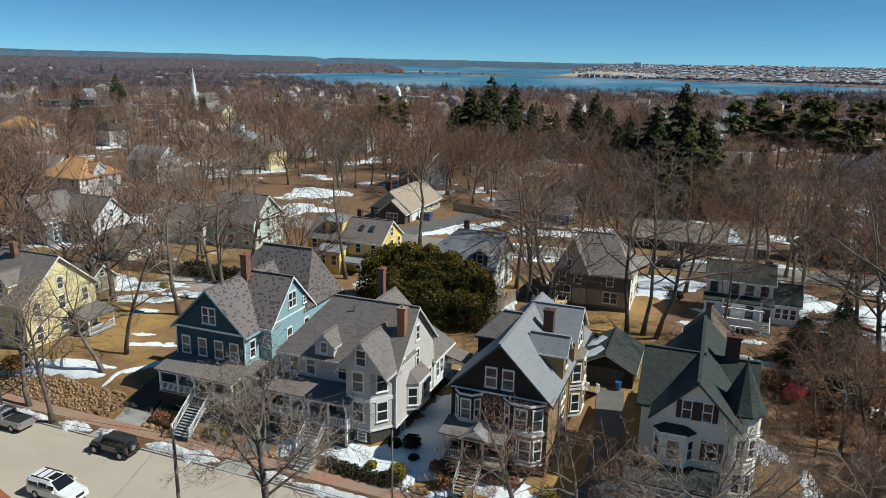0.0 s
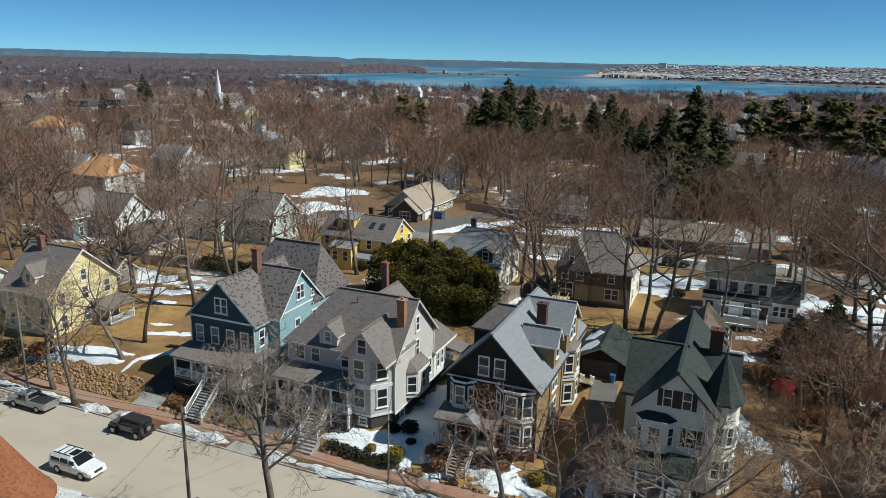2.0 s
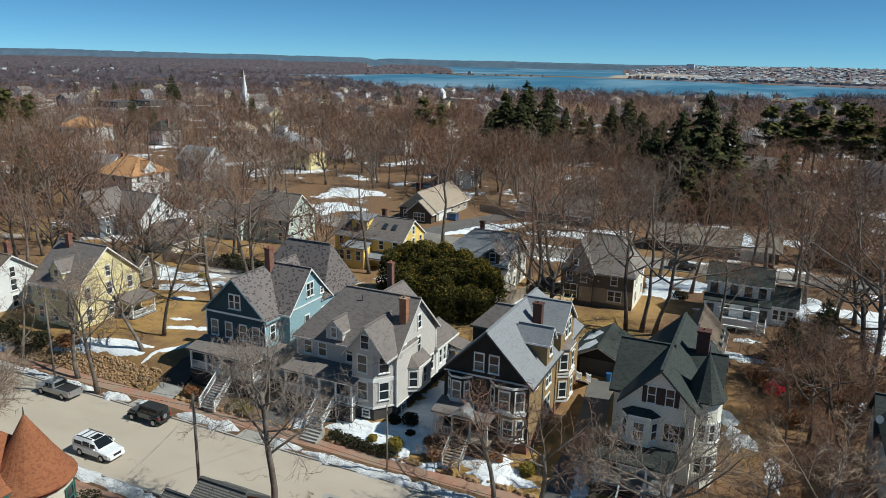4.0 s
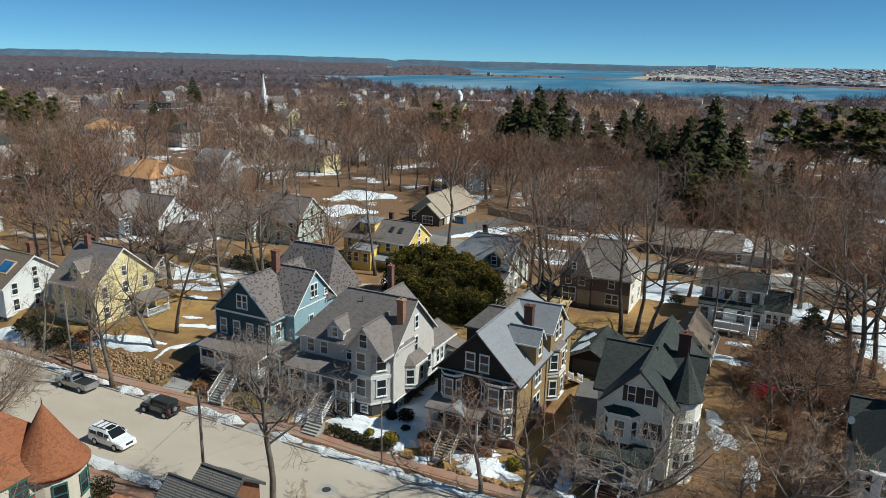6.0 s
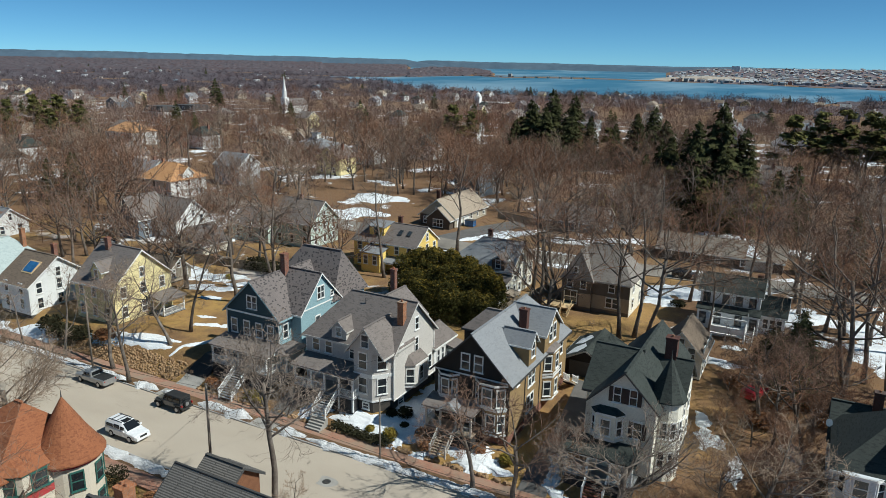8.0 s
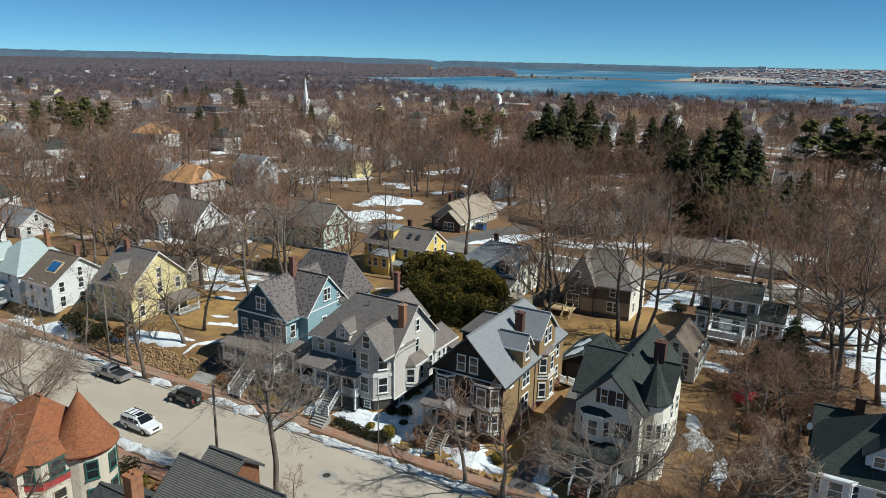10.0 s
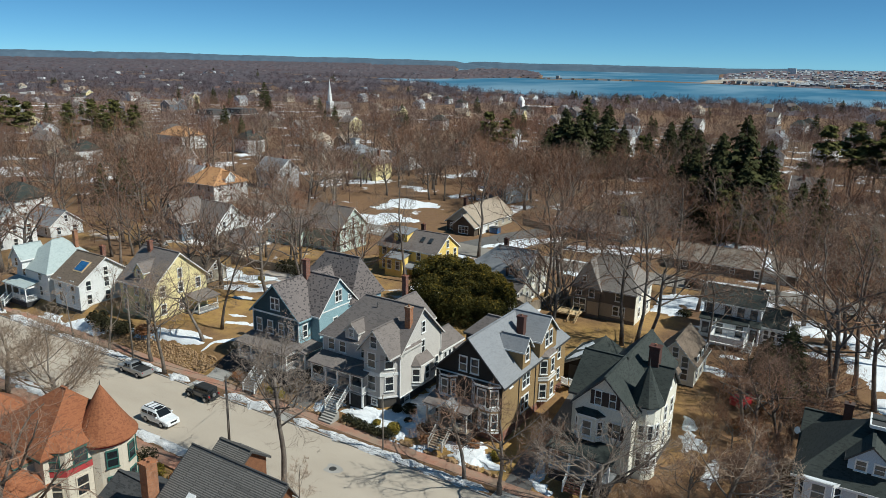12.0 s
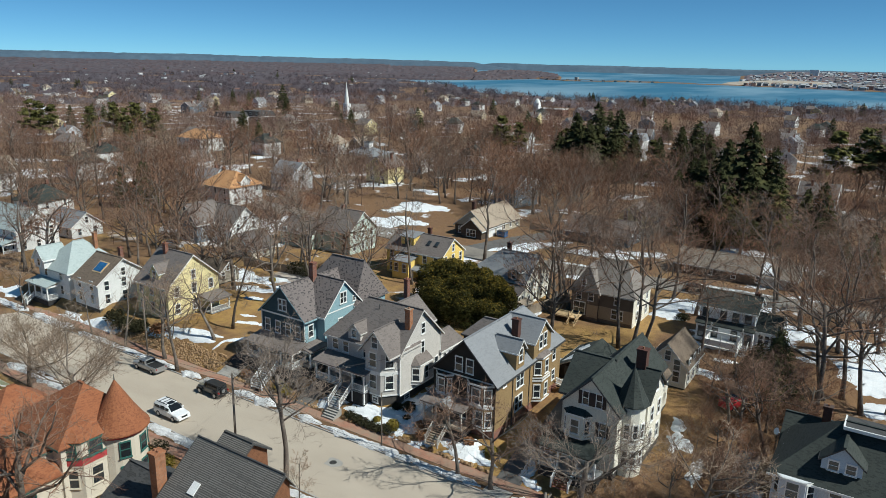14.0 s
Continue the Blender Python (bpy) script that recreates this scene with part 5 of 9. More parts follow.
def mint_roof_house():
    H = simple_house("white house with pale green hipped roof and porch", -82.0, -72.6, 5.2, 15.0, 1.3, 6.9, 10.9, 'y', "siding_white", "roof_mint", nx=2, ny=3, hip0=4.0, hip1=3.8, chim=(-75.6, 12.4, 12.2, "brick_orange"))
    gable(H, -81.6, -78.4, 4.3, 8.4, 6.6, 8.5, 10.4, 'y', "siding_white", "roof_mint", ov=0.3)
    window(H, "-y", 4.3, -80.0, 7.0, 0.8, 1.3)
    porch(H, -82.0, -75.6, 2.8, 5.2, 1.7, 4.2, 4.8, 1.0, [(-81.8, 2.95), (-79.8, 2.95), (-77.6, 2.95), (-75.8, 2.95)], roof="roof_mint", rails=[((-79.8, 2.95), (-75.8, 2.95)), ((-75.75, 2.9), (-75.75, 5.1))])
    stairs(H, -81.4, -79.9, 2.8, 1.7, 1.4, 0.7, "porch_grey", "trim")
mint_roof_house()

def porch_house():
    H = simple_house("large white house with pale grey roof and long porch", -124, -108.5, 14.5, 23.5, 1.8, 7.4, 11.0, 'x', "siding_white", "roof_mint", nx=5, ny=3)
    porch(H, -124, -109, 11.8, 14.5, 2.2, 4.6, 5.2, 1.4, [(-123.8, 11.95), (-120.2, 11.95), (-116.5, 11.95), (-112.8, 11.95), (-109.2, 11.95)], roof="roof_mint", rails=[((-123.8, 11.95), (-112.8, 11.95)), ((-109.15, 11.9), (-109.15, 14.4))])
porch_house()
simple_house("white cottage with a grey roof", -121, -110.5, 27.5, 35, 2.0, 5.4, 8.2, 'x', "siding_white", "roof_light", nx=3, ny=2, floors=1)
M["roof_olive"] = shingles("pale_olive_shingle_roof", (0.42, 0.42, 0.25), (0.34, 0.34, 0.2), (0.48, 0.47, 0.3))
simple_house("low house with a pale olive roof across the street", -56.0, -43.0, -28.0, -19.5, 0.2, 3.4, 6.0, 'x', "siding_paleyellow", "roof_olive", nx=3, ny=2, floors=1)

def back_yellow():
    H = simple_house("mustard yellow house with grey gabled roof and bay", -39.0, -25.9, 51.3, 59.3, 1.8, 7.5, 10.3, 'x', "siding_yellow", "roof_grey", nx=5, ny=3, chim=(-32.0, 56.2, 11.4, "brick_dark"), ov=0.3)
    # dormer with a roof that falls to the front
    part("dormer", MB().box(-36.3, -33.2, 52.4, 55.0, 7.6, 9.9), M["siding_yellow"], H)
    part("dormer_roof", MB().slab([(-36.6, 52.1, 9.9), (-32.9, 52.1, 9.9), (-32.9, 55.6, 10.45), (-36.6, 55.6, 10.45)], 0.12, [(0, 0), (3.7, 0), (3.7, 3.6), (0, 3.6)]), M["roof_light"], H)
    window(H, "-y", 52.4, -34.75, 8.4, 0.9, 1.1, "green_trim")
    # square bay with a lean-to roof
    part("bay_wall", MB().box(-35.6, -31.7, 48.6, 51.3, 1.6, 6.0), M["siding_yellow"], H)
    part("bay_roof", MB().slab([(-35.9, 48.3, 6.0), (-31.4, 48.3, 6.0), (-31.4, 51.3, 6.7), (-35.9, 51.3, 6.7)], 0.12, [(0, 0), (4.5, 0), (4.5, 3.1), (0, 3.1)]), M["roof_light"], H)
    for x in (-34.6, -32.7):
        window(H, "-y", 48.6, x, 3.9, 0.8, 1.5)
    for x in (-30.2, -28.4):
        c, n = Vector((x, 53.4, 9.05)), Vector((0, -0.573, 0.82))
        sk = part("skylight", MB().obox(c + n * 0.05, (1, 0, 0), 0.8, 0.12, 1.2, n), M["dark_trim"], H)
        part("pane", MB().obox(c + n * 0.08, (1, 0, 0), 0.62, 0.12, 1.0, n), M["glass"], sk)
    porch(H, -31.4, -28.2, 49.2, 51.3, 2.2, 4.5, 5.1, 1.8, [(-31.2, 49.35), (-28.4, 49.35)], roof="roof_light")
back_yellow()

def beige_back():
    H = simple_house("beige house with pale grey roof behind the dark hedge", -18.0, -6.4, 47.8, 57.4, 1.9, 7.1, 10.8, 'x', "siding_beige", "roof_light", nx=4, ny=4, hip0=4.4, chim=(-12.6, 53.4, 12.0, "brick_dark"), ov=0.4)
    part("wall", MB().box(-6.38, -6.33, 47.9, 57.3, 2.4, 7.1), M["siding_cream"], H)
    for y in (49.4, 51.6, 54.2, 56.2):
        window(H, "+x", -6.32, y, 5.2, 0.75, 1.4)
        window(H, "+x", -6.32, y, 2.9, 0.75, 1.3)
    # dark wall dormer and the low front wing
    gable(H, -9.6, -7.4, 47.6, 51.6, 7.0, 8.7, 9.3, 'y', "siding_brown", "roof_grey", ov=0.25, t=0.1)
    window(H, "-y", 47.6, -8.5, 7.3, 0.8, 1.2)
    part("wing_wall", MB().box(-9.6, -6.2, 44.9, 47.8, 1.7, 5.4), M["siding_cream"], H)
    part("wing_roof", MB().slab([(-9.9, 44.6, 5.4), (-5.9, 44.6, 5.4), (-5.9, 47.8, 6.4), (-9.9, 47.8, 6.4)], 0.12, [(0, 0), (4.0, 0), (4.0, 3.4), (0, 3.4)]), M["roof_grey"], H)
    for y in (45.6, 46.7):
        window(H, "+x", -6.2, y, 3.7, 0.6, 1.2)
    porch(H, -6.2, -4.6, 45.0, 47.4, 2.0, 3.9, 4.4, 1.8, [(-4.7, 45.1), (-4.7, 47.3)], "-x", "roof_tan")
beige_back()
sh = simple_house("small beige garden shed with a lean roof", -7.6, -5.4, 41.0, 43.6, 2.0, 4.2, 5.0, 'x', "siding_beige", "roof_tan", nx=1, ny=1, floors=1, name="shed", cat="shed", base=None, ov=0.2, wh=0.9)

def brown_house():
    H = thing("house", (7.0, 53.0, 2.0), label="brown shingled house with tan lower storey and grey roof", category="house")
    gable(H, 2.4, 12.3, 49.0, 57.5, 2.4, 7.8, 12.2, 'x', "siding_umber", "roof_weathered", "soft_trim", ov=0.35, hip0=2.6, hip1=2.8, base="stone_base")
    gable(H, 1.9, 6.6, 48.6, 54.0, 2.4, 7.8, 11.6, 'y', "siding_umber", "roof_weathered", "soft_trim", ov=0.3, hip0=1.1, base="stone_base")
    part("lower_wall", MB().box(6.62, 12.32, 48.96, 49.0, 3.0, 5.15), M["siding_tan"], H, "golden tan lower wall")
    part("lower_wall", MB().box(4.7, 6.62, 48.56, 48.6, 3.0, 5.15), M["siding_tan"], H, "golden tan lower wall")
    part("wall", MB().box(12.31, 12.36, 49.05, 57.4, 2.4, 7.7), M["siding_cream"], H, "cream clapboard end wall")
    for x in (3.2, 5.3):
        window(H, "-y", 48.6, x, 5.9, 0.8, 1.4)
    window(H, "-y", 48.6, 4.0, 8.3, 0.5, 0.8)
    window(H, "-y", 49.0, 9.6, 5.9, 0.8, 1.4)
    window(H, "-y", 48.96, 9.3, 3.5, 0.8, 1.4)
    window(H, "-y", 48.96, 10.3, 3.5, 0.8, 1.4)
    window(H, "-y", 48.58, 3.4, 3.4, 1.9, 1.9, mullions=1)
    for y in (51.0, 55.5):
        for z in (3.4, 5.9):
            window(H, "+x", 12.37, y, z, 0.8, 1.4)
    part("deck", MB().box(-0.2, 4.2, 45.6, 48.55, 3.2, 3.4), M["new_wood"], H)
    for x, y in ((-0.1, 45.7), (2.9, 45.7), (-0.1, 48.4)):
        part("post", MB().box(x - 0.07, x + 0.07, y - 0.07, y + 0.07, 1.8, 4.3), M["new_wood"], H)
    railing(H, (-0.1, 45.7), (2.9, 45.7), 3.4, "new_wood")
    stairs(H, 3.0, 4.2, 47.0, 3.4, 44.6, 2.0, "new_wood", "new_wood")
brown_house()

def balcony_house():
    H = thing("house", (28, 56, 2.2), label="pale grey house with a white back balcony", category="house")
    gable(H, 21.9, 30.0, 52.0, 58.0, 2.4, 8.0, 9.7, 'x', "siding_pale", "roof_green", "trim", ov=0.35, base="stone_base")
    part("wall", MB().box(21.8, 30.1, 50.9, 52.0, 2.4, 5.3), M["siding_pale"], H)
    part("lower_roof", MB().slab([(21.6, 50.6, 5.3), (30.3, 50.6, 5.3), (30.3, 52.0, 5.9), (21.6, 52.0, 5.9)], 0.14, [(0, 0), (11, 0), (11, 1.5), (0, 1.5)]), M["roof_green"], H)
    for x in (22.8, 25.4, 27.2, 29.0):
        window(H, "-y", 52.0, x, 6.2, 0.75, 1.25, "dark_trim")
    for x, z in ((22.6, 3.2), (24.6, 3.3), (27.4, 3.4), (29.4, 3.2)):
        window(H, "-y", 50.9, x, z, 0.75, 1.4, "dark_trim")
    gable(H, 30.0, 33.4, 52.5, 57.5, 2.4, 5.4, 7.4, 'x', "siding_pale", "roof_green", "trim", ov=0.3, base="stone_base")
    for x in (30.9, 31.8, 32.7):
        window(H, "-y", 52.5, x, 3.3, 0.6, 1.3)
    # balcony
    part("balcony_floor", MB().box(24.0, 28.8, 46.8, 50.9, 3.1, 3.3), M["trim"], H)
    for x, y in ((24.1, 46.9), (26.4, 46.9), (28.7, 46.9), (24.1, 50.6), (28.7, 50.6)):
        part("post", MB().box(x - 0.08, x + 0.08, y - 0.08, y + 0.08, 1.5, 5.6), M["trim"], H)
    for p0, p1 in (((24.1, 46.9), (26.4, 46.9)), ((26.4, 46.9), (28.7, 46.9)), ((24.1, 46.9), (24.1, 50.6)), ((28.7, 46.9), (28.7, 50.6))):
        a, b = Vector((*p0, 3.85)), Vector((*p1, 3.85))
        part("balcony_panel", MB().obox((a + b) / 2, b - a, (b - a).length, 0.9, 0.06), M["trim"], H)
    part("beam", MB().box(23.9, 28.9, 46.8, 47.0, 5.5, 5.7), M["trim"], H)
    stairs(H, 28.8, 29.8, 49.5, 3.3, 46.8, 1.9, "porch_grey", "trim")
    chimney(H, 29.0, 29.7, 55.6, 56.2, 8.0, 10.0, "brick_dark")
balcony_house()

RANCH = simple_house("long low ranch house with a tan-grey roof", 8.5, 31.0, 86.5, 95.5, 2.0, 4.8, 7.0, 'x', "siding_brown", "roof_ranch", nx=5, ny=2, floors=1, wh=1.2)
part("garage_door", MB().box(24.6, 29.4, 86.42, 86.48, 2.1, 4.4), M["grey_trim"], RANCH)
solo("roof_snow", MB().slab([(x, y, 4.75 + (y - 86.1) * 0.485 + 0.06) for x, y in ((24.6, 86.6), (27.2, 86.4), (26.4, 87.8), (25.9, 89.4), (24.7, 90.2))], 0.07), M["snow"], "patch of snow left on the ranch roof", "snow", kind="stuff")
def tan_ranch():
    H = simple_house("tan-roofed low house with a broad front gable", -45.6, -36.6, 87.0, 104.0, 2.2, 5.1, 8.7, 'y', "siding_beige", "roof_tan", nx=2, ny=5, floors=1, wh=1.3)
    part("wall", MB().box(-45.5, -36.7, 86.94, 86.99, 2.6, 5.0), M["siding_brown"], H)
    gable(H, -42.6, -36.9, 85.0, 90.5, 2.4, 4.9, 7.3, 'y', "siding_brown", "roof_tan", ov=0.45)
    window(H, "-y", 85.0, -39.8, 2.9, 2.4, 1.6, mullions=2)
    window(H, "-y", 86.9, -44.0, 3.0, 1.0, 1.4)
    part("garage_door", MB().box(-36.58, -36.52, 88.0, 90.8, 2.5, 4.7), M["trim"], H)
    part("garage_door", MB().box(-36.58, -36.52, 91.6, 94.4, 2.5, 4.7), M["trim"], H)
    chimney(H, -44.6, -43.8, 93.0, 93.8, 6.2, 9.6, "brick_dark")
    b = thing("dumpster", (-34.6, 91.0, gz(-34.6, 91.0)), label="blue steel dumpster on the asphalt drive", category="dumpster")
    z = gz(-34.6, 91.0)
    part("body", MB().box(-35.7, -33.5, 90.2, 91.8, z + 0.1, z + 1.4), M["solar"], b)
    part("lid", MB().box(-35.75, -33.45, 90.15, 91.85, z + 1.4, z + 1.5), M["dark_trim"], b, "dark flat lid")
    for x in (-35.5, -33.7):
        part("skid", MB().box(x - 0.1, x + 0.1, 90.3, 91.7, z, z + 0.1), M["iron"], b)
tan_ranch()
simple_house("mint green clapboard house with dark roof", -62.0, -52.4, 55.6, 64.4, 2.0, 7.6, 11.4, 'x', "siding_mint", "roof_grey", nx=3, ny=3, chim=(-58, 60, 12.3, "brick_red"))
simple_house("mint green clapboard rear wing", -71.6, -62.0, 54.0, 61.5, 2.0, 6.0, 8.6, 'x', "siding_mint", "roof_grey", nx=3, ny=2)
simple_house("blue-grey house with a white gable end", -91.0, -79.6, 46.5, 55.5, 2.0, 6.4, 10.3, 'x', "siding_white", "roof_grey", nx=3, ny=2)
simple_house("blue-grey shingled house with steep roof", -93.0, -86.0, 42.5, 50.0, 2.0, 7.0, 11.0, 'y', "siding_blue", "roof_grey", nx=2, ny=2)
simple_house("low cream garage with a grey curved roof", -74.0, -66.0, 40.5, 47.0, 2.0, 4.6, 7.4, 'y', "siding_cream", "roof_grey", nx=2, ny=1, floors=1, wh=1.1, name="garage", cat="garage")
simple_house("beige carriage shed with windows under a brown roof", -66.0, -57.5, 24.5, 29.5, 2.3, 4.6, 6.6, 'x', "siding_beige", "roof_brown", nx=2, ny=2, floors=1, wh=1.2, name="shed", cat="shed")
def orange_house():
    H = simple_house("white house with orange hipped roof and porch", -124.0, -112.0, 74.0, 86.0, 2.0, 8.0, 11.6, 'x', "siding_white", "roof_orange", nx=3, ny=3, hip0=3.5, hip1=3.5, chim=(-121, 80, 12.2, "brick_orange"))
    gable(H, -115.6, -111.8, 78.0, 81.4, 8.0, 9.4, 11.0, 'x', "siding_white", "roof_orange", ov=0.3)
orange_house()
simple_house("small pale yellow house with dark roof", -16.5, -9.0, 121, 129, 2.2, 6.0, 8.6, 'y', "siding_paleyellow", "roof_grey", nx=2, ny=2)
simple_house("dark grey low house among the trees", -22.0, -6.0, 99, 108, 2.2, 5.0, 8.0, 'x', "siding_blue", "roof_grey", nx=4, ny=2, floors=1)
simple_house("white mansion with an orange-tan hipped roof", -234.0, -218.0, 148.0, 161.0, 1.5, 8.0, 11.4, 'x', "siding_white", "roof_orange", nx=4, ny=3, hip0=5, hip1=5)
def cupola_house():
    H = simple_house("grey house with a rooftop cupola", -136.0, -122.0, 150.0, 162.0, 1.6, 8.6, 11.0, 'x', "siding_beige", "roof_light", nx=4, ny=3, hip0=4, hip1=4)
    part("cupola", MB().box(-130.2, -127.8, 154.8, 157.2, 10.4, 13.0), M["trim"], H)
    part("cupola_roof", MB().slab([(-130.6, 154.4, 13.0), (-127.4, 154.4, 13.0), (-127.4, 157.6, 13.0), (-130.6, 157.6, 13.0)], 0.2), M["roof_light"], H)
cupola_house()

# ---------------------------------------------------------------- houses on the camera's side of the street
def red_roof_house():
    H = thing("house", (-24, -24, 0.2), label="cream stucco house with terracotta shingle roof and corner turret", category="house")
    W = "stucco"
    gable(H, -27.5, -17.9, -26.9, -18.2, 0.6, 7.1, 11.2, 'x', W, "roof_red", "green_trim", ov=0.4, hip0=6.2, hip1=2.5, base="stone_base")
    gable(H, -33.0, -25.4, -29.6, -21.4, 0.6, 6.6, 9.6, 'y', W, "roof_red", "green_trim", ov=0.35, hip0=3.7, hip1=3.7)
    gable(H, -32.0, -18.2, -33.4, -26.4, 0.6, 4.3, 7.4, 'x', W, "roof_red", "green_trim", ov=0.35, hip0=2.5, hip1=3.0, base="stone_base")
    cx, cy, r = -18.0, -20.7, 2.6
    n = 24
    part("turret_wall", MB().prism(ring(cx, cy, r, n), 0.0, 6.6), M[W], H)
    part("turret_band", MB().prism(ring(cx, cy, r + 0.06, n), 6.12, 6.32), M["red_paint"], H, "red painted band")
    part("turret_cornice", MB().prism(ring(cx, cy, r + 0.14, n), 6.32, 6.6), M["green_trim"], H, "green painted cornice")
    bell = MB()
    prof = ((3.02, 6.6), (2.45, 7.35), (1.72, 8.5), (0.92, 9.95), (0.0, 11.6))
    for i in range(n):
        a, b = 2 * math.pi * i / n, 2 * math.pi * (i + 1) / n
        s0 = 0.0
        for (r0, z0), (r1, z1) in zip(prof, prof[1:]):
            ds = math.hypot(r0 - r1, z1 - z0)
            q = [(cx + r0 * math.cos(a), cy + r0 * math.sin(a), z0), (cx + r0 * math.cos(b), cy + r0 * math.sin(b), z0), (cx + r1 * math.cos(b), cy + r1 * math.sin(b), z1), (cx + r1 * math.cos(a), cy + r1 * math.sin(a), z1)]
            uv = [(3 * a, s0), (3 * b, s0), (3 * b, s0 + ds), (3 * a, s0 + ds)]
            bell.poly(q[:3] if r1 == 0 else q, uv[:3] if r1 == 0 else uv)
            s0 += ds
        e = [(cx + 3.02 * math.cos(t), cy + 3.02 * math.sin(t)) for t in (a, b)]
        bell.poly([(*e[0], 6.46), (*e[1], 6.46), (*e[1], 6.6), (*e[0], 6.6)])
        bell.poly([(*e[1], 6.46), (*e[0], 6.46), (cx, cy, 6.46)])
    part("turret_roof", bell, M["roof_red"], H)
    part("finial", MB().tube([(cx, cy, 11.3), (cx, cy, 12.1)], [0.08, 0.02], 6), M["dark_trim"], H)
    for a in (-22, 25, 70):
        q = radians(a)
        for z in (1.4, 4.1):
            window(H, None, (cx + (r - 0.02) * math.cos(q), cy + (r - 0.02) * math.sin(q)), 0, z, 0.9, 1.55, "green_trim", turn=a + 90)
    # two-storey bay with the red band
    o = [(-18.5, -26.8), (-16.75, -25.45), (-16.8, -22.7), (-18.2, -22.0)]
    bay(H, o, 0.6, 4.5, W, None, None, "stucco", wins=[(0, 2.1, 1.0, 1.8), (1, 2.1, 1.1, 1.8)])
    part("bay_band", MB().prism([(p[0] + 0.06, p[1] - 0.05) for p in o], 4.5, 5.15), M["red_paint"], H, "red painted band under the windows")
    bay(H, o, 5.15, 7.05, W, "roof_red", ((-19.6, -25.2), (-19.6, -23.0)), "green_trim", wins=[(0, 5.3, 1.0, 1.45), (1, 5.3, 1.25, 1.45), (2, 5.3, 0.7, 1.45)], top=1.6)
    gable(H, -20.9, -19.5, -28.6, -26.5, 5.0, 6.2, 6.8, 'y', W, "roof_red", "green_trim", ov=0.15)
    window(H, "-y", -28.6, -20.2, 5.2, 0.6, 0.8, "green_trim")
    window(H, "+x", -18.2, -30.0, 1.8, 0.9, 1.5, "green_trim")
red_roof_house()

def ribbed_house():
    H = thing("house", (2, -24, 0.2), label="house with weathered dark ribbed roof and orange chimney", category="house")
    # steep short slope to the street, long slope to the garden
    prof = [(-27.3, 0.4), (-21.7, 0.4), (-21.7, 9.7), (-22.5, 10.85), (-27.3, 6.95)]
    wall = MB()
    for x, o in ((7.6, 1), (-2.4, -1)):
        wall.poly([(x, y, z) for y, z in (prof if o > 0 else prof[::-1])])
    for (y0, z0), (y1, z1) in zip(prof[:3], prof[1:3]):
        wall.poly([(-2.4, y0, z0), (-2.4, y1, z1), (7.6, y1, z1), (7.6, y0, z0)])
    wall.poly([(-2.4, -27.3, 0.4), (7.6, -27.3, 0.4), (7.6, -27.3, 6.95), (-2.4, -27.3, 6.95)])
    part("wall", wall, M["shingle_red"], H)
    L = math.hypot(5.3, 4.3)
    part("roof", MB().slab([(-2.7, -27.8, 6.7), (8.0, -27.8, 6.7), (8.0, -22.5, 11.0), (-2.7, -22.5, 11.0)], 0.14, [(0, 0), (10.7, 0), (10.7, L), (0, L)]), M["roof_slate"], H)
    part("roof", MB().slab([(-2.7, -22.5, 11.0), (8.0, -22.5, 11.0), (8.0, -21.4, 9.45), (-2.7, -21.4, 9.45)], 0.14, [(0, 0), (10.7, 0), (10.7, 1.9), (0, 1.9)]), M["roof_slate"], H)
    part("ridge_cap", MB().tube([(-2.7, -22.5, 11.03), (8.0, -22.5, 11.03)], [0.09, 0.09], 6), M["roof_dark"], H)
    for x in (8.02, -2.72):
        a, b = Vector((x, -27.8, 6.58)), Vector((x, -22.5, 10.88))
        part("rake_board", MB().obox((a + b) / 2, b - a, (b - a).length, 0.2, 0.06), M["dark_trim"], H)
    gable(H, -2.3, 0.9, -21.5, -17.9, 0.4, 9.0, 10.3, 'x', "shingle_red", "roof_slate", "dark_trim", ov=0.3)
    gable(H, -9.0, -2.4, -28.5, -21.5, 0.4, 5.2, 7.6, 'x', "shingle_red", "roof_dark", "dark_trim", ov=0.4, base="stone_base")
    chimney(H, -3.9, -3.0, -26.7, -25.7, 4.5, 11.0, "brick_orange", 2)
    part("skylight", MB().obox((0.4, -25.6, 8.55), (1, 0, 0), 0.8, 0.12, 1.1, (0, -0.63, 0.77)), M["trim"], H, "white roof light")
    window(H, "+x", 7.6, -24.2, 6.6, 0.8, 1.4, "green_trim")
    window(H, "+x", 7.6, -24.2, 3.4, 0.8, 1.4, "green_trim")
    window(H, "+x", 7.6, -22.8, 3.4, 0.8, 1.4, "green_trim")
ribbed_house()

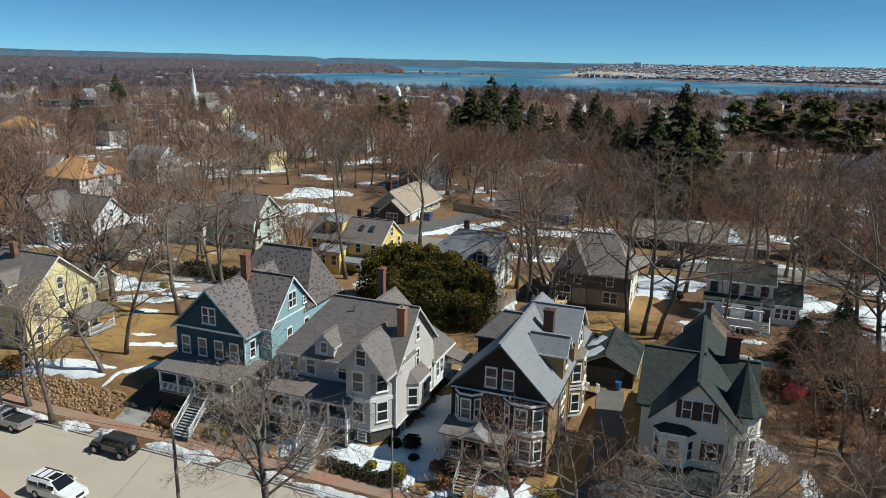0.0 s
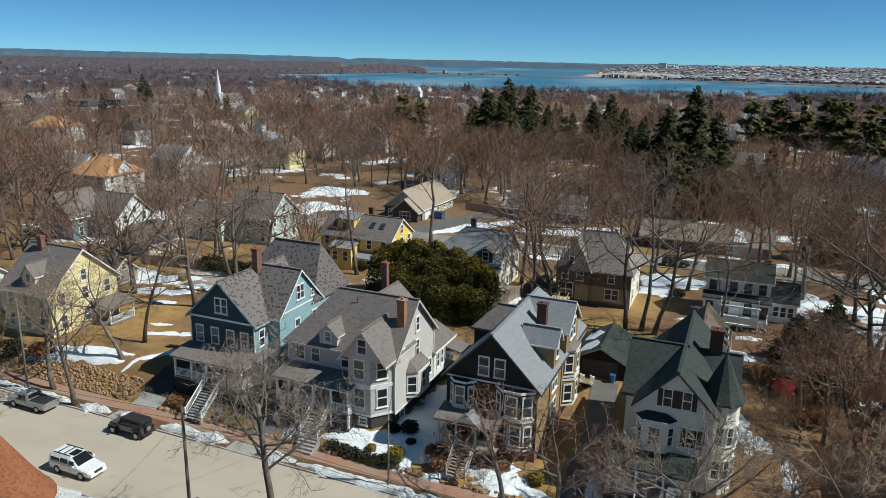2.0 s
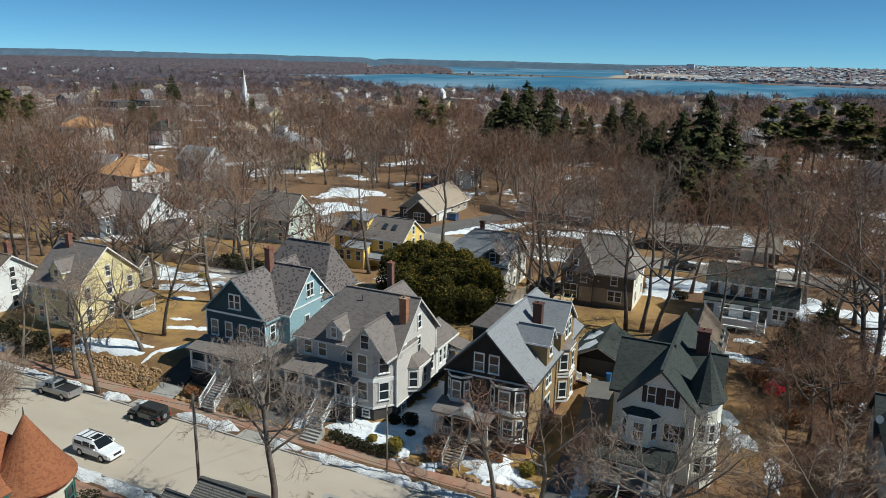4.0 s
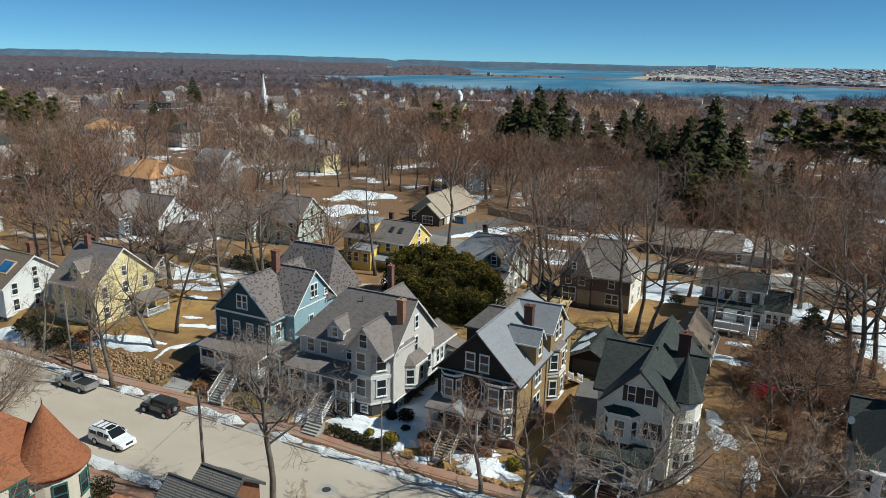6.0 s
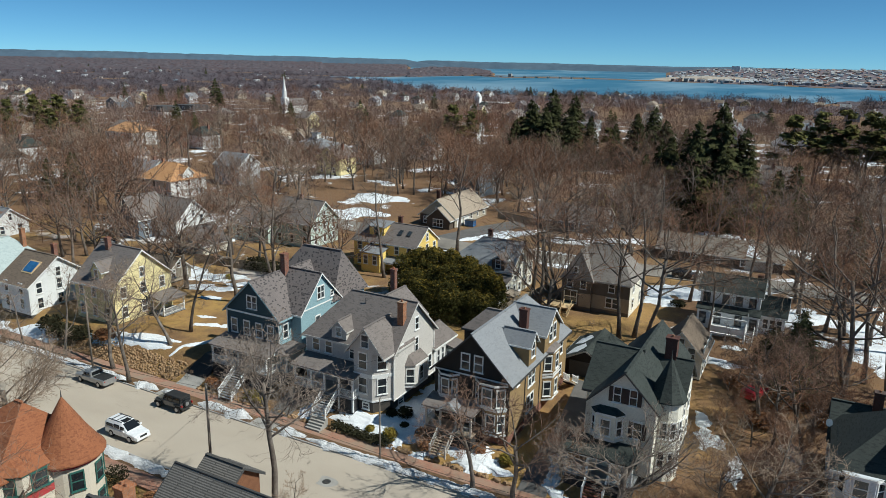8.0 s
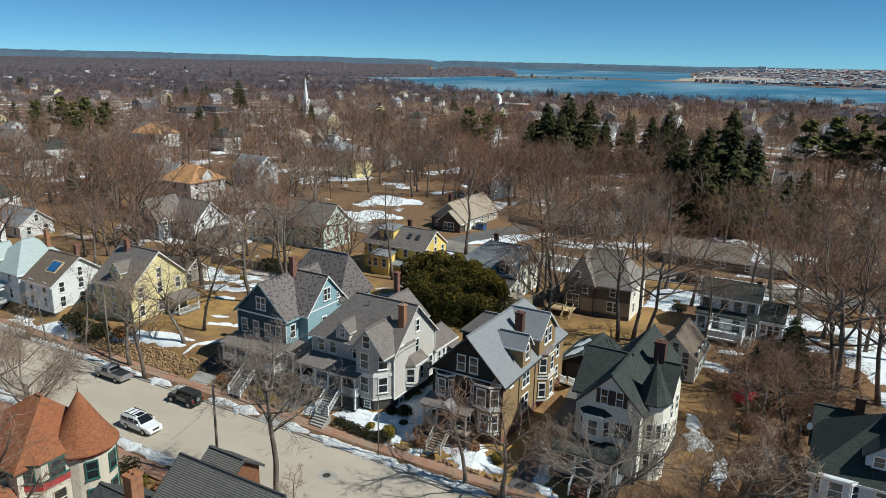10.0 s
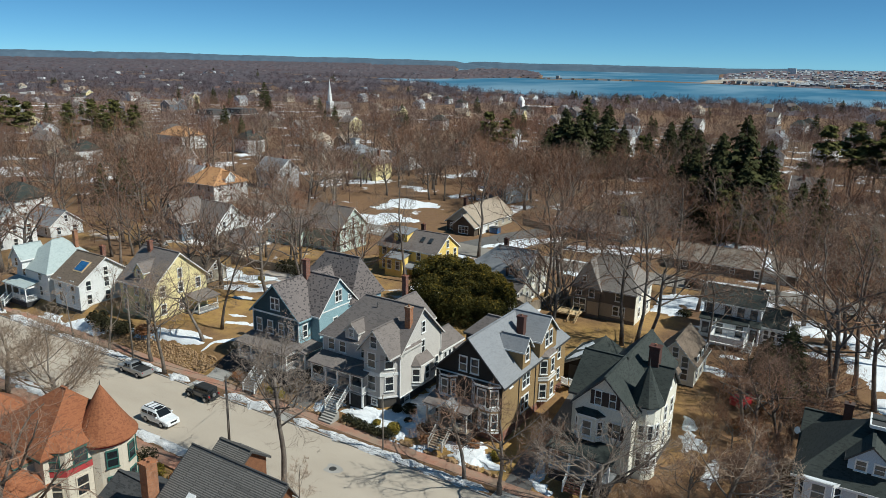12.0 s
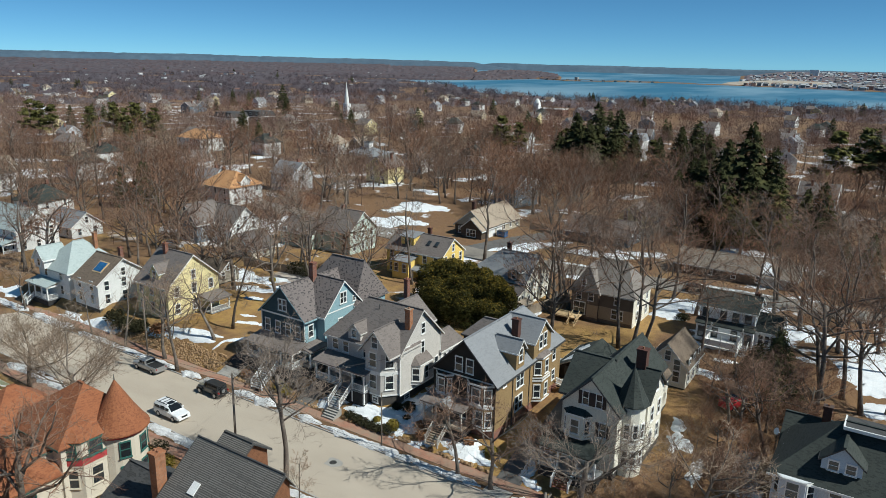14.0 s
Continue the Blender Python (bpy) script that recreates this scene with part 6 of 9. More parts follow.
def dormer_house():
    H = thing("house", (46, 15, 1.2), label="pale house with dark green hipped roof and front dormer", category="house")
    W = "siding_greyblue"
    gable(H, 39.7, 56.0, 8.6, 18.4, 1.8, 7.5, 11.7, 'x', W, "roof_green", "trim", ov=0.5, hip0=5.0, hip1=5.0, base="stone_base")
    part("roof_deck", MB().box(44.7, 51.0, 12.2, 14.8, 11.35, 11.62), M["roof_dark"], H)
    part("deck_trim", MB().box(44.6, 51.1, 12.05, 12.2, 11.35, 11.66), M["trim"], H)
    part("deck_trim", MB().box(44.55, 44.7, 12.2, 14.9, 11.35, 11.66), M["trim"], H)
    gable(H, 43.4, 46.7, 9.3, 13.0, 8.4, 9.55, 11.0, 'y', "siding_blue_pale", "roof_green", "dark_trim", ov=0.25, t=0.1)
    for x in (44.4, 45.8):
        window(H, "-y", 9.3, x, 8.5, 0.75, 0.85, "trim")
    bay(H, [(39.9, 8.6), (40.5, 7.7), (42.6, 7.7), (43.4, 8.6)], 1.8, 7.2, W, None, None, "trim", wins=[(0, 5.4, 0.7, 1.5), (1, 5.4, 1.0, 1.5), (2, 5.4, 0.7, 1.5)])
    for x in (45, 47.5, 50, 53):
        window(H, "-y", 8.6, x, 5.4, 0.9, 1.5, "trim")
    gable(H, 39.4, 43.6, 16.4, 22.0, 1.6, 6.2, 8.7, 'x', W, "roof_green", "dark_trim", ov=0.4)
    chimney(H, 42.4, 43.2, 18.8, 19.5, 7.5, 10.3, "brick_dark")
    window(H, "-x", 39.7, 11.4, 5.2, 0.8, 1.5, "trim")
    part("satellite_dish", MB().tube([(39.2, 14.4, 8.2), (39.0, 14.2, 8.4), (38.9, 14.1, 8.45)], [0.03, 0.05, 0.36], 10), M["trim"], H, "white satellite dish")
dormer_house()
simple_house("cream cottage with a brown gabled roof beyond the turret", 20.2, 25.4, 32.5, 39.5, 1.6, 5.2, 7.9, 'y', "siding_cream", "roof_brown", nx=2, ny=3, ov=0.4)

# ---------------------------------------------------------------- trees
def grow(rng, p, d, length, r, level, spec, out, chains):
    """One branch as a chain of points, and its side branches."""
    n = spec["seg"][level]
    pts, rad = [p.copy()], [r]
    step = length / n
    tip = r * spec["tip"][level]
    for i in range(n):
        w = spec["wander"][level]
        d = (d + Vector((rng.gauss(0, w), rng.gauss(0, w), rng.gauss(0, w * 0.7) + spec["lift"][level]))).normalized()
        p = p + d * step
        pts.append(p.copy())
        rad.append(r + (tip - r) * (i + 1) / n)
    chains.append((pts, rad, level))
    if level + 1 >= len(spec["seg"]):
        return
    kids = spec["kids"][level]
    kids = max(1, int(kids * rng.uniform(0.8, 1.2)))
    for k in range(kids):
        f0 = spec["from"][level]
        t = f0 + (1 - f0) * (k + rng.random()) / kids
        x = t * n
        i = min(n - 1, int(x))
        q = pts[i].lerp(pts[i + 1], x - i)
        axis = (pts[i + 1] - pts[i]).normalized()
        side = axis.orthogonal()
        side.rotate(Matrix.Rotation(2.4 * k + rng.uniform(-0.6, 0.6), 3, axis))
        ang = radians(rng.uniform(*spec["angle"][level]))
        dd = (axis * math.cos(ang) + side * math.sin(ang)).normalized()
        ll = length * rng.uniform(*spec["ratio"][level]) * (1.15 - 0.55 * t if level == 0 else 1.1 - 0.5 * t)
        rr = (r + (tip - r) * t) * spec["thin"][level]
        grow(rng, q, dd, ll, max(rr, 0.016), level + 1, spec, out, chains)

SPEC = {
    # tall street tree with a clear trunk and rising limbs
    "tall": dict(seg=(7, 5, 4, 3, 1), tip=(0.25, 0.3, 0.35, 0.4, 0.5), wander=(0.10, 0.2, 0.22, 0.22, 0.2), lift=(0.05, 0.10, 0.05, 0.03, 0.0), kids=(9, 7, 6, 6), angle=((28, 55), (28, 60), (30, 60), (25, 60)),
                 ratio=((0.42, 0.6), (0.4, 0.62), (0.4, 0.62), (0.55, 1.0)), thin=(0.5, 0.52, 0.55, 0.6)),
    # wide open crown
    "wide": dict(seg=(4, 6, 4, 3, 1), tip=(0.6, 0.28, 0.35, 0.4, 0.5), wander=(0.12, 0.24, 0.26, 0.24, 0.2), lift=(0.02, 0.05, 0.03, 0.02, 0.0), kids=(7, 8, 6, 6), angle=((30, 62), (28, 60), (30, 62), (25, 60)),
                 ratio=((1.0, 1.35), (0.4, 0.6), (0.4, 0.62), (0.55, 1.0)), thin=(0.64, 0.58, 0.58, 0.6)),
    # dense round dome of fine upright shoots
    "dome": dict(seg=(3, 5, 4, 3, 1), tip=(0.7, 0.3, 0.35, 0.4, 0.5), wander=(0.05, 0.12, 0.14, 0.16, 0.2), lift=(0.0, 0.12, 0.12, 0.08, 0.03), kids=(9, 9, 7, 5), angle=((25, 65), (25, 50), (22, 45), (20, 45)),
                 ratio=((1.2, 1.6), (0.4, 0.6), (0.4, 0.6), (0.55, 1.0)), thin=(0.45, 0.5, 0.55, 0.6)),
    # tall clear trunk, crown only above
    "street": dict(seg=(8, 6, 4, 3, 1), tip=(0.5, 0.25, 0.35, 0.4, 0.5), wander=(0.05, 0.17, 0.2, 0.2, 0.2), lift=(0.02, 0.11, 0.05, 0.02, 0.0), kids=(12, 8, 7, 6), angle=((28, 66), (28, 62), (30, 62), (25, 60)),
                 ratio=((0.55, 0.85), (0.4, 0.6), (0.4, 0.62), (0.55, 1.0)), thin=(0.5, 0.5, 0.55, 0.6)),
    # slim, several limbs close together
    "slim": dict(seg=(8, 4, 3, 3, 1), tip=(0.2, 0.3, 0.35, 0.4, 0.5), wander=(0.05, 0.12, 0.16, 0.2, 0.2), lift=(0.03, 0.14, 0.06, 0.03, 0.0), kids=(12, 6, 5, 6), angle=((25, 45), (25, 55), (30, 60), (25, 60)),
                 ratio=((0.28, 0.42), (0.4, 0.6), (0.4, 0.62), (0.55, 1.0)), thin=(0.42, 0.52, 0.55, 0.6)),
}
SPEC["bowl"] = dict(SPEC["dome"], angle=((30, 82), (25, 55), (24, 48), (20, 45)), ratio=((1.4, 1.9), (0.4, 0.6), (0.4, 0.6), (0.55, 1.0)), lift=(0.0, 0.09, 0.09, 0.07, 0.03))
SPEC["bowl"]["from"] = (0.45, 0.3, 0.2, 0.15)
SPEC["tall"]["from"], SPEC["wide"]["from"], SPEC["dome"]["from"], SPEC["slim"]["from"], SPEC["street"]["from"] = (0.33, 0.3, 0.2, 0.15), (0.55, 0.3, 0.2, 0.15), (0.5, 0.3, 0.2, 0.15), (0.3, 0.3, 0.2, 0.15), (0.6, 0.3, 0.2, 0.15)

def bare_tree(kind, seed, height, lean=(0, 0), r=None, levels=5, twig="twig", sparse=1.0, blade=0.013):
    """A leafless tree standing at the origin: its trunk and its crown, two meshes."""
    rng = random.Random(seed)
    spec = {k: v[:levels] if k in ("seg", "tip", "wander", "lift") else v[:levels - 1] for k, v in SPEC[kind].items()}
    spec["kids"] = tuple(max(2, round(k * sparse)) for k in spec["kids"])
    k = {"tall": 0.78, "wide": 0.36, "dome": 0.26, "bowl": 0.22, "slim": 0.82, "street": 0.6}[kind]
    chains = []
    r = r or height * 0.017
    grow(rng, Vector((0, 0, -0.3)), Vector((lean[0], lean[1], 1)).normalized(), height * k, r, 0, spec, None, chains)
    top = max(p.z for pts, rad, lv in chains for p in pts)
    fit = height / top
    for pts, rad, lv in chains:
        for p in pts:
            p *= fit
    a, b = MB(), MB()
    for pts, rad, lv in chains:
        if lv == 0:
            rad = [rad[0] * 1.35] + rad[1:]
            a.tube(pts, rad, 8)
        elif lv == 1:
            a.tube(pts, rad, 5, False)
        elif lv == levels - 1:
            # the finest shoots: slender blades
            w = (pts[-1] - pts[0]).cross(Vector((rng.gauss(0, 1), rng.gauss(0, 1), rng.gauss(0, 1))))
            w = w.normalized() * blade
            j = len(b.v)
            b.v += [tuple(pts[0] - w), tuple(pts[0] + w), tuple(pts[-1])]
            b.f.append((j, j + 1, j + 2)); b.uv.append([(0, 0)] * 3)
        else:
            b.tube(pts, rad, 3, False)
    return a.data("trunk", M["bark"], smooth=True), b.data("crown", M[twig])

def tree_thing(meshes, loc, label, name="tree", rz=0.0, scale=1.0, group="", cat="tree"):
    e = thing(name, (0, 0, 0), 0, label, cat, group)
    e.matrix_basis = Matrix.LocRotScale(loc, Euler((0, 0, radians(rz))), (scale, scale, scale))
    for n, me in zip(("trunk", "crown"), meshes):
        o = new(n, me)
        o.parent = e
    return e

POOL = {}
def pool(kind, n, height, **kw):
    key = (kind, n, height)
    if key not in POOL:
        POOL[key] = [bare_tree(kind, 100 * len(POOL) + i, height, **kw) for i in range(n)]
    return POOL[key]

def on_ground(x, y, dz=0.0):
    return (x, y, gz(x, y) + dz)

# trees whose place is known
tree_thing(bare_tree("wide", 83, 13.5, (-0.1, 0.05), 0.26, twig="twig_dark"), on_ground(-41.4, 1.4, 0.2), "gnarled old bare tree before the yellow house", "street_tree")
tree_thing(bare_tree("wide", 89, 15.5, (0.05, 0.05), 0.32, twig="twig_dark"), on_ground(-54.0, 20.5), "gnarled old bare tree behind the yellow house", "tree")
tree_thing(bare_tree("street", 15, 19.0, (0.05, 0.0), r=0.32, sparse=1.14, blade=0.014, twig="twig_grey"), (-3.5, -11.6, 0.05), "large bare street tree with spreading grey limbs", "street_tree")
tree_thing(bare_tree("tall", 23, 17.0, (-0.16, 0.03), 0.26, sparse=0.95), on_ground(-36.6, -0.2, 0.2), "leaning bare street tree beside the stone bank", "street_tree")
tree_thing(bare_tree("wide", 29, 13.0, (-0.38, 0.0), 0.24), on_ground(-37.0, 7.0), "leaning bare tree with twisted limbs on the lawn", "tree")
tree_thing(bare_tree("tall", 31, 18.0, (0.10, 0.0), 0.24, sparse=0.9), on_ground(-38.3, 11.4), "slender bare tree on the lawn", "tree")
tree_thing(bare_tree("wide", 37, 12.5, r=0.22, twig="twig_dark", sparse=1.04), (10.3, 0.3, 0.1), "bare tree with a forked trunk by the pavement", "street_tree")
tree_thing(bare_tree("wide", 41, 12.0, r=0.24, twig="twig_dark", sparse=1.04), (14.4, 0.2, 0.1), "bare tree with twisted dark limbs by the pavement", "street_tree")
tree_thing(bare_tree("bowl", 43, 11.4, r=0.34, sparse=1.1, blade=0.014, twig="twig_grey"), (23.2, 2.9, 0.1), "dense bare round-headed tree before the cream house", "tree")
tree_thing(bare_tree("dome", 44, 6.0, r=0.16, twig="twig_red", sparse=0.9), (17.2, 5.4, 0.8), "reddish bare shrub-like tree", "tree")
tree_thing(bare_tree("wide", 53, 13.0, r=0.24, twig="twig_dark"), on_ground(33.1, 25.0), "bare dark tree beside the drive", "tree")
tree_thing(bare_tree("wide", 54, 11.0, r=0.2, twig="twig_red"), on_ground(34.5, 21.0), "reddish bare tree beside the drive", "tree")
tree_thing(bare_tree("wide", 55, 9.0, r=0.18, twig="twig_red"), on_ground(39.0, 30.0), "low spreading reddish bare tree", "tree")
tree_thing(bare_tree("wide", 56, 12.0, r=0.22, twig="twig"), on_ground(34.0, 4.5), "bare tree near the pavement", "tree")
for i, (x, y, h, kind, tw) in enumerate(((36.4, 5.4, 8.0, "wide", "twig_dark"), (37.6, 21.5, 13.0, "wide", "twig_dark"), (36.4, 27.2, 11.0, "wide", "twig_dark"), (36.8, 12.4, 9.0, "wide", "twig_dark"))):
    tree_thing(bare_tree(kind, 260 + i, h, (0.06 * (i % 3 - 1), 0.0), r=h * 0.016, twig=tw, sparse=1.1), on_ground(x, y, 0.1 if y < 2.4 else 0.0), "bare twisted tree in the overgrown side garden", "tree")
for i, (x, y, h, kind, tw) in enumerate(((32.6, 20.0, 6.0, "dome", "twig_red"), (34.8, 13.4, 4.4, "dome", "twig_red"), (35.2, 9.2, 6.5, "dome", "twig_dark"), (36.2, 17.4, 6.0, "dome", "twig_red"), (31.2, 5.8, 7.0, "wide", "twig_dark"), (38.0, 23.6, 7.0, "dome", "twig_dark"), (40.2, 27.0, 6.0, "dome", "twig_red"))):
    tree_thing(bare_tree(kind, 300 + i, h, r=h * 0.018, twig=tw, sparse=0.95), on_ground(x, y), "low reddish-brown thicket of bare stems" if kind == "dome" else "small dark bare tree in the side garden", "shrub" if kind == "dome" else "tree", cat="shrub" if kind == "dome" else "tree")
tree_thing(bare_tree("tall", 59, 14.0, (-0.2, 0), 0.2, sparse=0.9), on_ground(-49.5, 0.2, 0.2), "leaning bare street tree with thin limbs", "street_tree")
tree_thing(bare_tree("tall", 61, 10.0, (0.1, 0), 0.14, sparse=0.9), on_ground(-58.5, 0.3, 0.2), "small bare street tree by the steps", "street_tree")
tree_thing(bare_tree("tall", 62, 12.0, (0.0, 0), 0.16, sparse=0.9), on_ground(-78.5, 0.3, 0.2), "thin bare street tree before the porch", "street_tree")
tree_thing(bare_tree("bowl", 67, 13.5, r=0.34, sparse=1.3, blade=0.02), (-36.0, -15.9, 0.0), "dense bare tree beside the red-roofed house", "tree")
tree_thing(bare_tree("bowl", 71, 12.5, r=0.3, sparse=1.3, blade=0.02), (-48.0, -14.9, 0.0), "dense bare tree by the pavement", "street_tree")
tree_thing(bare_tree("wide", 73, 16.0, (0.10, 0), 0.4, twig="twig_dark", sparse=1.1), (-15.0, -32.6, 0.2), "bare tree against the red-roofed house", "tree")
tree_thing(bare_tree("slim", 79, 7.0, r=0.1), (0.6, -13.9, 0.0), "small bare tree by the pavement", "tree")
for i, (x, y, h, kind, ln) in enumerate(((13.3, 40.5, 20, "wide", -0.15), (15.0, 41.8, 21, "tall", 0.05), (16.6, 41.4, 20, "wide", 0.2), (-4.5, 53.0, 20, "tall", -0.1), (-2.5, 54.5, 22, "wide", -0.05), (1.0, 50.5, 19, "wide", -0.1), (3.4, 52.5, 20, "tall", 0.15), (-29.7, 47.0, 19, "tall", 0), (-27.0, 69.5, 23, "tall", 0),
                               (40.7, 34.5, 24, "wide", 0.05), (43.0, 41.2, 22, "tall", 0.1), (45.5, 38.0, 21, "wide", 0), (-62, 44, 17, "wide", 0), (-53, 41, 18, "wide", 0.1), (-56.5, 47, 15, "tall", 0), (-58, 38, 16, "wide", -0.1), (24.0, 45.2, 14, "tall", 0.1), (19.0, 62.0, 19, "tall", 0.05), (34, 70, 18, "tall", 0), (8.5, 64, 18, "tall", 0),
                               (38.5, 58, 19, "tall", 0.1), (44, 55, 18, "wide", 0), (26.5, 70, 19, "tall", 0.1), (30.5, 68, 20, "tall", -0.1))):
    tree_thing(bare_tree(kind, 200 + i, h * 1.14, (ln, 0.0), r=h * 0.0145, sparse=1.08, twig=("twig_dark", "twig_grey", "twig_red")[i % 3]), on_ground(x, y), "tall bare tree with a high branching crown", "tree")

# ---------------------------------------------------------------- conifers
def conifer(seed, h, spread, mat, style="spruce", fine=1.0):
    """An evergreen at the origin: trunk, and a crown of many drooping sprays."""
    rng = random.Random(seed)
    a = MB().tube([(0, 0, -0.3), (0.05, 0, h * 0.5), (0, 0, h * 0.97)], [h * 0.018, h * 0.011, 0.03], 7)
    b = MB()
    if style == "spruce":
        tiers = int(h * 2.3 * fine)
        lean = [rng.uniform(0.72, 1.2) for i in range(12)]       # some sides reach further out
        for i in range(tiers):
            f = (i + rng.random()) / tiers
            z = h * (0.06 + 0.94 * f)
            R = spread * (1.02 - f) ** 0.72 * rng.uniform(0.82, 1.12) + 0.12
            for k in range(max(6, int((17 * (1 - f) + 6) * max(1.0, fine) ** 0.7))):
                ang = rng.uniform(0, 6.283)
                spray(b, rng, (0, 0, z + rng.uniform(-0.3, 0.3)), ang, R * lean[int(ang / 6.284 * 12)] * rng.uniform(0.72, 1.1), -0.10 - 0.26 * (1 - f), 1.25 / max(1.0, fine))
    else:
        for i in range(int(h * 1.6 * fine)):
            f = rng.random() ** 0.75
            z = h * (0.36 + 0.62 * f)
            R = spread * (1.0 - 0.72 * f) * rng.uniform(0.55, 1.2) + 0.3
            ang = rng.uniform(0, 6.283)
            for k in range(8):
                spray(b, rng, (0, 0, z + rng.uniform(-0.45, 0.45)), ang + rng.uniform(-0.5, 0.5), R * rng.uniform(0.55, 1.1), rng.uniform(-0.02, 0.22), 1.7)
    return a.data("trunk", M["bark"], smooth=True), b.data("crown", M[mat])

def spray(b, rng, p, ang, length, drop, fat=1.0):
    """A branch with needled side shoots, as thin bent blades."""
    c, s = math.cos(ang), math.sin(ang)
    x, y, z = p
    n = 4
    for i in range(n):
        t0 = 0.12 + 0.88 * i / n
        t1 = t0 + 0.34
        for side in (-1, 1):
            w = (0.25 + length * 0.24 * (1.2 - t0)) * fat * rng.uniform(0.7, 1.25)
            a2 = ang + side * rng.uniform(0.45, 1.0)
            dz = rng.uniform(-0.12, 0.12)
            p0 = (x + c * length * t0, y + s * length * t0, z + drop * length * t0 + (dz + 0.10) * fat)
            p1 = (x + c * length * min(1.08, t1), y + s * length * min(1.08, t1), z + drop * length * t1 + (dz - 0.10) * fat)
            q = (p0[0] + math.cos(a2) * w, p0[1] + math.sin(a2) * w, p0[2] + rng.uniform(-0.55, 0.12) * fat)
            b.v += [p0, p1, q]
            k = len(b.v)
            b.f.append((k - 3, k - 2, k - 1)); b.uv.append([(0, 0)] * 3)

def leaf_mass(name, blobs, n, size, mat, label, cat, seed, thick=0.35, kind="", group="", owner=None, above=-1.0):
    """A shrub or hedge: many small leaves over and inside rounded masses, with an uneven outline."""
    rng = random.Random(seed)
    b = MB()
    tot = sum(r[3] * r[4] + r[4] * r[5] + r[3] * r[5] for r in blobs)
    for cx, cy, cz, rx, ry, rz in blobs:
        m = int(n * (rx * ry + ry * rz + rx * rz) / tot)
        for i in range(m):
            d = Vector((rng.gauss(0, 1), rng.gauss(0, 1), rng.gauss(0, 1))).normalized()
            if d.z < -0.4:
                d.z = -d.z
            if d.z < above:
                continue
            lump = 1 + 0.22 * noise.noise((d.x * 2.3 + cx, d.y * 2.3 + cy, d.z * 2.3)) + 0.12 * noise.noise((d.x * 6 + cx, d.y * 6, d.z * 6 + cz))
            k = lump * (1 - thick * rng.random() ** 2)
            p = Vector((cx + d.x * rx * k, cy + d.y * ry * k, cz + d.z * rz * k))
            u = Vector((rng.gauss(0, 1), rng.gauss(0, 1), rng.gauss(0, 0.6))).normalized()
            w = (d * 0.8 + Vector((rng.gauss(0, 0.5), rng.gauss(0, 0.5), rng.gauss(0, 0.5)))).cross(u)
            w = w.normalized() if w.length > 0.01 else Vector((0, 0, 1))
            s = size * rng.uniform(0.6, 1.4)
            j = len(b.v)
            b.v += [tuple(p - u * s), tuple(p + w * s * 0.45), tuple(p + u * s), tuple(p - w * s * 0.45)]
            b.f.append((j, j + 1, j + 2, j + 3)); b.uv.append([(0, 0)] * 4)
    if owner:
        return part(name, b, M[mat], owner)
    return solo(name, b, M[mat], label, cat, kind=kind, group=group)

# the great dark hedge behind the grey house, clump by clump: shade is put into the dark leaf colour, sunlight into the
# feathery bronze tips above
hedge = thing("yew_hedge", (-14.5, 39, 2.0), label="huge bronze-green evergreen hedge in the back garden", category="hedge")
HEDGE = ((-21.6, 41.0, 4.6, 3.6, 3.6, 4.6), (-17.6, 40.5, 5.0, 4.3, 4.0, 5.0), (-12.8, 39.8, 4.9, 4.6, 4.2, 4.9), (-8.4, 39.5, 4.4, 3.9, 3.8, 4.6), (-17.5, 37.2, 3.6, 4.6, 3.6, 4.2), (-12.4, 36.0, 3.4, 4.6, 3.4, 4.0), (-7.6, 36.8, 3.2, 3.0, 3.0, 3.8),
         (-20.6, 41.6, 7.6, 1.9, 1.9, 2.6), (-17.4, 41.4, 8.2, 2.0, 2.0, 2.6), (-14.2, 40.8, 8.3, 1.9, 1.9, 2.6), (-11.0, 40.2, 8.0, 1.9, 1.9, 2.5), (-8.2, 39.6, 7.4, 1.8, 1.8, 2.4), (-5.9, 38.8, 6.4, 1.6, 1.7, 2.4))
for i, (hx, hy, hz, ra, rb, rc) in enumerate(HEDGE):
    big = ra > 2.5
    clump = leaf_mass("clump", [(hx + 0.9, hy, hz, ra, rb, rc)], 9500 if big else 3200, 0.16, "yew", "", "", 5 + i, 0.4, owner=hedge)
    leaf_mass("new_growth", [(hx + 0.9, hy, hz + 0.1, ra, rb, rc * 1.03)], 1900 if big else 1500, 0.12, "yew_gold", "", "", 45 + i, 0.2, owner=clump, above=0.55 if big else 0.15)

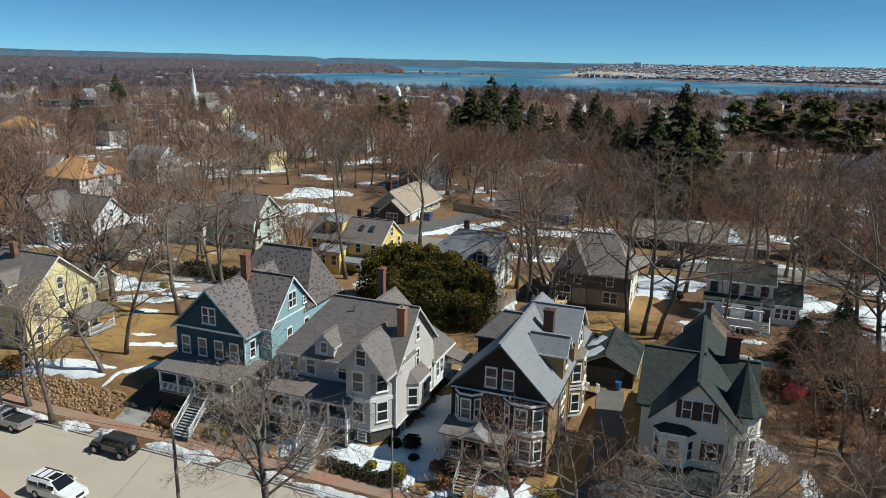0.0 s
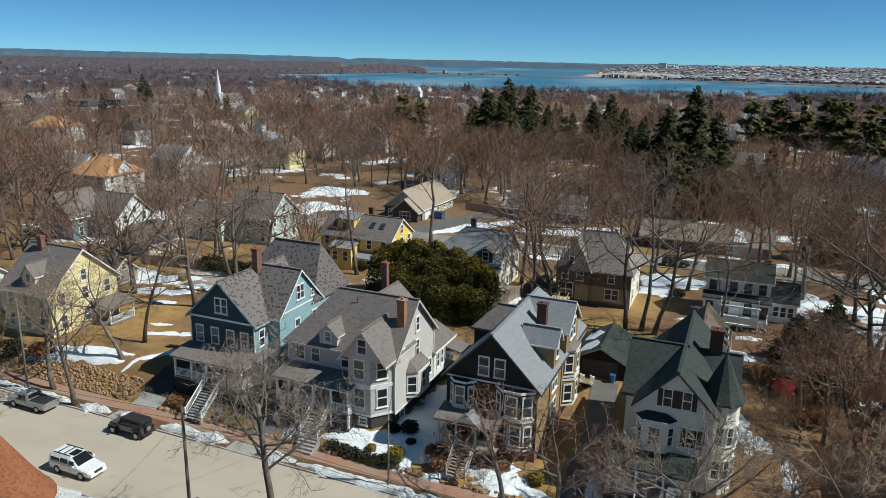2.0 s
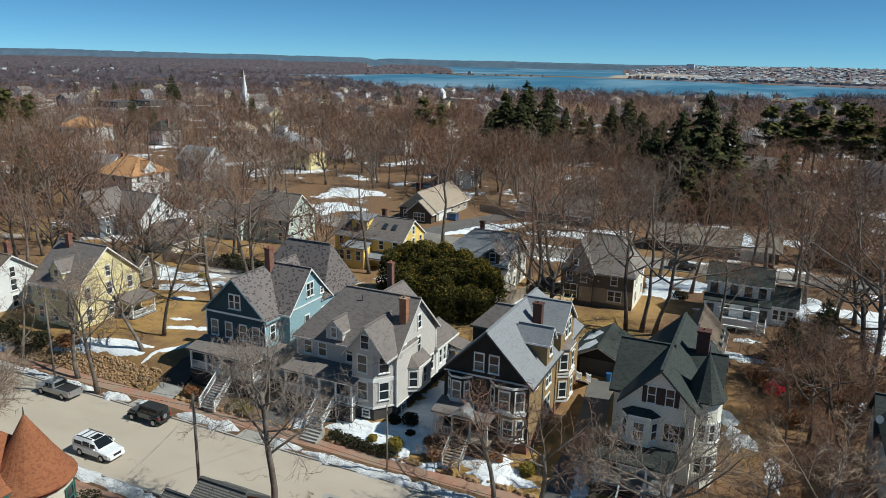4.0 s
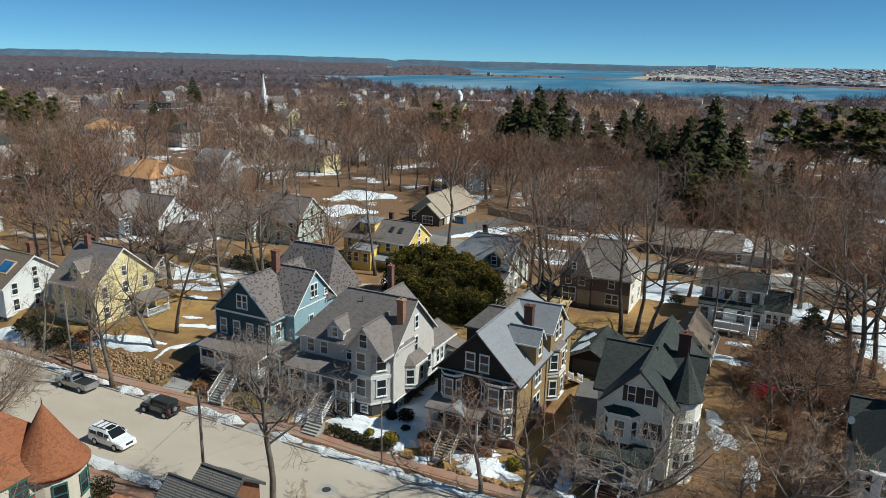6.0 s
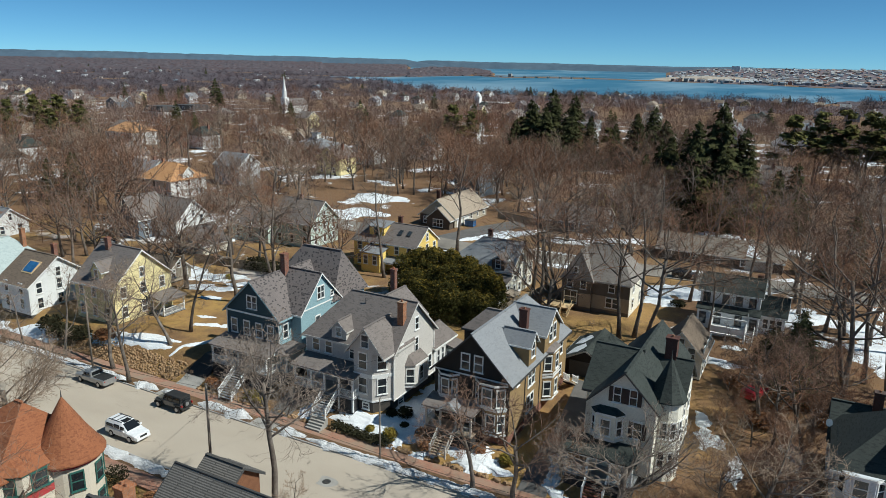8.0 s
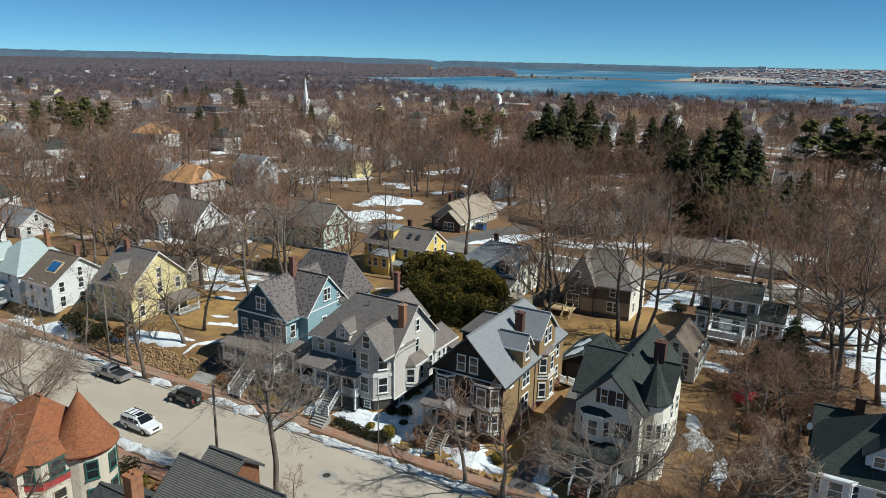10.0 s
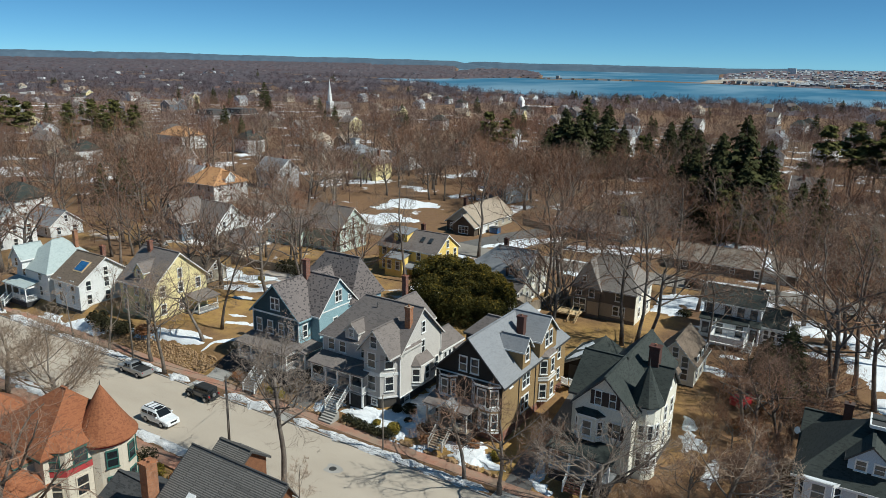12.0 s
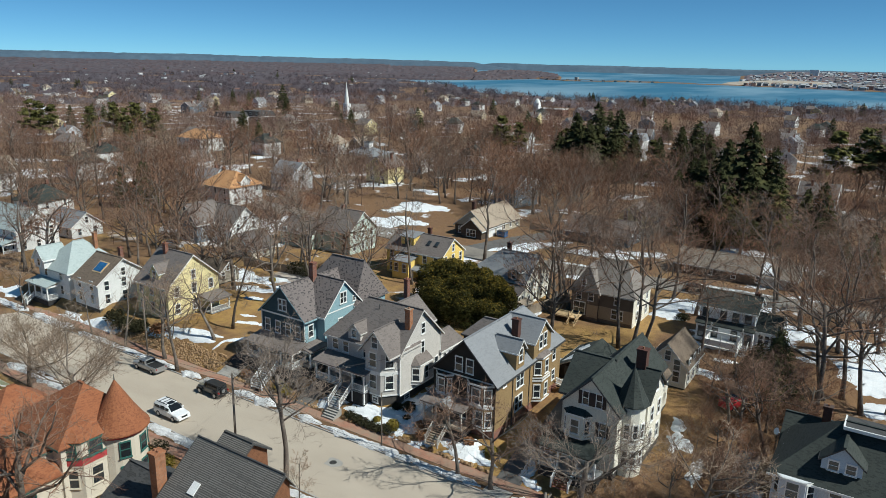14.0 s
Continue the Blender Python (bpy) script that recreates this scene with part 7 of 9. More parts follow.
SPRUCE = [conifer(300 + i, 17.0, 5.6, "needle") for i in range(3)]
PINE = [conifer(320 + i, 19.0, 5.6, "pine", "pine") for i in range(3)]
FAR_SPRUCE = [conifer(330 + i, 15.0, 4.8, "needle", "spruce", 0.6) for i in range(2)]
CONIFERS = (
    # the dark clumps behind the gardens
    (-55, 200, 29, 0), (-62, 196, 25, 0), (-48, 203, 27, 0), (-45, 192, 21, 0), (-53, 187, 23, 0), (-67, 200, 18, 1), (-40, 198, 20, 0), (-58, 190, 24, 0), (-64, 187, 18, 0),
    (-102, 211, 21, 1), (-96, 216, 18, 1), (-107, 216, 16, 1),
    (-20, 206, 24, 0), (-27, 212, 21, 0), (-14, 199, 20, 0), (-33, 206, 17, 0), (-22, 198, 18, 0), (-8, 204, 17, 0), (-38, 214, 15, 1),
    (13, 125, 30, 0), (7, 130, 25, 0), (18, 128, 24, 0), (2, 126, 21, 0), (9, 119, 21, 0), (15, 120, 20, 0), (-2, 134, 19, 0), (20, 121, 18, 0), (4, 118, 15, 1), (12, 115, 13, 1), (22, 118, 15, 1), (30, 124, 17, 0), (16, 112, 12, 1), (-2, 122, 13, 0),
    (25, 200, 24, 1), (32, 206, 25, 1), (39, 206, 26, 1), (46, 200, 26, 1), (52, 210, 25, 1), (58, 196, 24, 1), (64, 205, 25, 1), (70, 190, 24, 1),
    (-285, 150, 21, 1), (-278, 146, 20, 1), (-270, 152, 21, 1), (-262, 142, 19, 1), (-291, 142, 19, 1), (-276, 158, 20, 1), (-300, 118, 22, 1), (-292, 124, 20, 1), (-255, 150, 17, 1), (-266, 160, 18, 1), (-308, 126, 21, 1), (-250, 134, 14, 0), (-282, 136, 15, 0),
    (2, 128, 15, 1), (9, 124, 14, 0), (15, 131, 13, 1), (-6, 136, 15, 0), (21, 121, 12, 1), (26, 132, 14, 0),
    (48, 88, 13, 0), (42, 96, 12, 0), (38, 90, 11, 0), (52, 108, 14, 1))
for i, (x, y, h, kind) in enumerate(CONIFERS):
    src = (PINE if kind else SPRUCE)[i % 3]
    tree_thing(src, on_ground(x, y), "tall dark green spruce" if not kind else "tall spreading green pine", "conifer", (i * 77) % 360, 0.94 * h / (19.0 if kind else 17.0), cat="conifer")
# single dark evergreens scattered over the far woods
rng = random.Random(77)
spots = [(-440, 415, 22), (-380, 360, 16), (-150, 330, 15), (-118, 380, 16), (-230, 330, 14), (30, 330, 16), (60, 300, 15)]
while len(spots) < 70:
    az, r = rng.uniform(-12, 66), 330 * (2600 / 330.0) ** rng.random()
    x, y = CX - math.sin(radians(az)) * r, CY + math.cos(radians(az)) * r
    if gz(x, y) > SEA + 1.5:
        for k in range(rng.choice((1, 1, 2, 3))):
            spots.append((x + k * rng.uniform(-9, 9), y + k * rng.uniform(-9, 9), rng.uniform(9, 16)))
for i, (x, y, h) in enumerate(spots):
    tree_thing(FAR_SPRUCE[i % 2], on_ground(x, y), "single dark evergreen among the distant bare woods", "conifer", (i * 53) % 360, h / 15.0, "far evergreens", cat="conifer")
tree_thing(conifer(341, 10.0, 3.8, "needle", fine=2.0), on_ground(35.7, 35.2), "broad dark evergreen with spots of snow", "conifer", cat="conifer")
tree_thing(conifer(342, 5.6, 3.0, "needle", fine=2.6), on_ground(32.8, 40.0), "dark evergreen shrub-like fir", "conifer", cat="conifer")
tree_thing(conifer(343, 3.6, 1.0, "needle", fine=3.0), on_ground(-14.6, 29.0), "narrow clipped evergreen in the garden", "conifer", cat="conifer")
tree_thing(conifer(344, 3.2, 0.9, "needle", fine=3.0), on_ground(-13.2, 29.4), "narrow clipped evergreen in the garden", "conifer", cat="conifer")

# ---------------------------------------------------------------- mid-distance bare trees, each a thing of its own
MID = [bare_tree(k, 400 + i, 15.0, levels=4, twig=t, sparse=1.2, blade=0.03, r=0.30) for i, (k, t) in enumerate((("wide", "twig_dark"), ("wide", "twig_red"), ("dome", "twig_dark"), ("dome", "twig_red"), ("tall", "twig_dark"), ("wide", "twig")))]
rng = random.Random(8)
HOUSE_SPOTS = []
def clear_of(x, y, spots, d):
    return all((x - a) ** 2 + (y - b) ** 2 > d * d for a, b in spots)
NEAR_BOXES = [(-59, -45, 4, 19), (-73, -59, 3, 17), (-86, -72, 1, 17), (-39, -24, 48, 59), (-19, -4, 44, 56), (2, 15, 44, 59), (20, 37, 46, 60), (8, 33, 84, 97), (-54, -34, 82, 106), (-78, -55, 57, 71), (-95, -79, 41, 58), (-126, -110, 72, 88), (-32, 30, 5, 28), (-28, -4, 33, 46), (-127, -106, 9, 37), (-56, -19, 46, 106), (-20, 12, 56, 84), (12, 40, 28, 60), (-74, -50, 52, 68), (-80, -48, 66, 114), (-237, -215, 145, 164), (-75, -57, 23, 48), (-18, -8, 119, 131), (-24, -4, 97, 110), (18, 30, 26, 37), (8, 17, 25, 37), (35, 58, 4, 27), (-140, -118, 146, 166)]
def blocked(x, y):
    return any(a < x < b and c < y < d for a, b, c, d in NEAR_BOXES) or y < 20 and x > -44
placed = []
tries = 0
while len(placed) < 225 and tries < 9000:
    tries += 1
    az, r = rng.uniform(-13, 66), 88 + 250 * rng.random() ** 0.9
    x, y = CX - math.sin(radians(az)) * r, CY + math.cos(radians(az)) * r
    if blocked(x, y) or y < 3 or not clear_of(x, y, placed, 5.0):
        continue
    placed.append((x, y))
    h = rng.uniform(13, 20)
    tree_thing(MID[rng.randrange(6)], on_ground(x, y), "bare deciduous tree among the back gardens", "tree", rng.uniform(0, 360), h / 15.0, "trees of the neighbourhood")

# more of them on the open lots behind the low tan house
tries = 0
while len(placed) < 270 and tries < 4000:
    tries += 1
    x, y = rng.uniform(-105, -28), rng.uniform(92, 165)
    if blocked(x, y) or not clear_of(x, y, placed, 4.2):
        continue
    placed.append((x, y))
    tree_thing(MID[rng.randrange(6)], on_ground(x, y), "bare deciduous tree among the back gardens", "tree", rng.uniform(0, 360), rng.uniform(11, 17) / 15.0, "trees of the neighbourhood")

# a denser belt of old trees west of the gardens
west_belt = []
tries = 0
while len(west_belt) < 34 and tries < 3000:
    tries += 1
    az, r = rng.uniform(48, 66), rng.uniform(118, 240)
    x, y = CX - math.sin(radians(az)) * r, CY + math.cos(radians(az)) * r
    if blocked(x, y) or y < 4 or not clear_of(x, y, west_belt, 6.0):
        continue
    west_belt.append((x, y))
    tree_thing(MID[(0, 2, 4, 1)[len(west_belt) % 4]], on_ground(x, y), "old bare tree in a shaded back garden", "tree", rng.uniform(0, 360), rng.uniform(0.85, 1.25), "trees of the neighbourhood")
back_belt = []
tries = 0
while len(back_belt) < 26 and tries < 3000:
    tries += 1
    x, y = rng.uniform(-70, 12), rng.uniform(92, 165)
    if blocked(x, y) or not clear_of(x, y, back_belt, 7.0) or -34 < x < -22 and y < 106:
        continue
    back_belt.append((x, y))
    tree_thing(MID[(2, 1, 3, 0)[len(back_belt) % 4]], on_ground(x, y), "bare tree on leaf-strewn ground behind the back street", "tree", rng.uniform(0, 360), rng.uniform(0.8, 1.15), "trees of the neighbourhood")
for x, y, h in ((-128, 58, 13), (-132, 62, 12), (-136, 57, 11)):
    tree_thing(SPRUCE[0], on_ground(x, y), "dark green spruce between the gardens", "conifer", x * 7, h / 17.0, cat="conifer")

# ---------------------------------------------------------------- far woods: bare crowns by the thousand
def far_woods(name, count, r0, r1, az0, az1, blades, blade_len, blade_w, crown, seed, mat, label):
    g = np.random.default_rng(seed)
    P = []
    while len(P) < count:
        az = g.uniform(az0, az1)
        r = math.sqrt(g.uniform(r0 * r0, r1 * r1)) if r1 < 900 else r0 * (r1 / r0) ** g.random()
        a = radians(az)
        x, y = CX - math.sin(a) * r, CY + math.cos(a) * r
        z = gz(x, y)
        if z < SEA + 0.6 or 11.0 < az < 24.5 and r > 1900 or blocked(x, y) or noise.noise((x * 0.012, y * 0.012, seed)) < -0.28 or not clear_of(x, y, HOUSE_SPOTS if r < 700 else (), 7):
            continue
        P.append((x, y, z, g.uniform(0.7, 1.25)))
    P = np.array(P)
    n = len(P)
    # each blade runs from inside the crown outwards and up
    base = np.repeat(P, blades, axis=0)
    m = len(base)
    d = g.normal(size=(m, 3)); d[:, 2] = np.abs(d[:, 2]) * 0.9 + 0.15
    d /= np.linalg.norm(d, axis=1)[:, None]
    k = g.random(m) ** 0.6
    cr = crown * base[:, 3]
    start = base[:, :3] + np.stack([d[:, 0] * cr * 0.8 * k, d[:, 1] * cr * 0.8 * k, cr * 0.45 + d[:, 2] * cr * 1.1 * k], axis=1)
    dirv = d * 0.7 + g.normal(size=(m, 3)) * 0.35; dirv[:, 2] += 0.25
    dirv /= np.linalg.norm(dirv, axis=1)[:, None]
    ln = blade_len * g.uniform(0.6, 1.4, m) * base[:, 3]
    side = np.cross(dirv, g.normal(size=(m, 3))); side /= np.linalg.norm(side, axis=1)[:, None]
    w = blade_w * g.uniform(0.6, 1.4, m)
    v = np.empty((m, 3, 3))
    v[:, 0] = start - side * w[:, None] / 2
    v[:, 1] = start + side * w[:, None] / 2
    v[:, 2] = start + dirv * ln[:, None]
    # trunks
    tv = np.empty((n, 3, 3))
    tw = 0.02 * crown
    tv[:, 0] = P[:, :3] + [-tw, 0, -0.5]; tv[:, 1] = P[:, :3] + [tw, 0, -0.5]; tv[:, 2] = P[:, :3] + np.stack([np.zeros(n), np.zeros(n), P[:, 3] * crown * 1.5], axis=1)
    v = np.concatenate([v, tv]).reshape(-1, 3)
    me = bpy.data.meshes.new(name)
    me.from_pydata(v.tolist(), [], np.arange(len(v)).reshape(-1, 3).tolist())
    me.materials.append(mat)
    return tagged(new(name, me), label, "woods", kind="stuff")

def woods_mat(name, c1, c2, c3):
    m, nt, nd, lk, bs = nodes_of(name)
    tc = nd.new("ShaderNodeTexCoord").outputs["Object"]
    col = mixer(nt, noise_fac(nt, tc, 0.03, 0.4, 0.6, 3.0), c1, c2)
    col = mixer(nt, noise_fac(nt, tc, 0.011, 0.5, 0.62, 2.0), col, c3)
    geo = nd.new("ShaderNodeNewGeometry")
    rr = nd.new("ShaderNodeMapRange"); rr.inputs["To Min"].default_value, rr.inputs["To Max"].default_value = 0.6, 1.4
    lk.new(geo.outputs["Random Per Island"], rr.inputs["Value"])
    hs = nd.new("ShaderNodeHueSaturation")
    lk.new(rr.outputs[0], hs.inputs["Value"]); lk.new(col, hs.inputs["Color"])
    lk.new(hs.outputs[0], bs.inputs["Base Color"])
    bs.inputs["Roughness"].default_value = 0.9
    bs.inputs["Specular IOR Level"].default_value = 0.2
    return m
def canopy(name, r0, r1, mat, label, seed):
    """The closed roof of the distant woods, lumpy with crowns and open over water and clearings."""
    g = random.Random(seed)
    az = [-14 + 0.2 * i for i in range(406)]
    rr = [r0]
    while rr[-1] < r1:
        rr.append(rr[-1] * 1.0125)
    v, f, solid = [], [], []
    for r in rr:
        for q in az:
            a = radians(q + g.uniform(-0.06, 0.06))
            x, y = CX - math.sin(a) * r, CY + math.cos(a) * r
            z = gz(x, y)
            open_ = noise.noise((x * 0.009, y * 0.009, 2.5)) < -0.30 and r < 2600
            ok = z > SEA + 1.0 and not open_ and not (11.0 < q < 24.5 and r > 1900) and (r > 1150 or clear_of(x, y, HOUSE_SPOTS, 13))
            edge = sstep(r0, r0 * 1.15, r)
            v.append((x, y, z + (3.0 + 7.0 * g.random() ** 1.3 if ok else 0.1) * edge * (0.25 + 0.75 * sstep(SEA + 1, SEA + 6, z)) * (0.4 if q < 10.8 and r > 2000 else 1.0) - 0.3))
            solid.append(ok)
    n = len(az)
    for i in range(len(rr) - 1):
        for j in range(n - 1):
            q = (i * n + j + 1, i * n + j, (i + 1) * n + j, (i + 1) * n + j + 1)
            if sum(solid[k] for k in q) >= 2:
                f.append(q)
    me = bpy.data.meshes.new(name)
    me.from_pydata(v, [], f)
    me.materials.append(mat)
    return tagged(new(name, me), label, "woods", kind="stuff")

WOOD_A = woods_mat("bare_woods_near", (0.165, 0.108, 0.085), (0.21, 0.148, 0.122), (0.195, 0.10, 0.068))
# farther woods lean purplish-grey: distance haze is put into their base colour
WOOD_B = woods_mat("hazed_woods_far", (0.105, 0.088, 0.098), (0.138, 0.116, 0.126), (0.12, 0.086, 0.09))

# ---------------------------------------------------------------- the town beyond: plain houses, built once and set out by the hundred
FAR_HOUSES = []
BOARDS_APART[0] = False
for i, (w, r, ax, hip, fl) in enumerate((("siding_white", "roof_grey", 'x', 0, 2), ("siding_white", "roof_brown", 'y', 0, 2), ("siding_beige", "roof_grey", 'x', 3, 2), ("siding_paleyellow", "roof_grey", 'y', 0, 2),
                                         ("siding_greyblue", "roof_light", 'x', 0, 2), ("siding_white", "roof_green", 'y', 3, 2), ("siding_tan", "roof_tan", 'x', 0, 1), ("siding_blue", "roof_grey", 'y', 0, 2), ("siding_cream", "roof_tan", 'x', 3, 2))):
    ze = 0.4 + 2.9 * fl
    h = simple_house(("white", "white", "beige", "pale yellow", "grey", "white", "tan", "blue-grey", "cream")[i] + " wooden house with a pitched roof among bare trees", -5, 5, -4.2, 4.2, 0.0, ze, ze + 3.2, ax, w, r, nx=2, ny=1, floors=fl, hip0=hip, hip1=hip, far=True, group="houses of the town", origin=(0, 0, 0))
    FAR_HOUSES.append(h)
rng = random.Random(21)
used = set()
k = 0
tries = 0
while k < 140 and tries < 8000:
    tries += 1
    az = rng.uniform(-12, 66)
    r = 170 * (1150 / 170.0) ** (rng.random() ** 0.75)
    x, y = CX - math.sin(radians(az)) * r, CY + math.cos(radians(az)) * r
    if -48 < x < 62 and y < 170:          # these gardens have their own houses
        continue
    if blocked(x, y) or gz(x, y) < SEA + 1.5 or not clear_of(x, y, HOUSE_SPOTS, 17) or y < 18 and r < 260:
        continue
    HOUSE_SPOTS.append((x, y))
    i = rng.randrange(9)
    m = pose(x, y, gz(x, y) - 0.2, 0, 0, rng.choice((0, 90, 180, 270)) + rng.uniform(-14, 14))
    if i not in used:
        used.add(i)
        FAR_HOUSES[i].matrix_basis = m
    else:
        copy_thing(FAR_HOUSES[i], m)
    k += 1
far_woods("far_woods", 900, 150, 430, -14, 67, 205, 2.3, 0.07, 5.6, 3, WOOD_A, "bare brown deciduous trees massed between the houses")
far_woods("far_woods", 1700, 400, 1000, -14, 67, 106, 3.0, 0.18, 7.0, 4, WOOD_A, "bare brown deciduous woods covering the town")
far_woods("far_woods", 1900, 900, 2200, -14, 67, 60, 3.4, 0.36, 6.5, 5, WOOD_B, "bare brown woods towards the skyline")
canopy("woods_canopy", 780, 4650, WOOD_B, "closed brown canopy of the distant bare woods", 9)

# ---------------------------------------------------------------- snow
def snow_patch(cx, cy, rx, ry, seed, rz=0.0, h=0.16, dirty=False, base=None, ragged=0.75, name="snow_patch"):
    """A low ragged-edged sheet of old snow that lies on the ground."""
    rings, n = 7, 96
    a = radians(rz)
    mb = MB()
    V = []
    for i in range(rings + 1):
        for k in range(n):
            t = 2 * math.pi * k / n
            e = max(0.3, 1 + ragged * 0.9 * noise.noise((math.cos(t) * 1.3 + seed, math.sin(t) * 1.3, seed * 0.7)))
            f = i / rings
            u, w = math.cos(t) * rx * f * e, math.sin(t) * ry * f * e
            for q, amp in ((0.55, 0.75), (1.5, 0.4), (3.6, 0.2)):      # tongues and bays along the edge
                k0 = f * ragged * amp * min(rx, ry, 2.2)
                u, w = u + k0 * noise.noise((u * q + seed, w * q, 1.7)), w + k0 * noise.noise((u * q, w * q + seed, 6.1))
            x, y = cx + u * math.cos(a) - w * math.sin(a), cy + u * math.sin(a) + w * math.cos(a)
            g = gz(x, y) if base is None else base
            lump = 0.5 + 0.5 * noise.noise((x * 0.9, y * 0.9, seed)) + 0.35 * noise.noise((x * 2.6, y * 2.6, seed))
            z = g + 0.02 + h * max(0.12, (1 - f ** 2.2) * (0.55 + 0.7 * lump)) if i < rings else g - 0.06
            V.append((x, y, z))
    mb.v = V
    for i in range(rings):
        for k in range(n):
            j = (k + 1) % n
            q = (i * n + k, (i + 1) * n + k, (i + 1) * n + j, i * n + j)
            mb.f.append(q); mb.uv.append([(0, 0)] * 4)
    return solo(name, mb, M["snow_dirty" if dirty else "snow"], "patch of old white snow on the grass" if not dirty else "grey-flecked ploughed snow bank along the kerb", "snow", kind="stuff", smooth=True)

# ploughed banks on the verges
def snow_bank(x0, x1, y, w, h, seed):
    """A long uneven ridge of ploughed snow."""
    n = max(8, int((x1 - x0) / 0.3))
    mb = MB()
    m = 9
    for i in range(n + 1):
        x = x0 + (x1 - x0) * i / n
        end = min(1.0, min(i, n - i) / 4.0)
        c = y + 0.22 * noise.noise((x * 0.5, seed, 1))
        hw = w * 1.3 * (0.75 + 0.5 * noise.noise((x * 0.8, seed, 4)) + 0.25 * noise.noise((x * 2.7, seed, 6))) * (0.25 + 0.75 * end)
        hh = h * (0.7 + 0.5 * noise.noise((x * 0.9, seed, 9)) + 0.3 * noise.noise((x * 3.1, seed, 12))) * end
        for k in range(m):
            t = -1 + 2 * k / (m - 1)
            z = 0.10 - (0.14 if abs(t) == 1 else 0) + max(0.03, hh * (1 - t * t) * (1 + 0.5 * noise.noise((x * 2.2, t * 2.0, seed))))
            mb.v.append((x + 0.12 * noise.noise((x * 3, t * 3, seed)), c + t * hw, z))
    for i in range(n):
        for k in range(m - 1):
            mb.f.append((i * m + k, (i + 1) * m + k, (i + 1) * m + k + 1, i * m + k + 1)); mb.uv.append([(0, 0)] * 4)
    return solo("snow_bank", mb, M["snow_dirty"], "grey-flecked ploughed snow bank along the kerb", "snow", kind="stuff", smooth=True)
for i, (x0, x1, y, w, h) in enumerate(((-13.4, -9.4, 0.1, 0.8, 0.55), (-9.2, 13.4, -0.1, 0.62, 0.42), (-25.2, -17.0, 0.15, 0.8, 0.6), (-36.0, -31.7, 0.0, 0.75, 0.5), (-62.0, -37.2, 0.05, 0.6, 0.4), (-76.0, -63.5, 0.2, 0.8, 0.5), (-100.0, -77.5, 0.3, 0.8, 0.5), (17.0, 31.0, 0.1, 0.8, 0.55), (-31.2, -26.8, 0.1, 0.7, 0.5),
                                       (-26.5, -15.2, -12.1, 0.7, 0.38), (-4.5, 13.0, -12.3, 0.6, 0.32), (-35.0, -27.2, -12.3, 0.8, 0.4), (-58, -38, -12.6, 0.9, 0.4))):
    snow_bank(x0, x1, y, w, h, 11.0 + i * 3.7)
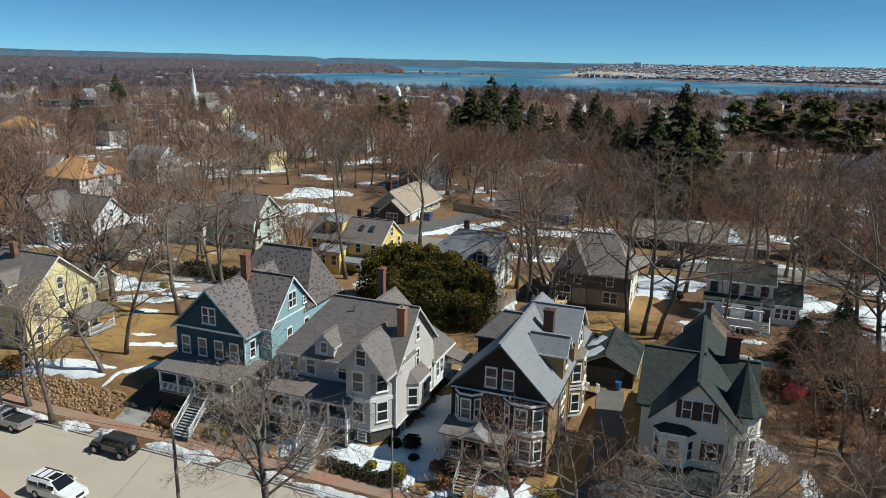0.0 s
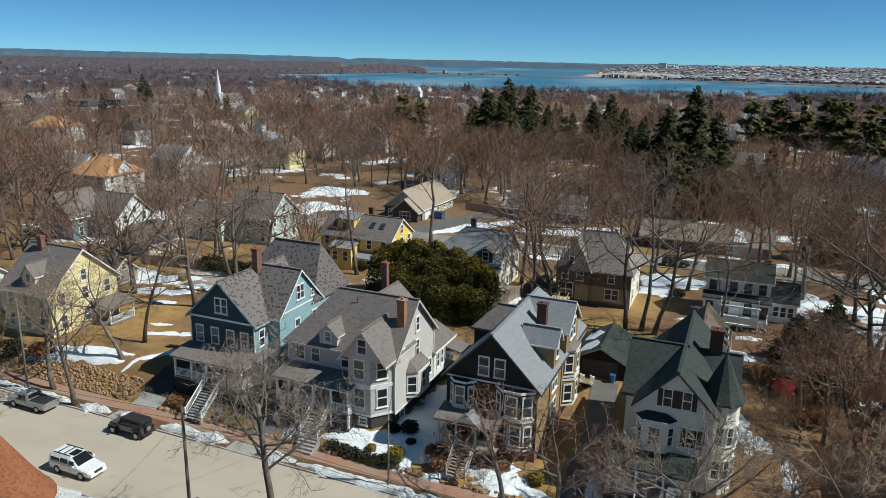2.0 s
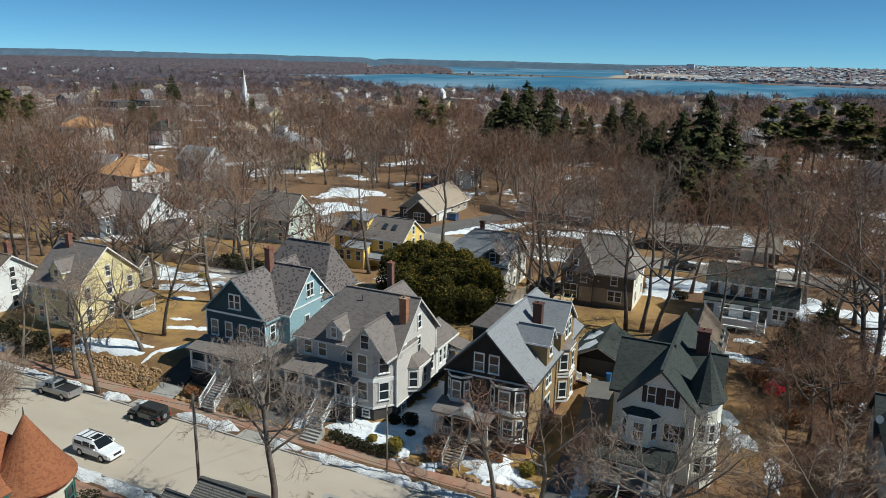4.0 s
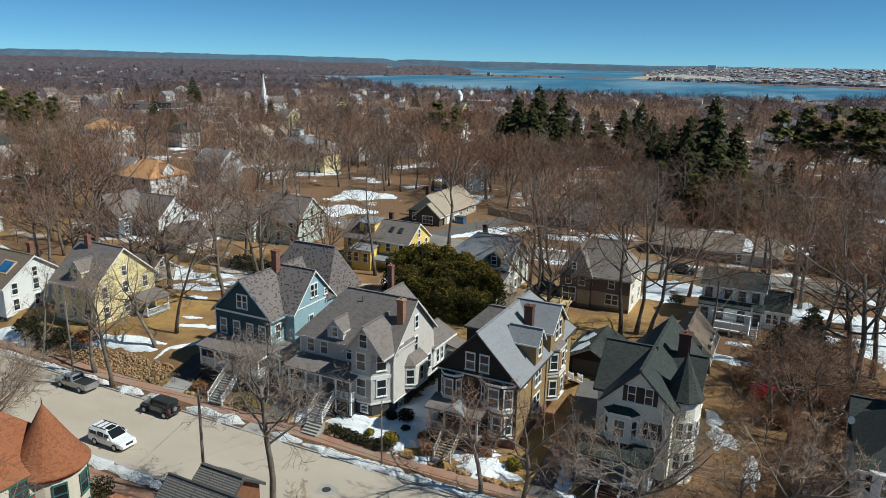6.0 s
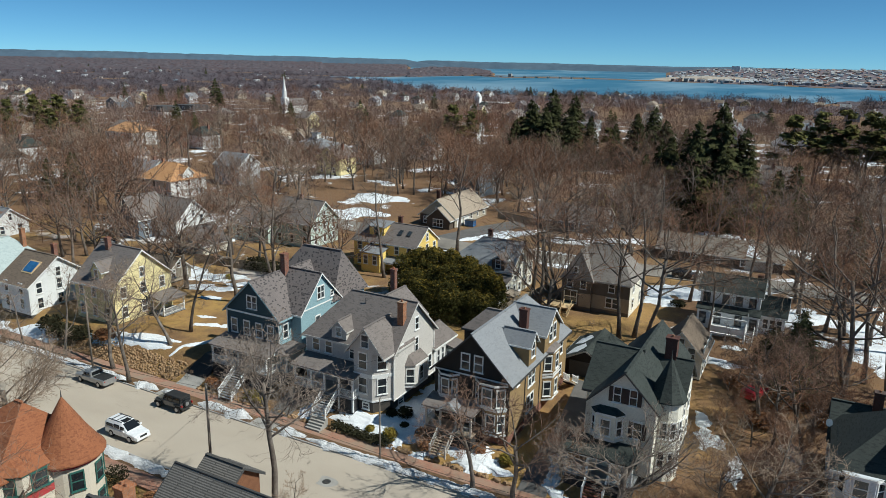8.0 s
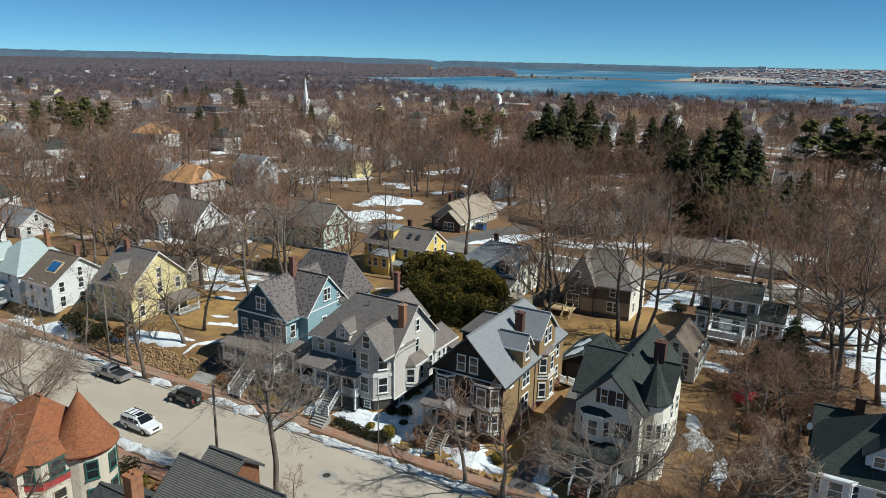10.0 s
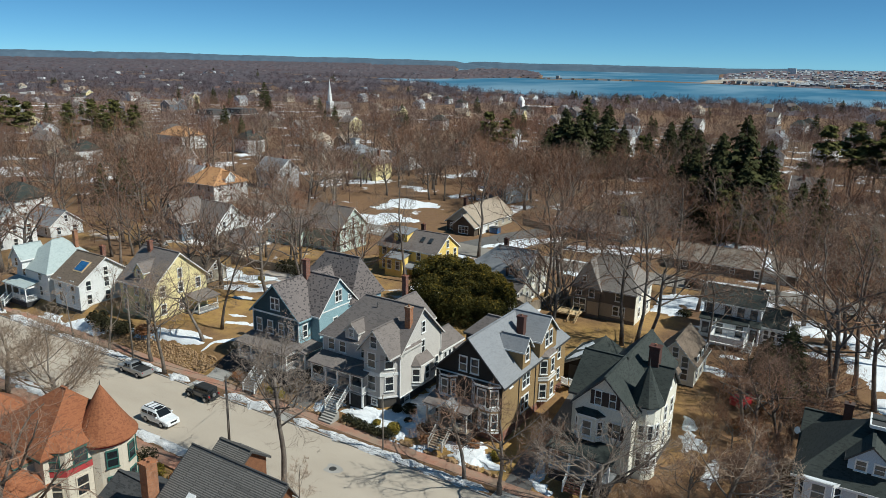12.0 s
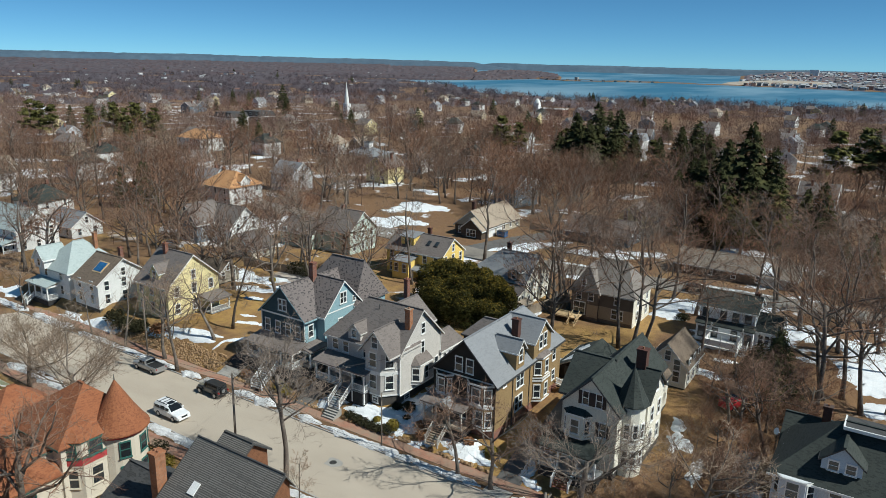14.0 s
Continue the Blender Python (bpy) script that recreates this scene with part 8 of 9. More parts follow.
# garden snow
for i, (x, y, rx, ry, rz, h) in enumerate((
        (-4.4, 4.6, 5.0, 1.5, 6, 0.3), (-0.4, 4.8, 3.0, 2.3, 25, 0.35), (-0.2, 9.8, 2.3, 5.2, 6, 0.25), (-0.9, 15.5, 1.9, 4.6, 8, 0.2), (-1.2, 7.4, 2.4, 3.0, 12, 0.25), (-12.2, 4.0, 1.5, 1.0, 0, 0.25), (3.4, 2.9, 1.3, 0.9, 20, 0.3), (9.6, 3.9, 3.4, 1.6, 12, 0.35),
        (16.6, 6.6, 1.2, 3.0, 0, 0.2), (17.2, 3.2, 1.4, 0.8, 0, 0.25), (-0.5, 25.5, 2.2, 1.1, 20, 0.15), (-2.2, 24.0, 1.6, 1.0, 20, 0.15),
        (-43.5, 6.4, 6.0, 1.1, 10, 0.13), (-39.5, 6.4, 3.0, 0.8, 8, 0.12), (-47.5, 5.2, 4.0, 0.9, 10, 0.12), (-34.2, 8.7, 3.1, 0.6, 64, 0.14), (-38.6, 14.4, 2.6, 0.7, 20, 0.1), (-35.2, 15.6, 1.6, 0.6, 20, 0.1), (-40.8, 16.8, 1.5, 0.5, 10, 0.08),
        (-55.5, 31.0, 7.5, 2.8, 18, 0.14), (-50.5, 26.8, 4.6, 1.8, 24, 0.12), (-47.0, 31.0, 3.8, 1.6, 10, 0.12), (-61.0, 33.5, 3.6, 1.6, 0, 0.12), (-46.2, 23.5, 1.8, 0.7, 10, 0.08),
        (-62.0, 3.6, 3.4, 1.0, 10, 0.2), (-69.0, 2.8, 3.2, 1.0, 5, 0.2), (-58.0, 3.4, 2.2, 1.2, 0, 0.2), (-90.0, 3.0, 4.5, 1.4, 5, 0.2),
        (-66.0, 88.0, 10.0, 7.0, 10, 0.14), (-70.0, 107.0, 9.0, 7.0, 10, 0.14), (-28.0, 82.0, 1.6, 6.0, -30, 0.16), (-24.0, 88.0, 3.6, 9.5, -28, 0.16), (-58, 76, 5, 2.5, 20, 0.12),
        (14.6, 61.5, 3.4, 4.6, 0, 0.16), (17.0, 66.5, 3.2, 3.0, 0, 0.16), (-4.5, 70.5, 5.0, 1.3, 5, 0.16), (1.5, 66.0, 2.0, 3.4, 0, 0.14), (-3.0, 45.0, 0.9, 3.6, 8, 0.12), (-9.0, 90.0, 8.0, 3.0, 8, 0.16),
        (46.0, 50.0, 5.5, 7.5, 0, 0.18), (50.0, 40.0, 4.5, 4.0, 10, 0.18), (38.0, 52.5, 1.8, 1.4, 0, 0.12), (27.5, 38.8, 3.8, 1.1, -8, 0.2), (32.5, 37.6, 2.4, 0.8, 10, 0.15), (31.6, 14.6, 0.7, 3.4, 4, 0.2), (28.4, 19.4, 1.2, 2.4, 20, 0.2), (27.8, 44.6, 1.8, 0.9, 10, 0.12),
        (-4.9, 5.7, 3.0, 1.0, 4, 0.25), (-2.4, 6.6, 2.0, 1.0, 10, 0.25), (-11.6, 5.6, 1.7, 1.1, 0, 0.25), (7.6, 4.9, 3.2, 1.3, 6, 0.3), (36.5, 63.0, 2.5, 4.5, 0, 0.16), (20.0, 80.5, 9.0, 0.8, 3, 0.25), (-10.0, 78.6, 9.0, 0.8, 2, 0.25), (0, 72.4, 8, 0.7, 2, 0.22), (52, 72, 7, 5, 0, 0.16), (60, 95, 12, 7, 0, 0.18), (40, 104, 9, 5, 0, 0.18), (22, 101, 6, 2.5, 0, 0.16), (44.5, 62, 6, 4.5, 10, 0.16), (41.0, 31.0, 2.6, 2.0, 10, 0.15), (27.4, 23.4, 1.0, 1.8, 10, 0.18), (37.4, 14.0, 1.2, 2.2, 10, 0.2), (11.0, 32.5, 1.6, 1.0, 20, 0.14), (-7.5, 25.6, 2.0, 1.0, 10, 0.12), (16.0, 66.0, 4.5, 3.4, 0, 0.16), (-46.0, 78.0, 5.0, 1.2, -8, 0.16), (-88.0, 62.0, 5.0, 2.4, 10, 0.14), (-72.0, 52.0, 3.0, 1.6, 10, 0.14))):
    snow_patch(x, y, rx, ry, 130.0 + i * 5.3, rz, h)

# ---------------------------------------------------------------- cars
def glassy():
    m, nt, nd, lk, bs = nodes_of("tinted_car_glass")
    bs.inputs["Base Color"].default_value = (0.012, 0.014, 0.016, 1)
    bs.inputs["Roughness"].default_value = 0.06
    return m
def paint(name, c, metal=0.0, rough=0.28):
    m, nt, nd, lk, bs = nodes_of(name)
    tc = nd.new("ShaderNodeTexCoord").outputs["Object"]
    lk.new(mixer(nt, noise_fac(nt, tc, 3.0), c, tuple(v * 0.86 for v in c)), bs.inputs["Base Color"])
    bs.inputs["Roughness"].default_value, bs.inputs["Metallic"].default_value = rough, metal
    bs.inputs["Coat Weight"].default_value = 0.5
    return m
M["car_glass"] = glassy()
M["tyre"] = surf("tyre_rubber", (0.015, 0.015, 0.015), (0.03, 0.03, 0.03), 5, 20, 0.85, 0.2)
M["rim"] = paint("alloy_rim", (0.45, 0.45, 0.46), 0.8, 0.35)
M["plastic"] = surf("black_plastic", (0.02, 0.02, 0.02), (0.035, 0.035, 0.035), 3, 20, 0.55, 0.1)
M["lamp"] = paint("headlamp_lens", (0.75, 0.76, 0.78), 0.0, 0.1)
M["tail"] = paint("red_lamp_lens", (0.35, 0.02, 0.02), 0.0, 0.15)

def loft(mb, sections):
    """Skins cross-sections of equal length along a body, closed at both ends."""
    n = len(sections[0])
    b = len(mb.v)
    for s in sections:
        mb.v += s
    for i in range(len(sections) - 1):
        for k in range(n):
            j = (k + 1) % n
            mb.f.append((b + i * n + k, b + i * n + j, b + (i + 1) * n + j, b + (i + 1) * n + k)); mb.uv.append([(0, 0)] * 4)
    mb.f.append(tuple(b + k for k in reversed(range(n)))); mb.uv.append([(0, 0)] * n)
    mb.f.append(tuple(b + (len(sections) - 1) * n + k for k in range(n))); mb.uv.append([(0, 0)] * n)
    return mb

def section(x, w, z0, z1, r=0.12, tuck=0.0):
    """A rounded car section across the body at x."""
    h = w / 2
    t = h - tuck
    return [(x, -h + r, z0), (x, h - r, z0), (x, h, z0 + r), (x, h, z0 + (z1 - z0) * 0.55), (x, t, z1 - r * 0.7), (x, t - r, z1), (x, -t + r, z1), (x, -t, z1 - r * 0.7), (x, -h, z0 + (z1 - z0) * 0.55), (x, -h, z0 + r)]

def car(x, y, rz, label, body_mat, kind="suv", L=4.8, Wd=1.95, Ht=1.75, wb=2.78, cat="car", roof_mat=None):
    """A parked vehicle; its nose points along +x before turning."""
    C = thing("car", (0, 0, 0), 0, label, cat)
    h = L / 2
    low = 0.32
    if kind == "suv":
        hood, belt = 1.02, 1.08
        b = loft(MB(), [section(-h, Wd - 0.25, 0.5, 1.0, 0.1), section(-h + 0.12, Wd - 0.06, low, belt, 0.1), section(-h * 0.4, Wd, low, belt, 0.1), section(h * 0.42, Wd, low, belt, 0.1), section(h * 0.5, Wd, low, hood, 0.1), section(h - 0.25, Wd - 0.1, low, hood - 0.1, 0.12), section(h, Wd - 0.4, 0.45, hood - 0.25, 0.12)])
        c = loft(MB(), [section(-h + 0.10, Wd - 0.16, belt - 0.04, Ht - 0.25, 0.06, 0.12), section(-h + 0.30, Wd - 0.1, belt - 0.04, Ht - 0.03, 0.08, 0.2), section(-h * 0.2, Wd - 0.1, belt - 0.04, Ht, 0.08, 0.2), section(h * 0.05, Wd - 0.1, belt - 0.04, Ht - 0.03, 0.08, 0.2), section(h * 0.44, Wd - 0.14, belt - 0.06, belt + 0.04, 0.03, 0.05)])
        sides = [(-h + 0.35, -h * 0.42, belt + 0.08, Ht - 0.3), (-h * 0.38, -0.02, belt + 0.08, Ht - 0.24), (0.06, h * 0.30, belt + 0.08, Ht - 0.28)]
        ws = (h * 0.10, Ht - 0.10, h * 0.42, belt + 0.06)
        rear = (-h + 0.08, belt + 0.1, Ht - 0.3)
    elif kind == "jeep":
        belt = 1.12
        b = loft(MB(), [section(-h + 0.25, Wd - 0.3, 0.5, belt, 0.06), section(-h + 0.3, Wd - 0.28, 0.5, belt, 0.06), section(h * 0.3, Wd - 0.3, 0.5, belt, 0.06), section(h * 0.34, Wd - 0.45, 0.55, belt - 0.02, 0.06), section(h - 0.2, Wd - 0.6, 0.6, belt - 0.08, 0.06)])
        c = loft(MB(), [section(-h + 0.28, Wd - 0.36, belt - 0.02, Ht - 0.02, 0.05, 0.08), section(-h * 0.2, Wd - 0.36, belt - 0.02, Ht, 0.05, 0.08), section(h * 0.22, Wd - 0.38, belt - 0.02, Ht - 0.02, 0.05, 0.08), section(h * 0.36, Wd - 0.42, belt - 0.02, belt + 0.03, 0.02, 0.04)])
        sides = [(-h + 0.4, -h * 0.36, belt + 0.06, Ht - 0.16), (-h * 0.3, -0.05, belt + 0.06, Ht - 0.16), (0.05, h * 0.24, belt + 0.06, Ht - 0.18)]
        ws = (h * 0.24, Ht - 0.1, h * 0.34, belt + 0.08)
        rear = (-h + 0.27, belt + 0.1, Ht - 0.2)
    else:   # pickup
        belt, hood = 1.08, 1.05
        b = loft(MB(), [section(-h, Wd - 0.12, 0.5, belt, 0.06), section(-h + 0.06, Wd, low + 0.1, belt, 0.07), section(-0.1, Wd, low + 0.1, belt, 0.07), section(h * 0.45, Wd, low + 0.1, hood, 0.1), section(h - 0.2, Wd - 0.08, low + 0.1, hood - 0.06, 0.12), section(h, Wd - 0.35, 0.5, hood - 0.2, 0.1)])
        c = loft(MB(), [section(-0.35, Wd - 0.2, belt - 0.04, Ht - 0.14, 0.06, 0.14), section(-0.22, Wd - 0.14, belt - 0.04, Ht, 0.08, 0.18), section(0.75, Wd - 0.14, belt - 0.04, Ht - 0.02, 0.08, 0.18), section(h * 0.5, Wd - 0.18, belt - 0.06, belt + 0.03, 0.03, 0.05)])
        sides = [(-0.15, 0.28, belt + 0.08, Ht - 0.22), (0.34, 0.95, belt + 0.08, Ht - 0.24)]
        ws = (0.85, Ht - 0.12, h * 0.46, belt + 0.06)
        rear = (-0.33, belt + 0.1, Ht - 0.2)
        part("load_bed", MB().box(-h + 0.1, -0.45, -Wd / 2 + 0.16, Wd / 2 - 0.16, belt - 0.02, belt + 0.012), M["plastic"], C, "dark open load bed")
    part("body", b, body_mat, C, smooth=False)
    cab = part("cabin", c, roof_mat or body_mat, C)
    hw, tuck = {"suv": ((Wd - 0.1) / 2, 0.2), "jeep": ((Wd - 0.36) / 2, 0.08), "pickup": ((Wd - 0.14) / 2, 0.18)}[kind]
    zm = belt - 0.04 + 0.55 * (Ht - belt + 0.04)
    def side_y(z):
        return hw + 0.014 - tuck * max(0.0, (z - zm) / (Ht - 0.056 - zm))
    for x0, x1, z0, z1 in sides:
        for s in (-1, 1):
            g = MB()
            for za, zb in ((z0, zm), (zm, z1)):
                q = [(x0, s * side_y(za), za), (x1, s * side_y(za), za), (x1 - 0.03, s * side_y(zb), zb), (x0 + 0.02, s * side_y(zb), zb)]
                g.poly(q if s < 0 else q[::-1])
            part("side_window", g, M["car_glass"], cab)
    wx0, wz0, wx1, wz1 = ws
    w = Wd / 2 - 0.22
    nrm = Vector((wz0 - wz1, 0, wx1 - wx0)).normalized() * 0.035
    part("windscreen", MB().poly([(wx1 + nrm.x, -w - 0.03, wz1 + nrm.z), (wx1 + nrm.x, w + 0.03, wz1 + nrm.z), (wx0 + nrm.x, w - 0.1, wz0 + nrm.z), (wx0 + nrm.x, -w + 0.1, wz0 + nrm.z)]), M["car_glass"], cab)
    rx, rz0, rz1 = rear
    part("rear_window", MB().box(rx - 0.035, rx, -w + 0.05, w - 0.05, rz0, rz1), M["car_glass"], cab)
    R = 0.385 if kind != "jeep" else 0.41
    for sx in (-1, 1):
        for sy in (-1, 1):
            y0 = sy * (Wd / 2 - 0.10)
            t = part("wheel", MB().tube([(sx * wb / 2, y0 - 0.12, R), (sx * wb / 2, y0 - 0.09, R), (sx * wb / 2, y0 + 0.09, R), (sx * wb / 2, y0 + 0.12, R)], [R * 0.9, R, R, R * 0.9], 18), M["tyre"], C)
            part("rim", MB().tube([(sx * wb / 2, y0 + sy * 0.10, R), (sx * wb / 2, y0 + sy * 0.135, R)], [R * 0.62, R * 0.58], 12), M["rim"], t)
            if kind == "jeep":
                part("fender", MB().box(sx * wb / 2 - 0.5, sx * wb / 2 + 0.5, min(y0 - 0.13, y0 + 0.13), max(y0 - 0.13, y0 + 0.13), 0.86, 0.93), M["plastic"], C)
    for s in (-1, 1):
        part("headlight", MB().box(h - 0.14, h - 0.03, s * (Wd / 2 - 0.46) - 0.17, s * (Wd / 2 - 0.46) + 0.17, 0.72, 0.86), M["lamp"], C)
        part("tail_light", MB().box(-h - 0.01, -h + 0.2, s * (Wd / 2 - 0.2) - 0.07, s * (Wd / 2 - 0.2) + 0.07, 0.8, 1.0), M["tail"], C)
        part("mirror", MB().box(h * 0.28, h * 0.28 + 0.12, s * (Wd / 2 + 0.10) - 0.09, s * (Wd / 2 + 0.10) + 0.09, belt + 0.02, belt + 0.18), body_mat if kind == "suv" else M["plastic"], C)
    part("bumper", MB().box(h - 0.12, h + 0.03, -Wd / 2 + 0.16, Wd / 2 - 0.16, 0.38, 0.58), M["plastic"] if kind == "jeep" else body_mat, C)
    part("bumper", MB().box(-h - 0.03, -h + 0.12, -Wd / 2 + 0.16, Wd / 2 - 0.16, 0.40, 0.60), M["plastic"] if kind == "jeep" else body_mat, C)
    part("grille", MB().box(h - 0.06, h + 0.012, -0.42, 0.42, 0.62, 0.82), M["plastic"], C)
    if kind == "suv":
        part("sunroof", MB().box(-0.45, 0.25, -0.45, 0.45, Ht - 0.02, Ht + 0.012), M["car_glass"], cab)
        for s in (-1, 1):
            part("roof_rail", MB().box(-h + 0.5, h * 0.02, s * 0.66 - 0.025, s * 0.66 + 0.025, Ht - 0.01, Ht + 0.06), M["plastic"], cab)
        for xx in (-1.45, -0.75):
            part("cross_bar", MB().box(xx - 0.03, xx + 0.03, -0.66, 0.66, Ht + 0.05, Ht + 0.09), M["plastic"], cab)
    if kind == "jeep":
        sp = part("spare_wheel", MB().tube([(-h + 0.0, 0, 0.98), (-h + 0.26, 0, 0.98)], [0.4, 0.4], 18), M["tyre"], C)
        part("rim", MB().tube([(-h - 0.02, 0, 0.98), (-h + 0.02, 0, 0.98)], [0.24, 0.25], 12), M["rim"], sp)
    C.matrix_basis = pose(x, y, 0.0, 0, 0, rz)
    return C
WHITE, DARK, SILVER = paint("white_car_paint", (0.78, 0.79, 0.80)), paint("black_car_paint", (0.03, 0.03, 0.035), 0.2), paint("silver_car_paint", (0.36, 0.36, 0.36), 0.5)
car(-25.9, -8.95, 0, "white family car with roof bars, parked", WHITE, "suv", 4.86, 1.99, 1.82, 2.78)
car(-26.9, -1.95, 180, "dark grey boxy off-road car with black roof", paint("grey_car_paint", (0.10, 0.105, 0.11), 0.4), "jeep", 4.5, 1.88, 1.85, 2.95, roof_mat=M["plastic"])
car(-40.2, -2.1, 180, "silver pickup truck parked by the kerb", SILVER, "pickup", 5.4, 1.92, 1.78, 3.3, "truck")
car(31.8, 31.6, 70, "red car parked on the drive", paint("red_car_paint", (0.45, 0.02, 0.03)), "suv", 4.4, 1.8, 1.5, 2.6).location.z = gz(31.8, 31.6) + 0.02
for i, (x, y, rz, mt) in enumerate(((-98, 44, 30, WHITE), (-104, 50, 200, DARK), (-86, 36, 20, SILVER), (16, 74.8, 3, DARK), (-44, 72.5, -8, SILVER), (-95.5, 21.5, 30, DARK))):
    car(x, y, rz, "car parked beside the houses", mt, "suv", 4.5, 1.85, 1.55, 2.7).location.z = gz(x, y) + 0.14

# ---------------------------------------------------------------- poles and wires
def utility_pole(x, y, h, label, r=0.14, arm=False, base=0.08, lean=(0, 0)):
    P = thing("utility_pole", (x, y, base), 0, label, "pole", "poles along the street")
    part("shaft", MB().tube([(x, y, base - 0.3), (x + lean[0], y + lean[1], base + h)], [r, r * 0.72], 9), M["pole_wood"], P, smooth=True)
    if arm:
        part("crossarm", MB().box(x - 0.06, x + 0.06, y - 1.1, y + 1.1, h - 0.7, h - 0.58), M["pole_wood"], P)
        for dy in (-1.0, -0.4, 0.4, 1.0):
            part("insulator", MB().tube([(x, y + dy, h - 0.58), (x, y + dy, h - 0.42)], [0.05, 0.04], 6), M["iron"], P)
    else:
        part("bracket", MB().box(x - 0.05, x + 0.35, y - 0.03, y + 0.03, h - 0.5, h - 0.42), M["iron"], P)
    return P
utility_pole(-10.55, -12.0, 10.9, "weathered wooden utility pole by the kerb", 0.15)
utility_pole(0.0, 0.1, 6.9, "thin dark street pole beside the pavement", 0.09)
utility_pole(-43.9, 0.2, 10.5, "weathered wooden pole by the pavement", 0.13)
utility_pole(-66.0, -11.9, 10.0, "wooden utility pole with crossarm", 0.14, True)
utility_pole(26.0, -12.0, 10.5, "wooden utility pole with crossarm", 0.14, True)
def cable(p0, p1, sag, label="sagging black overhead cable", r=0.016):
    pts = []
    for i in range(13):
        t = i / 12
        p = Vector(p0).lerp(Vector(p1), t)
        p.z -= sag * 4 * t * (1 - t)
        pts.append(p)
    return solo("cable", MB().tube(pts, [r] * 13, 4), M["wire"], label, "cable", "overhead cables")
for dz in (0.3, 0.9):
    cable((-10.55, -12.0, 10.8 - dz), (-66.0, -11.9, 9.8 - dz), 0.9)
    cable((-10.55, -12.0, 10.8 - dz), (26.0, -12.0, 10.3 - dz), 0.8)
cable((-10.55, -12.0, 10.4), (-19.5, 8.0, 7.6), 0.4)
cable((-10.55, -12.0, 10.3), (-3.4, 8.2, 7.8), 0.4)
cable((0.0, 0.1, 6.8), (-3.4, 8.2, 7.5), 0.2)
cable((-43.9, 0.2, 10.4), (-49.6, 7.8, 7.6), 0.3)

# ---------------------------------------------------------------- manhole
m = thing("manhole_cover", (-2.5, -5.4, 0), label="round iron manhole cover in patched asphalt", category="manhole")
part("patch", MB().prism([(-2.5 + (1.0 + 0.25 * math.sin(3 * a + 1)) * math.cos(a), -5.4 + (1.0 + 0.2 * math.cos(2 * a)) * math.sin(a)) for a in [2 * math.pi * i / 18 for i in range(18)]], -0.05, 0.006), M["concrete"], m)
part("ring", MB().prism(ring(-2.5, -5.4, 0.42, 20), -0.05, 0.012), M["iron"], m)
part("cover", MB().prism(ring(-2.5, -5.4, 0.34, 20), -0.05, 0.02), M["iron"], m)

# ---------------------------------------------------------------- garden edges, stone bank, hedges and shrubs
def stones(name, x0, x1, y0, y1, n, size, seed, label, zf=None):
    rng = random.Random(seed)
    mb = MB()
    for i in range(n):
        x, y = rng.uniform(x0, x1), rng.uniform(y0, y1)
        z = gz(x, y) if zf is None else zf(x, y)
        s = size * rng.uniform(0.3, 1.0) ** 0.8 * 1.35
        c = Vector((x, y, z + s * rng.uniform(-0.1, 0.35)))
        b = len(mb.v)
        for dz, k in ((-0.5, 0.8), (0.05, 1.0), (0.5, 0.62)):
            for j in range(6):
                a = 2 * math.pi * j / 6 + rng.uniform(-0.2, 0.2)
                rr = s * k * rng.uniform(0.75, 1.15)
                mb.v.append((c.x + rr * math.cos(a), c.y + rr * 0.75 * math.sin(a), c.z + dz * s + rng.uniform(-0.06, 0.06)))
        for q in range(2):
            for j in range(6):
                k = (j + 1) % 6
                mb.f.append((b + q * 6 + j, b + q * 6 + k, b + q * 6 + 6 + k, b + q * 6 + 6 + j)); mb.uv.append([(0, 0)] * 4)
        mb.f.append(tuple(b + 12 + j for j in range(6))); mb.uv.append([(0, 0)] * 6)
    return solo(name, mb, M["stone"], label, "stones", kind="stuff")
stones("stone_bank", -57.0, -32.2, 2.7, 5.2, 1150, 0.19, 3, "loose field stone bank above the pavement")
stones("stone_edging", -8.4, 13.2, 2.6, 2.95, 90, 0.3, 5, "low stone edging along the pavement", lambda x, y: 0.15)
stones("stone_edging", -28.0, -11.2, 2.6, 2.95, 60, 0.3, 6, "low stone edging along the pavement", lambda x, y: 0.15)
stones("rubble", -35.0, -31.8, 2.8, 4.2, 40, 0.25, 8, "loose stones at the drive's edge")
def shrub(x, y, r, h, mat, label, seed, n=900, size=0.10):
    g = gz(x, y) if y > 2.4 else 0.1
    return leaf_mass("shrub", [(x, y, g + h * 0.4, r, r, h * 0.6), (x + r * 0.4, y - r * 0.2, g + h * 0.3, r * 0.6, r * 0.6, h * 0.5)], n, size, mat, label, "shrub", seed, 0.5)
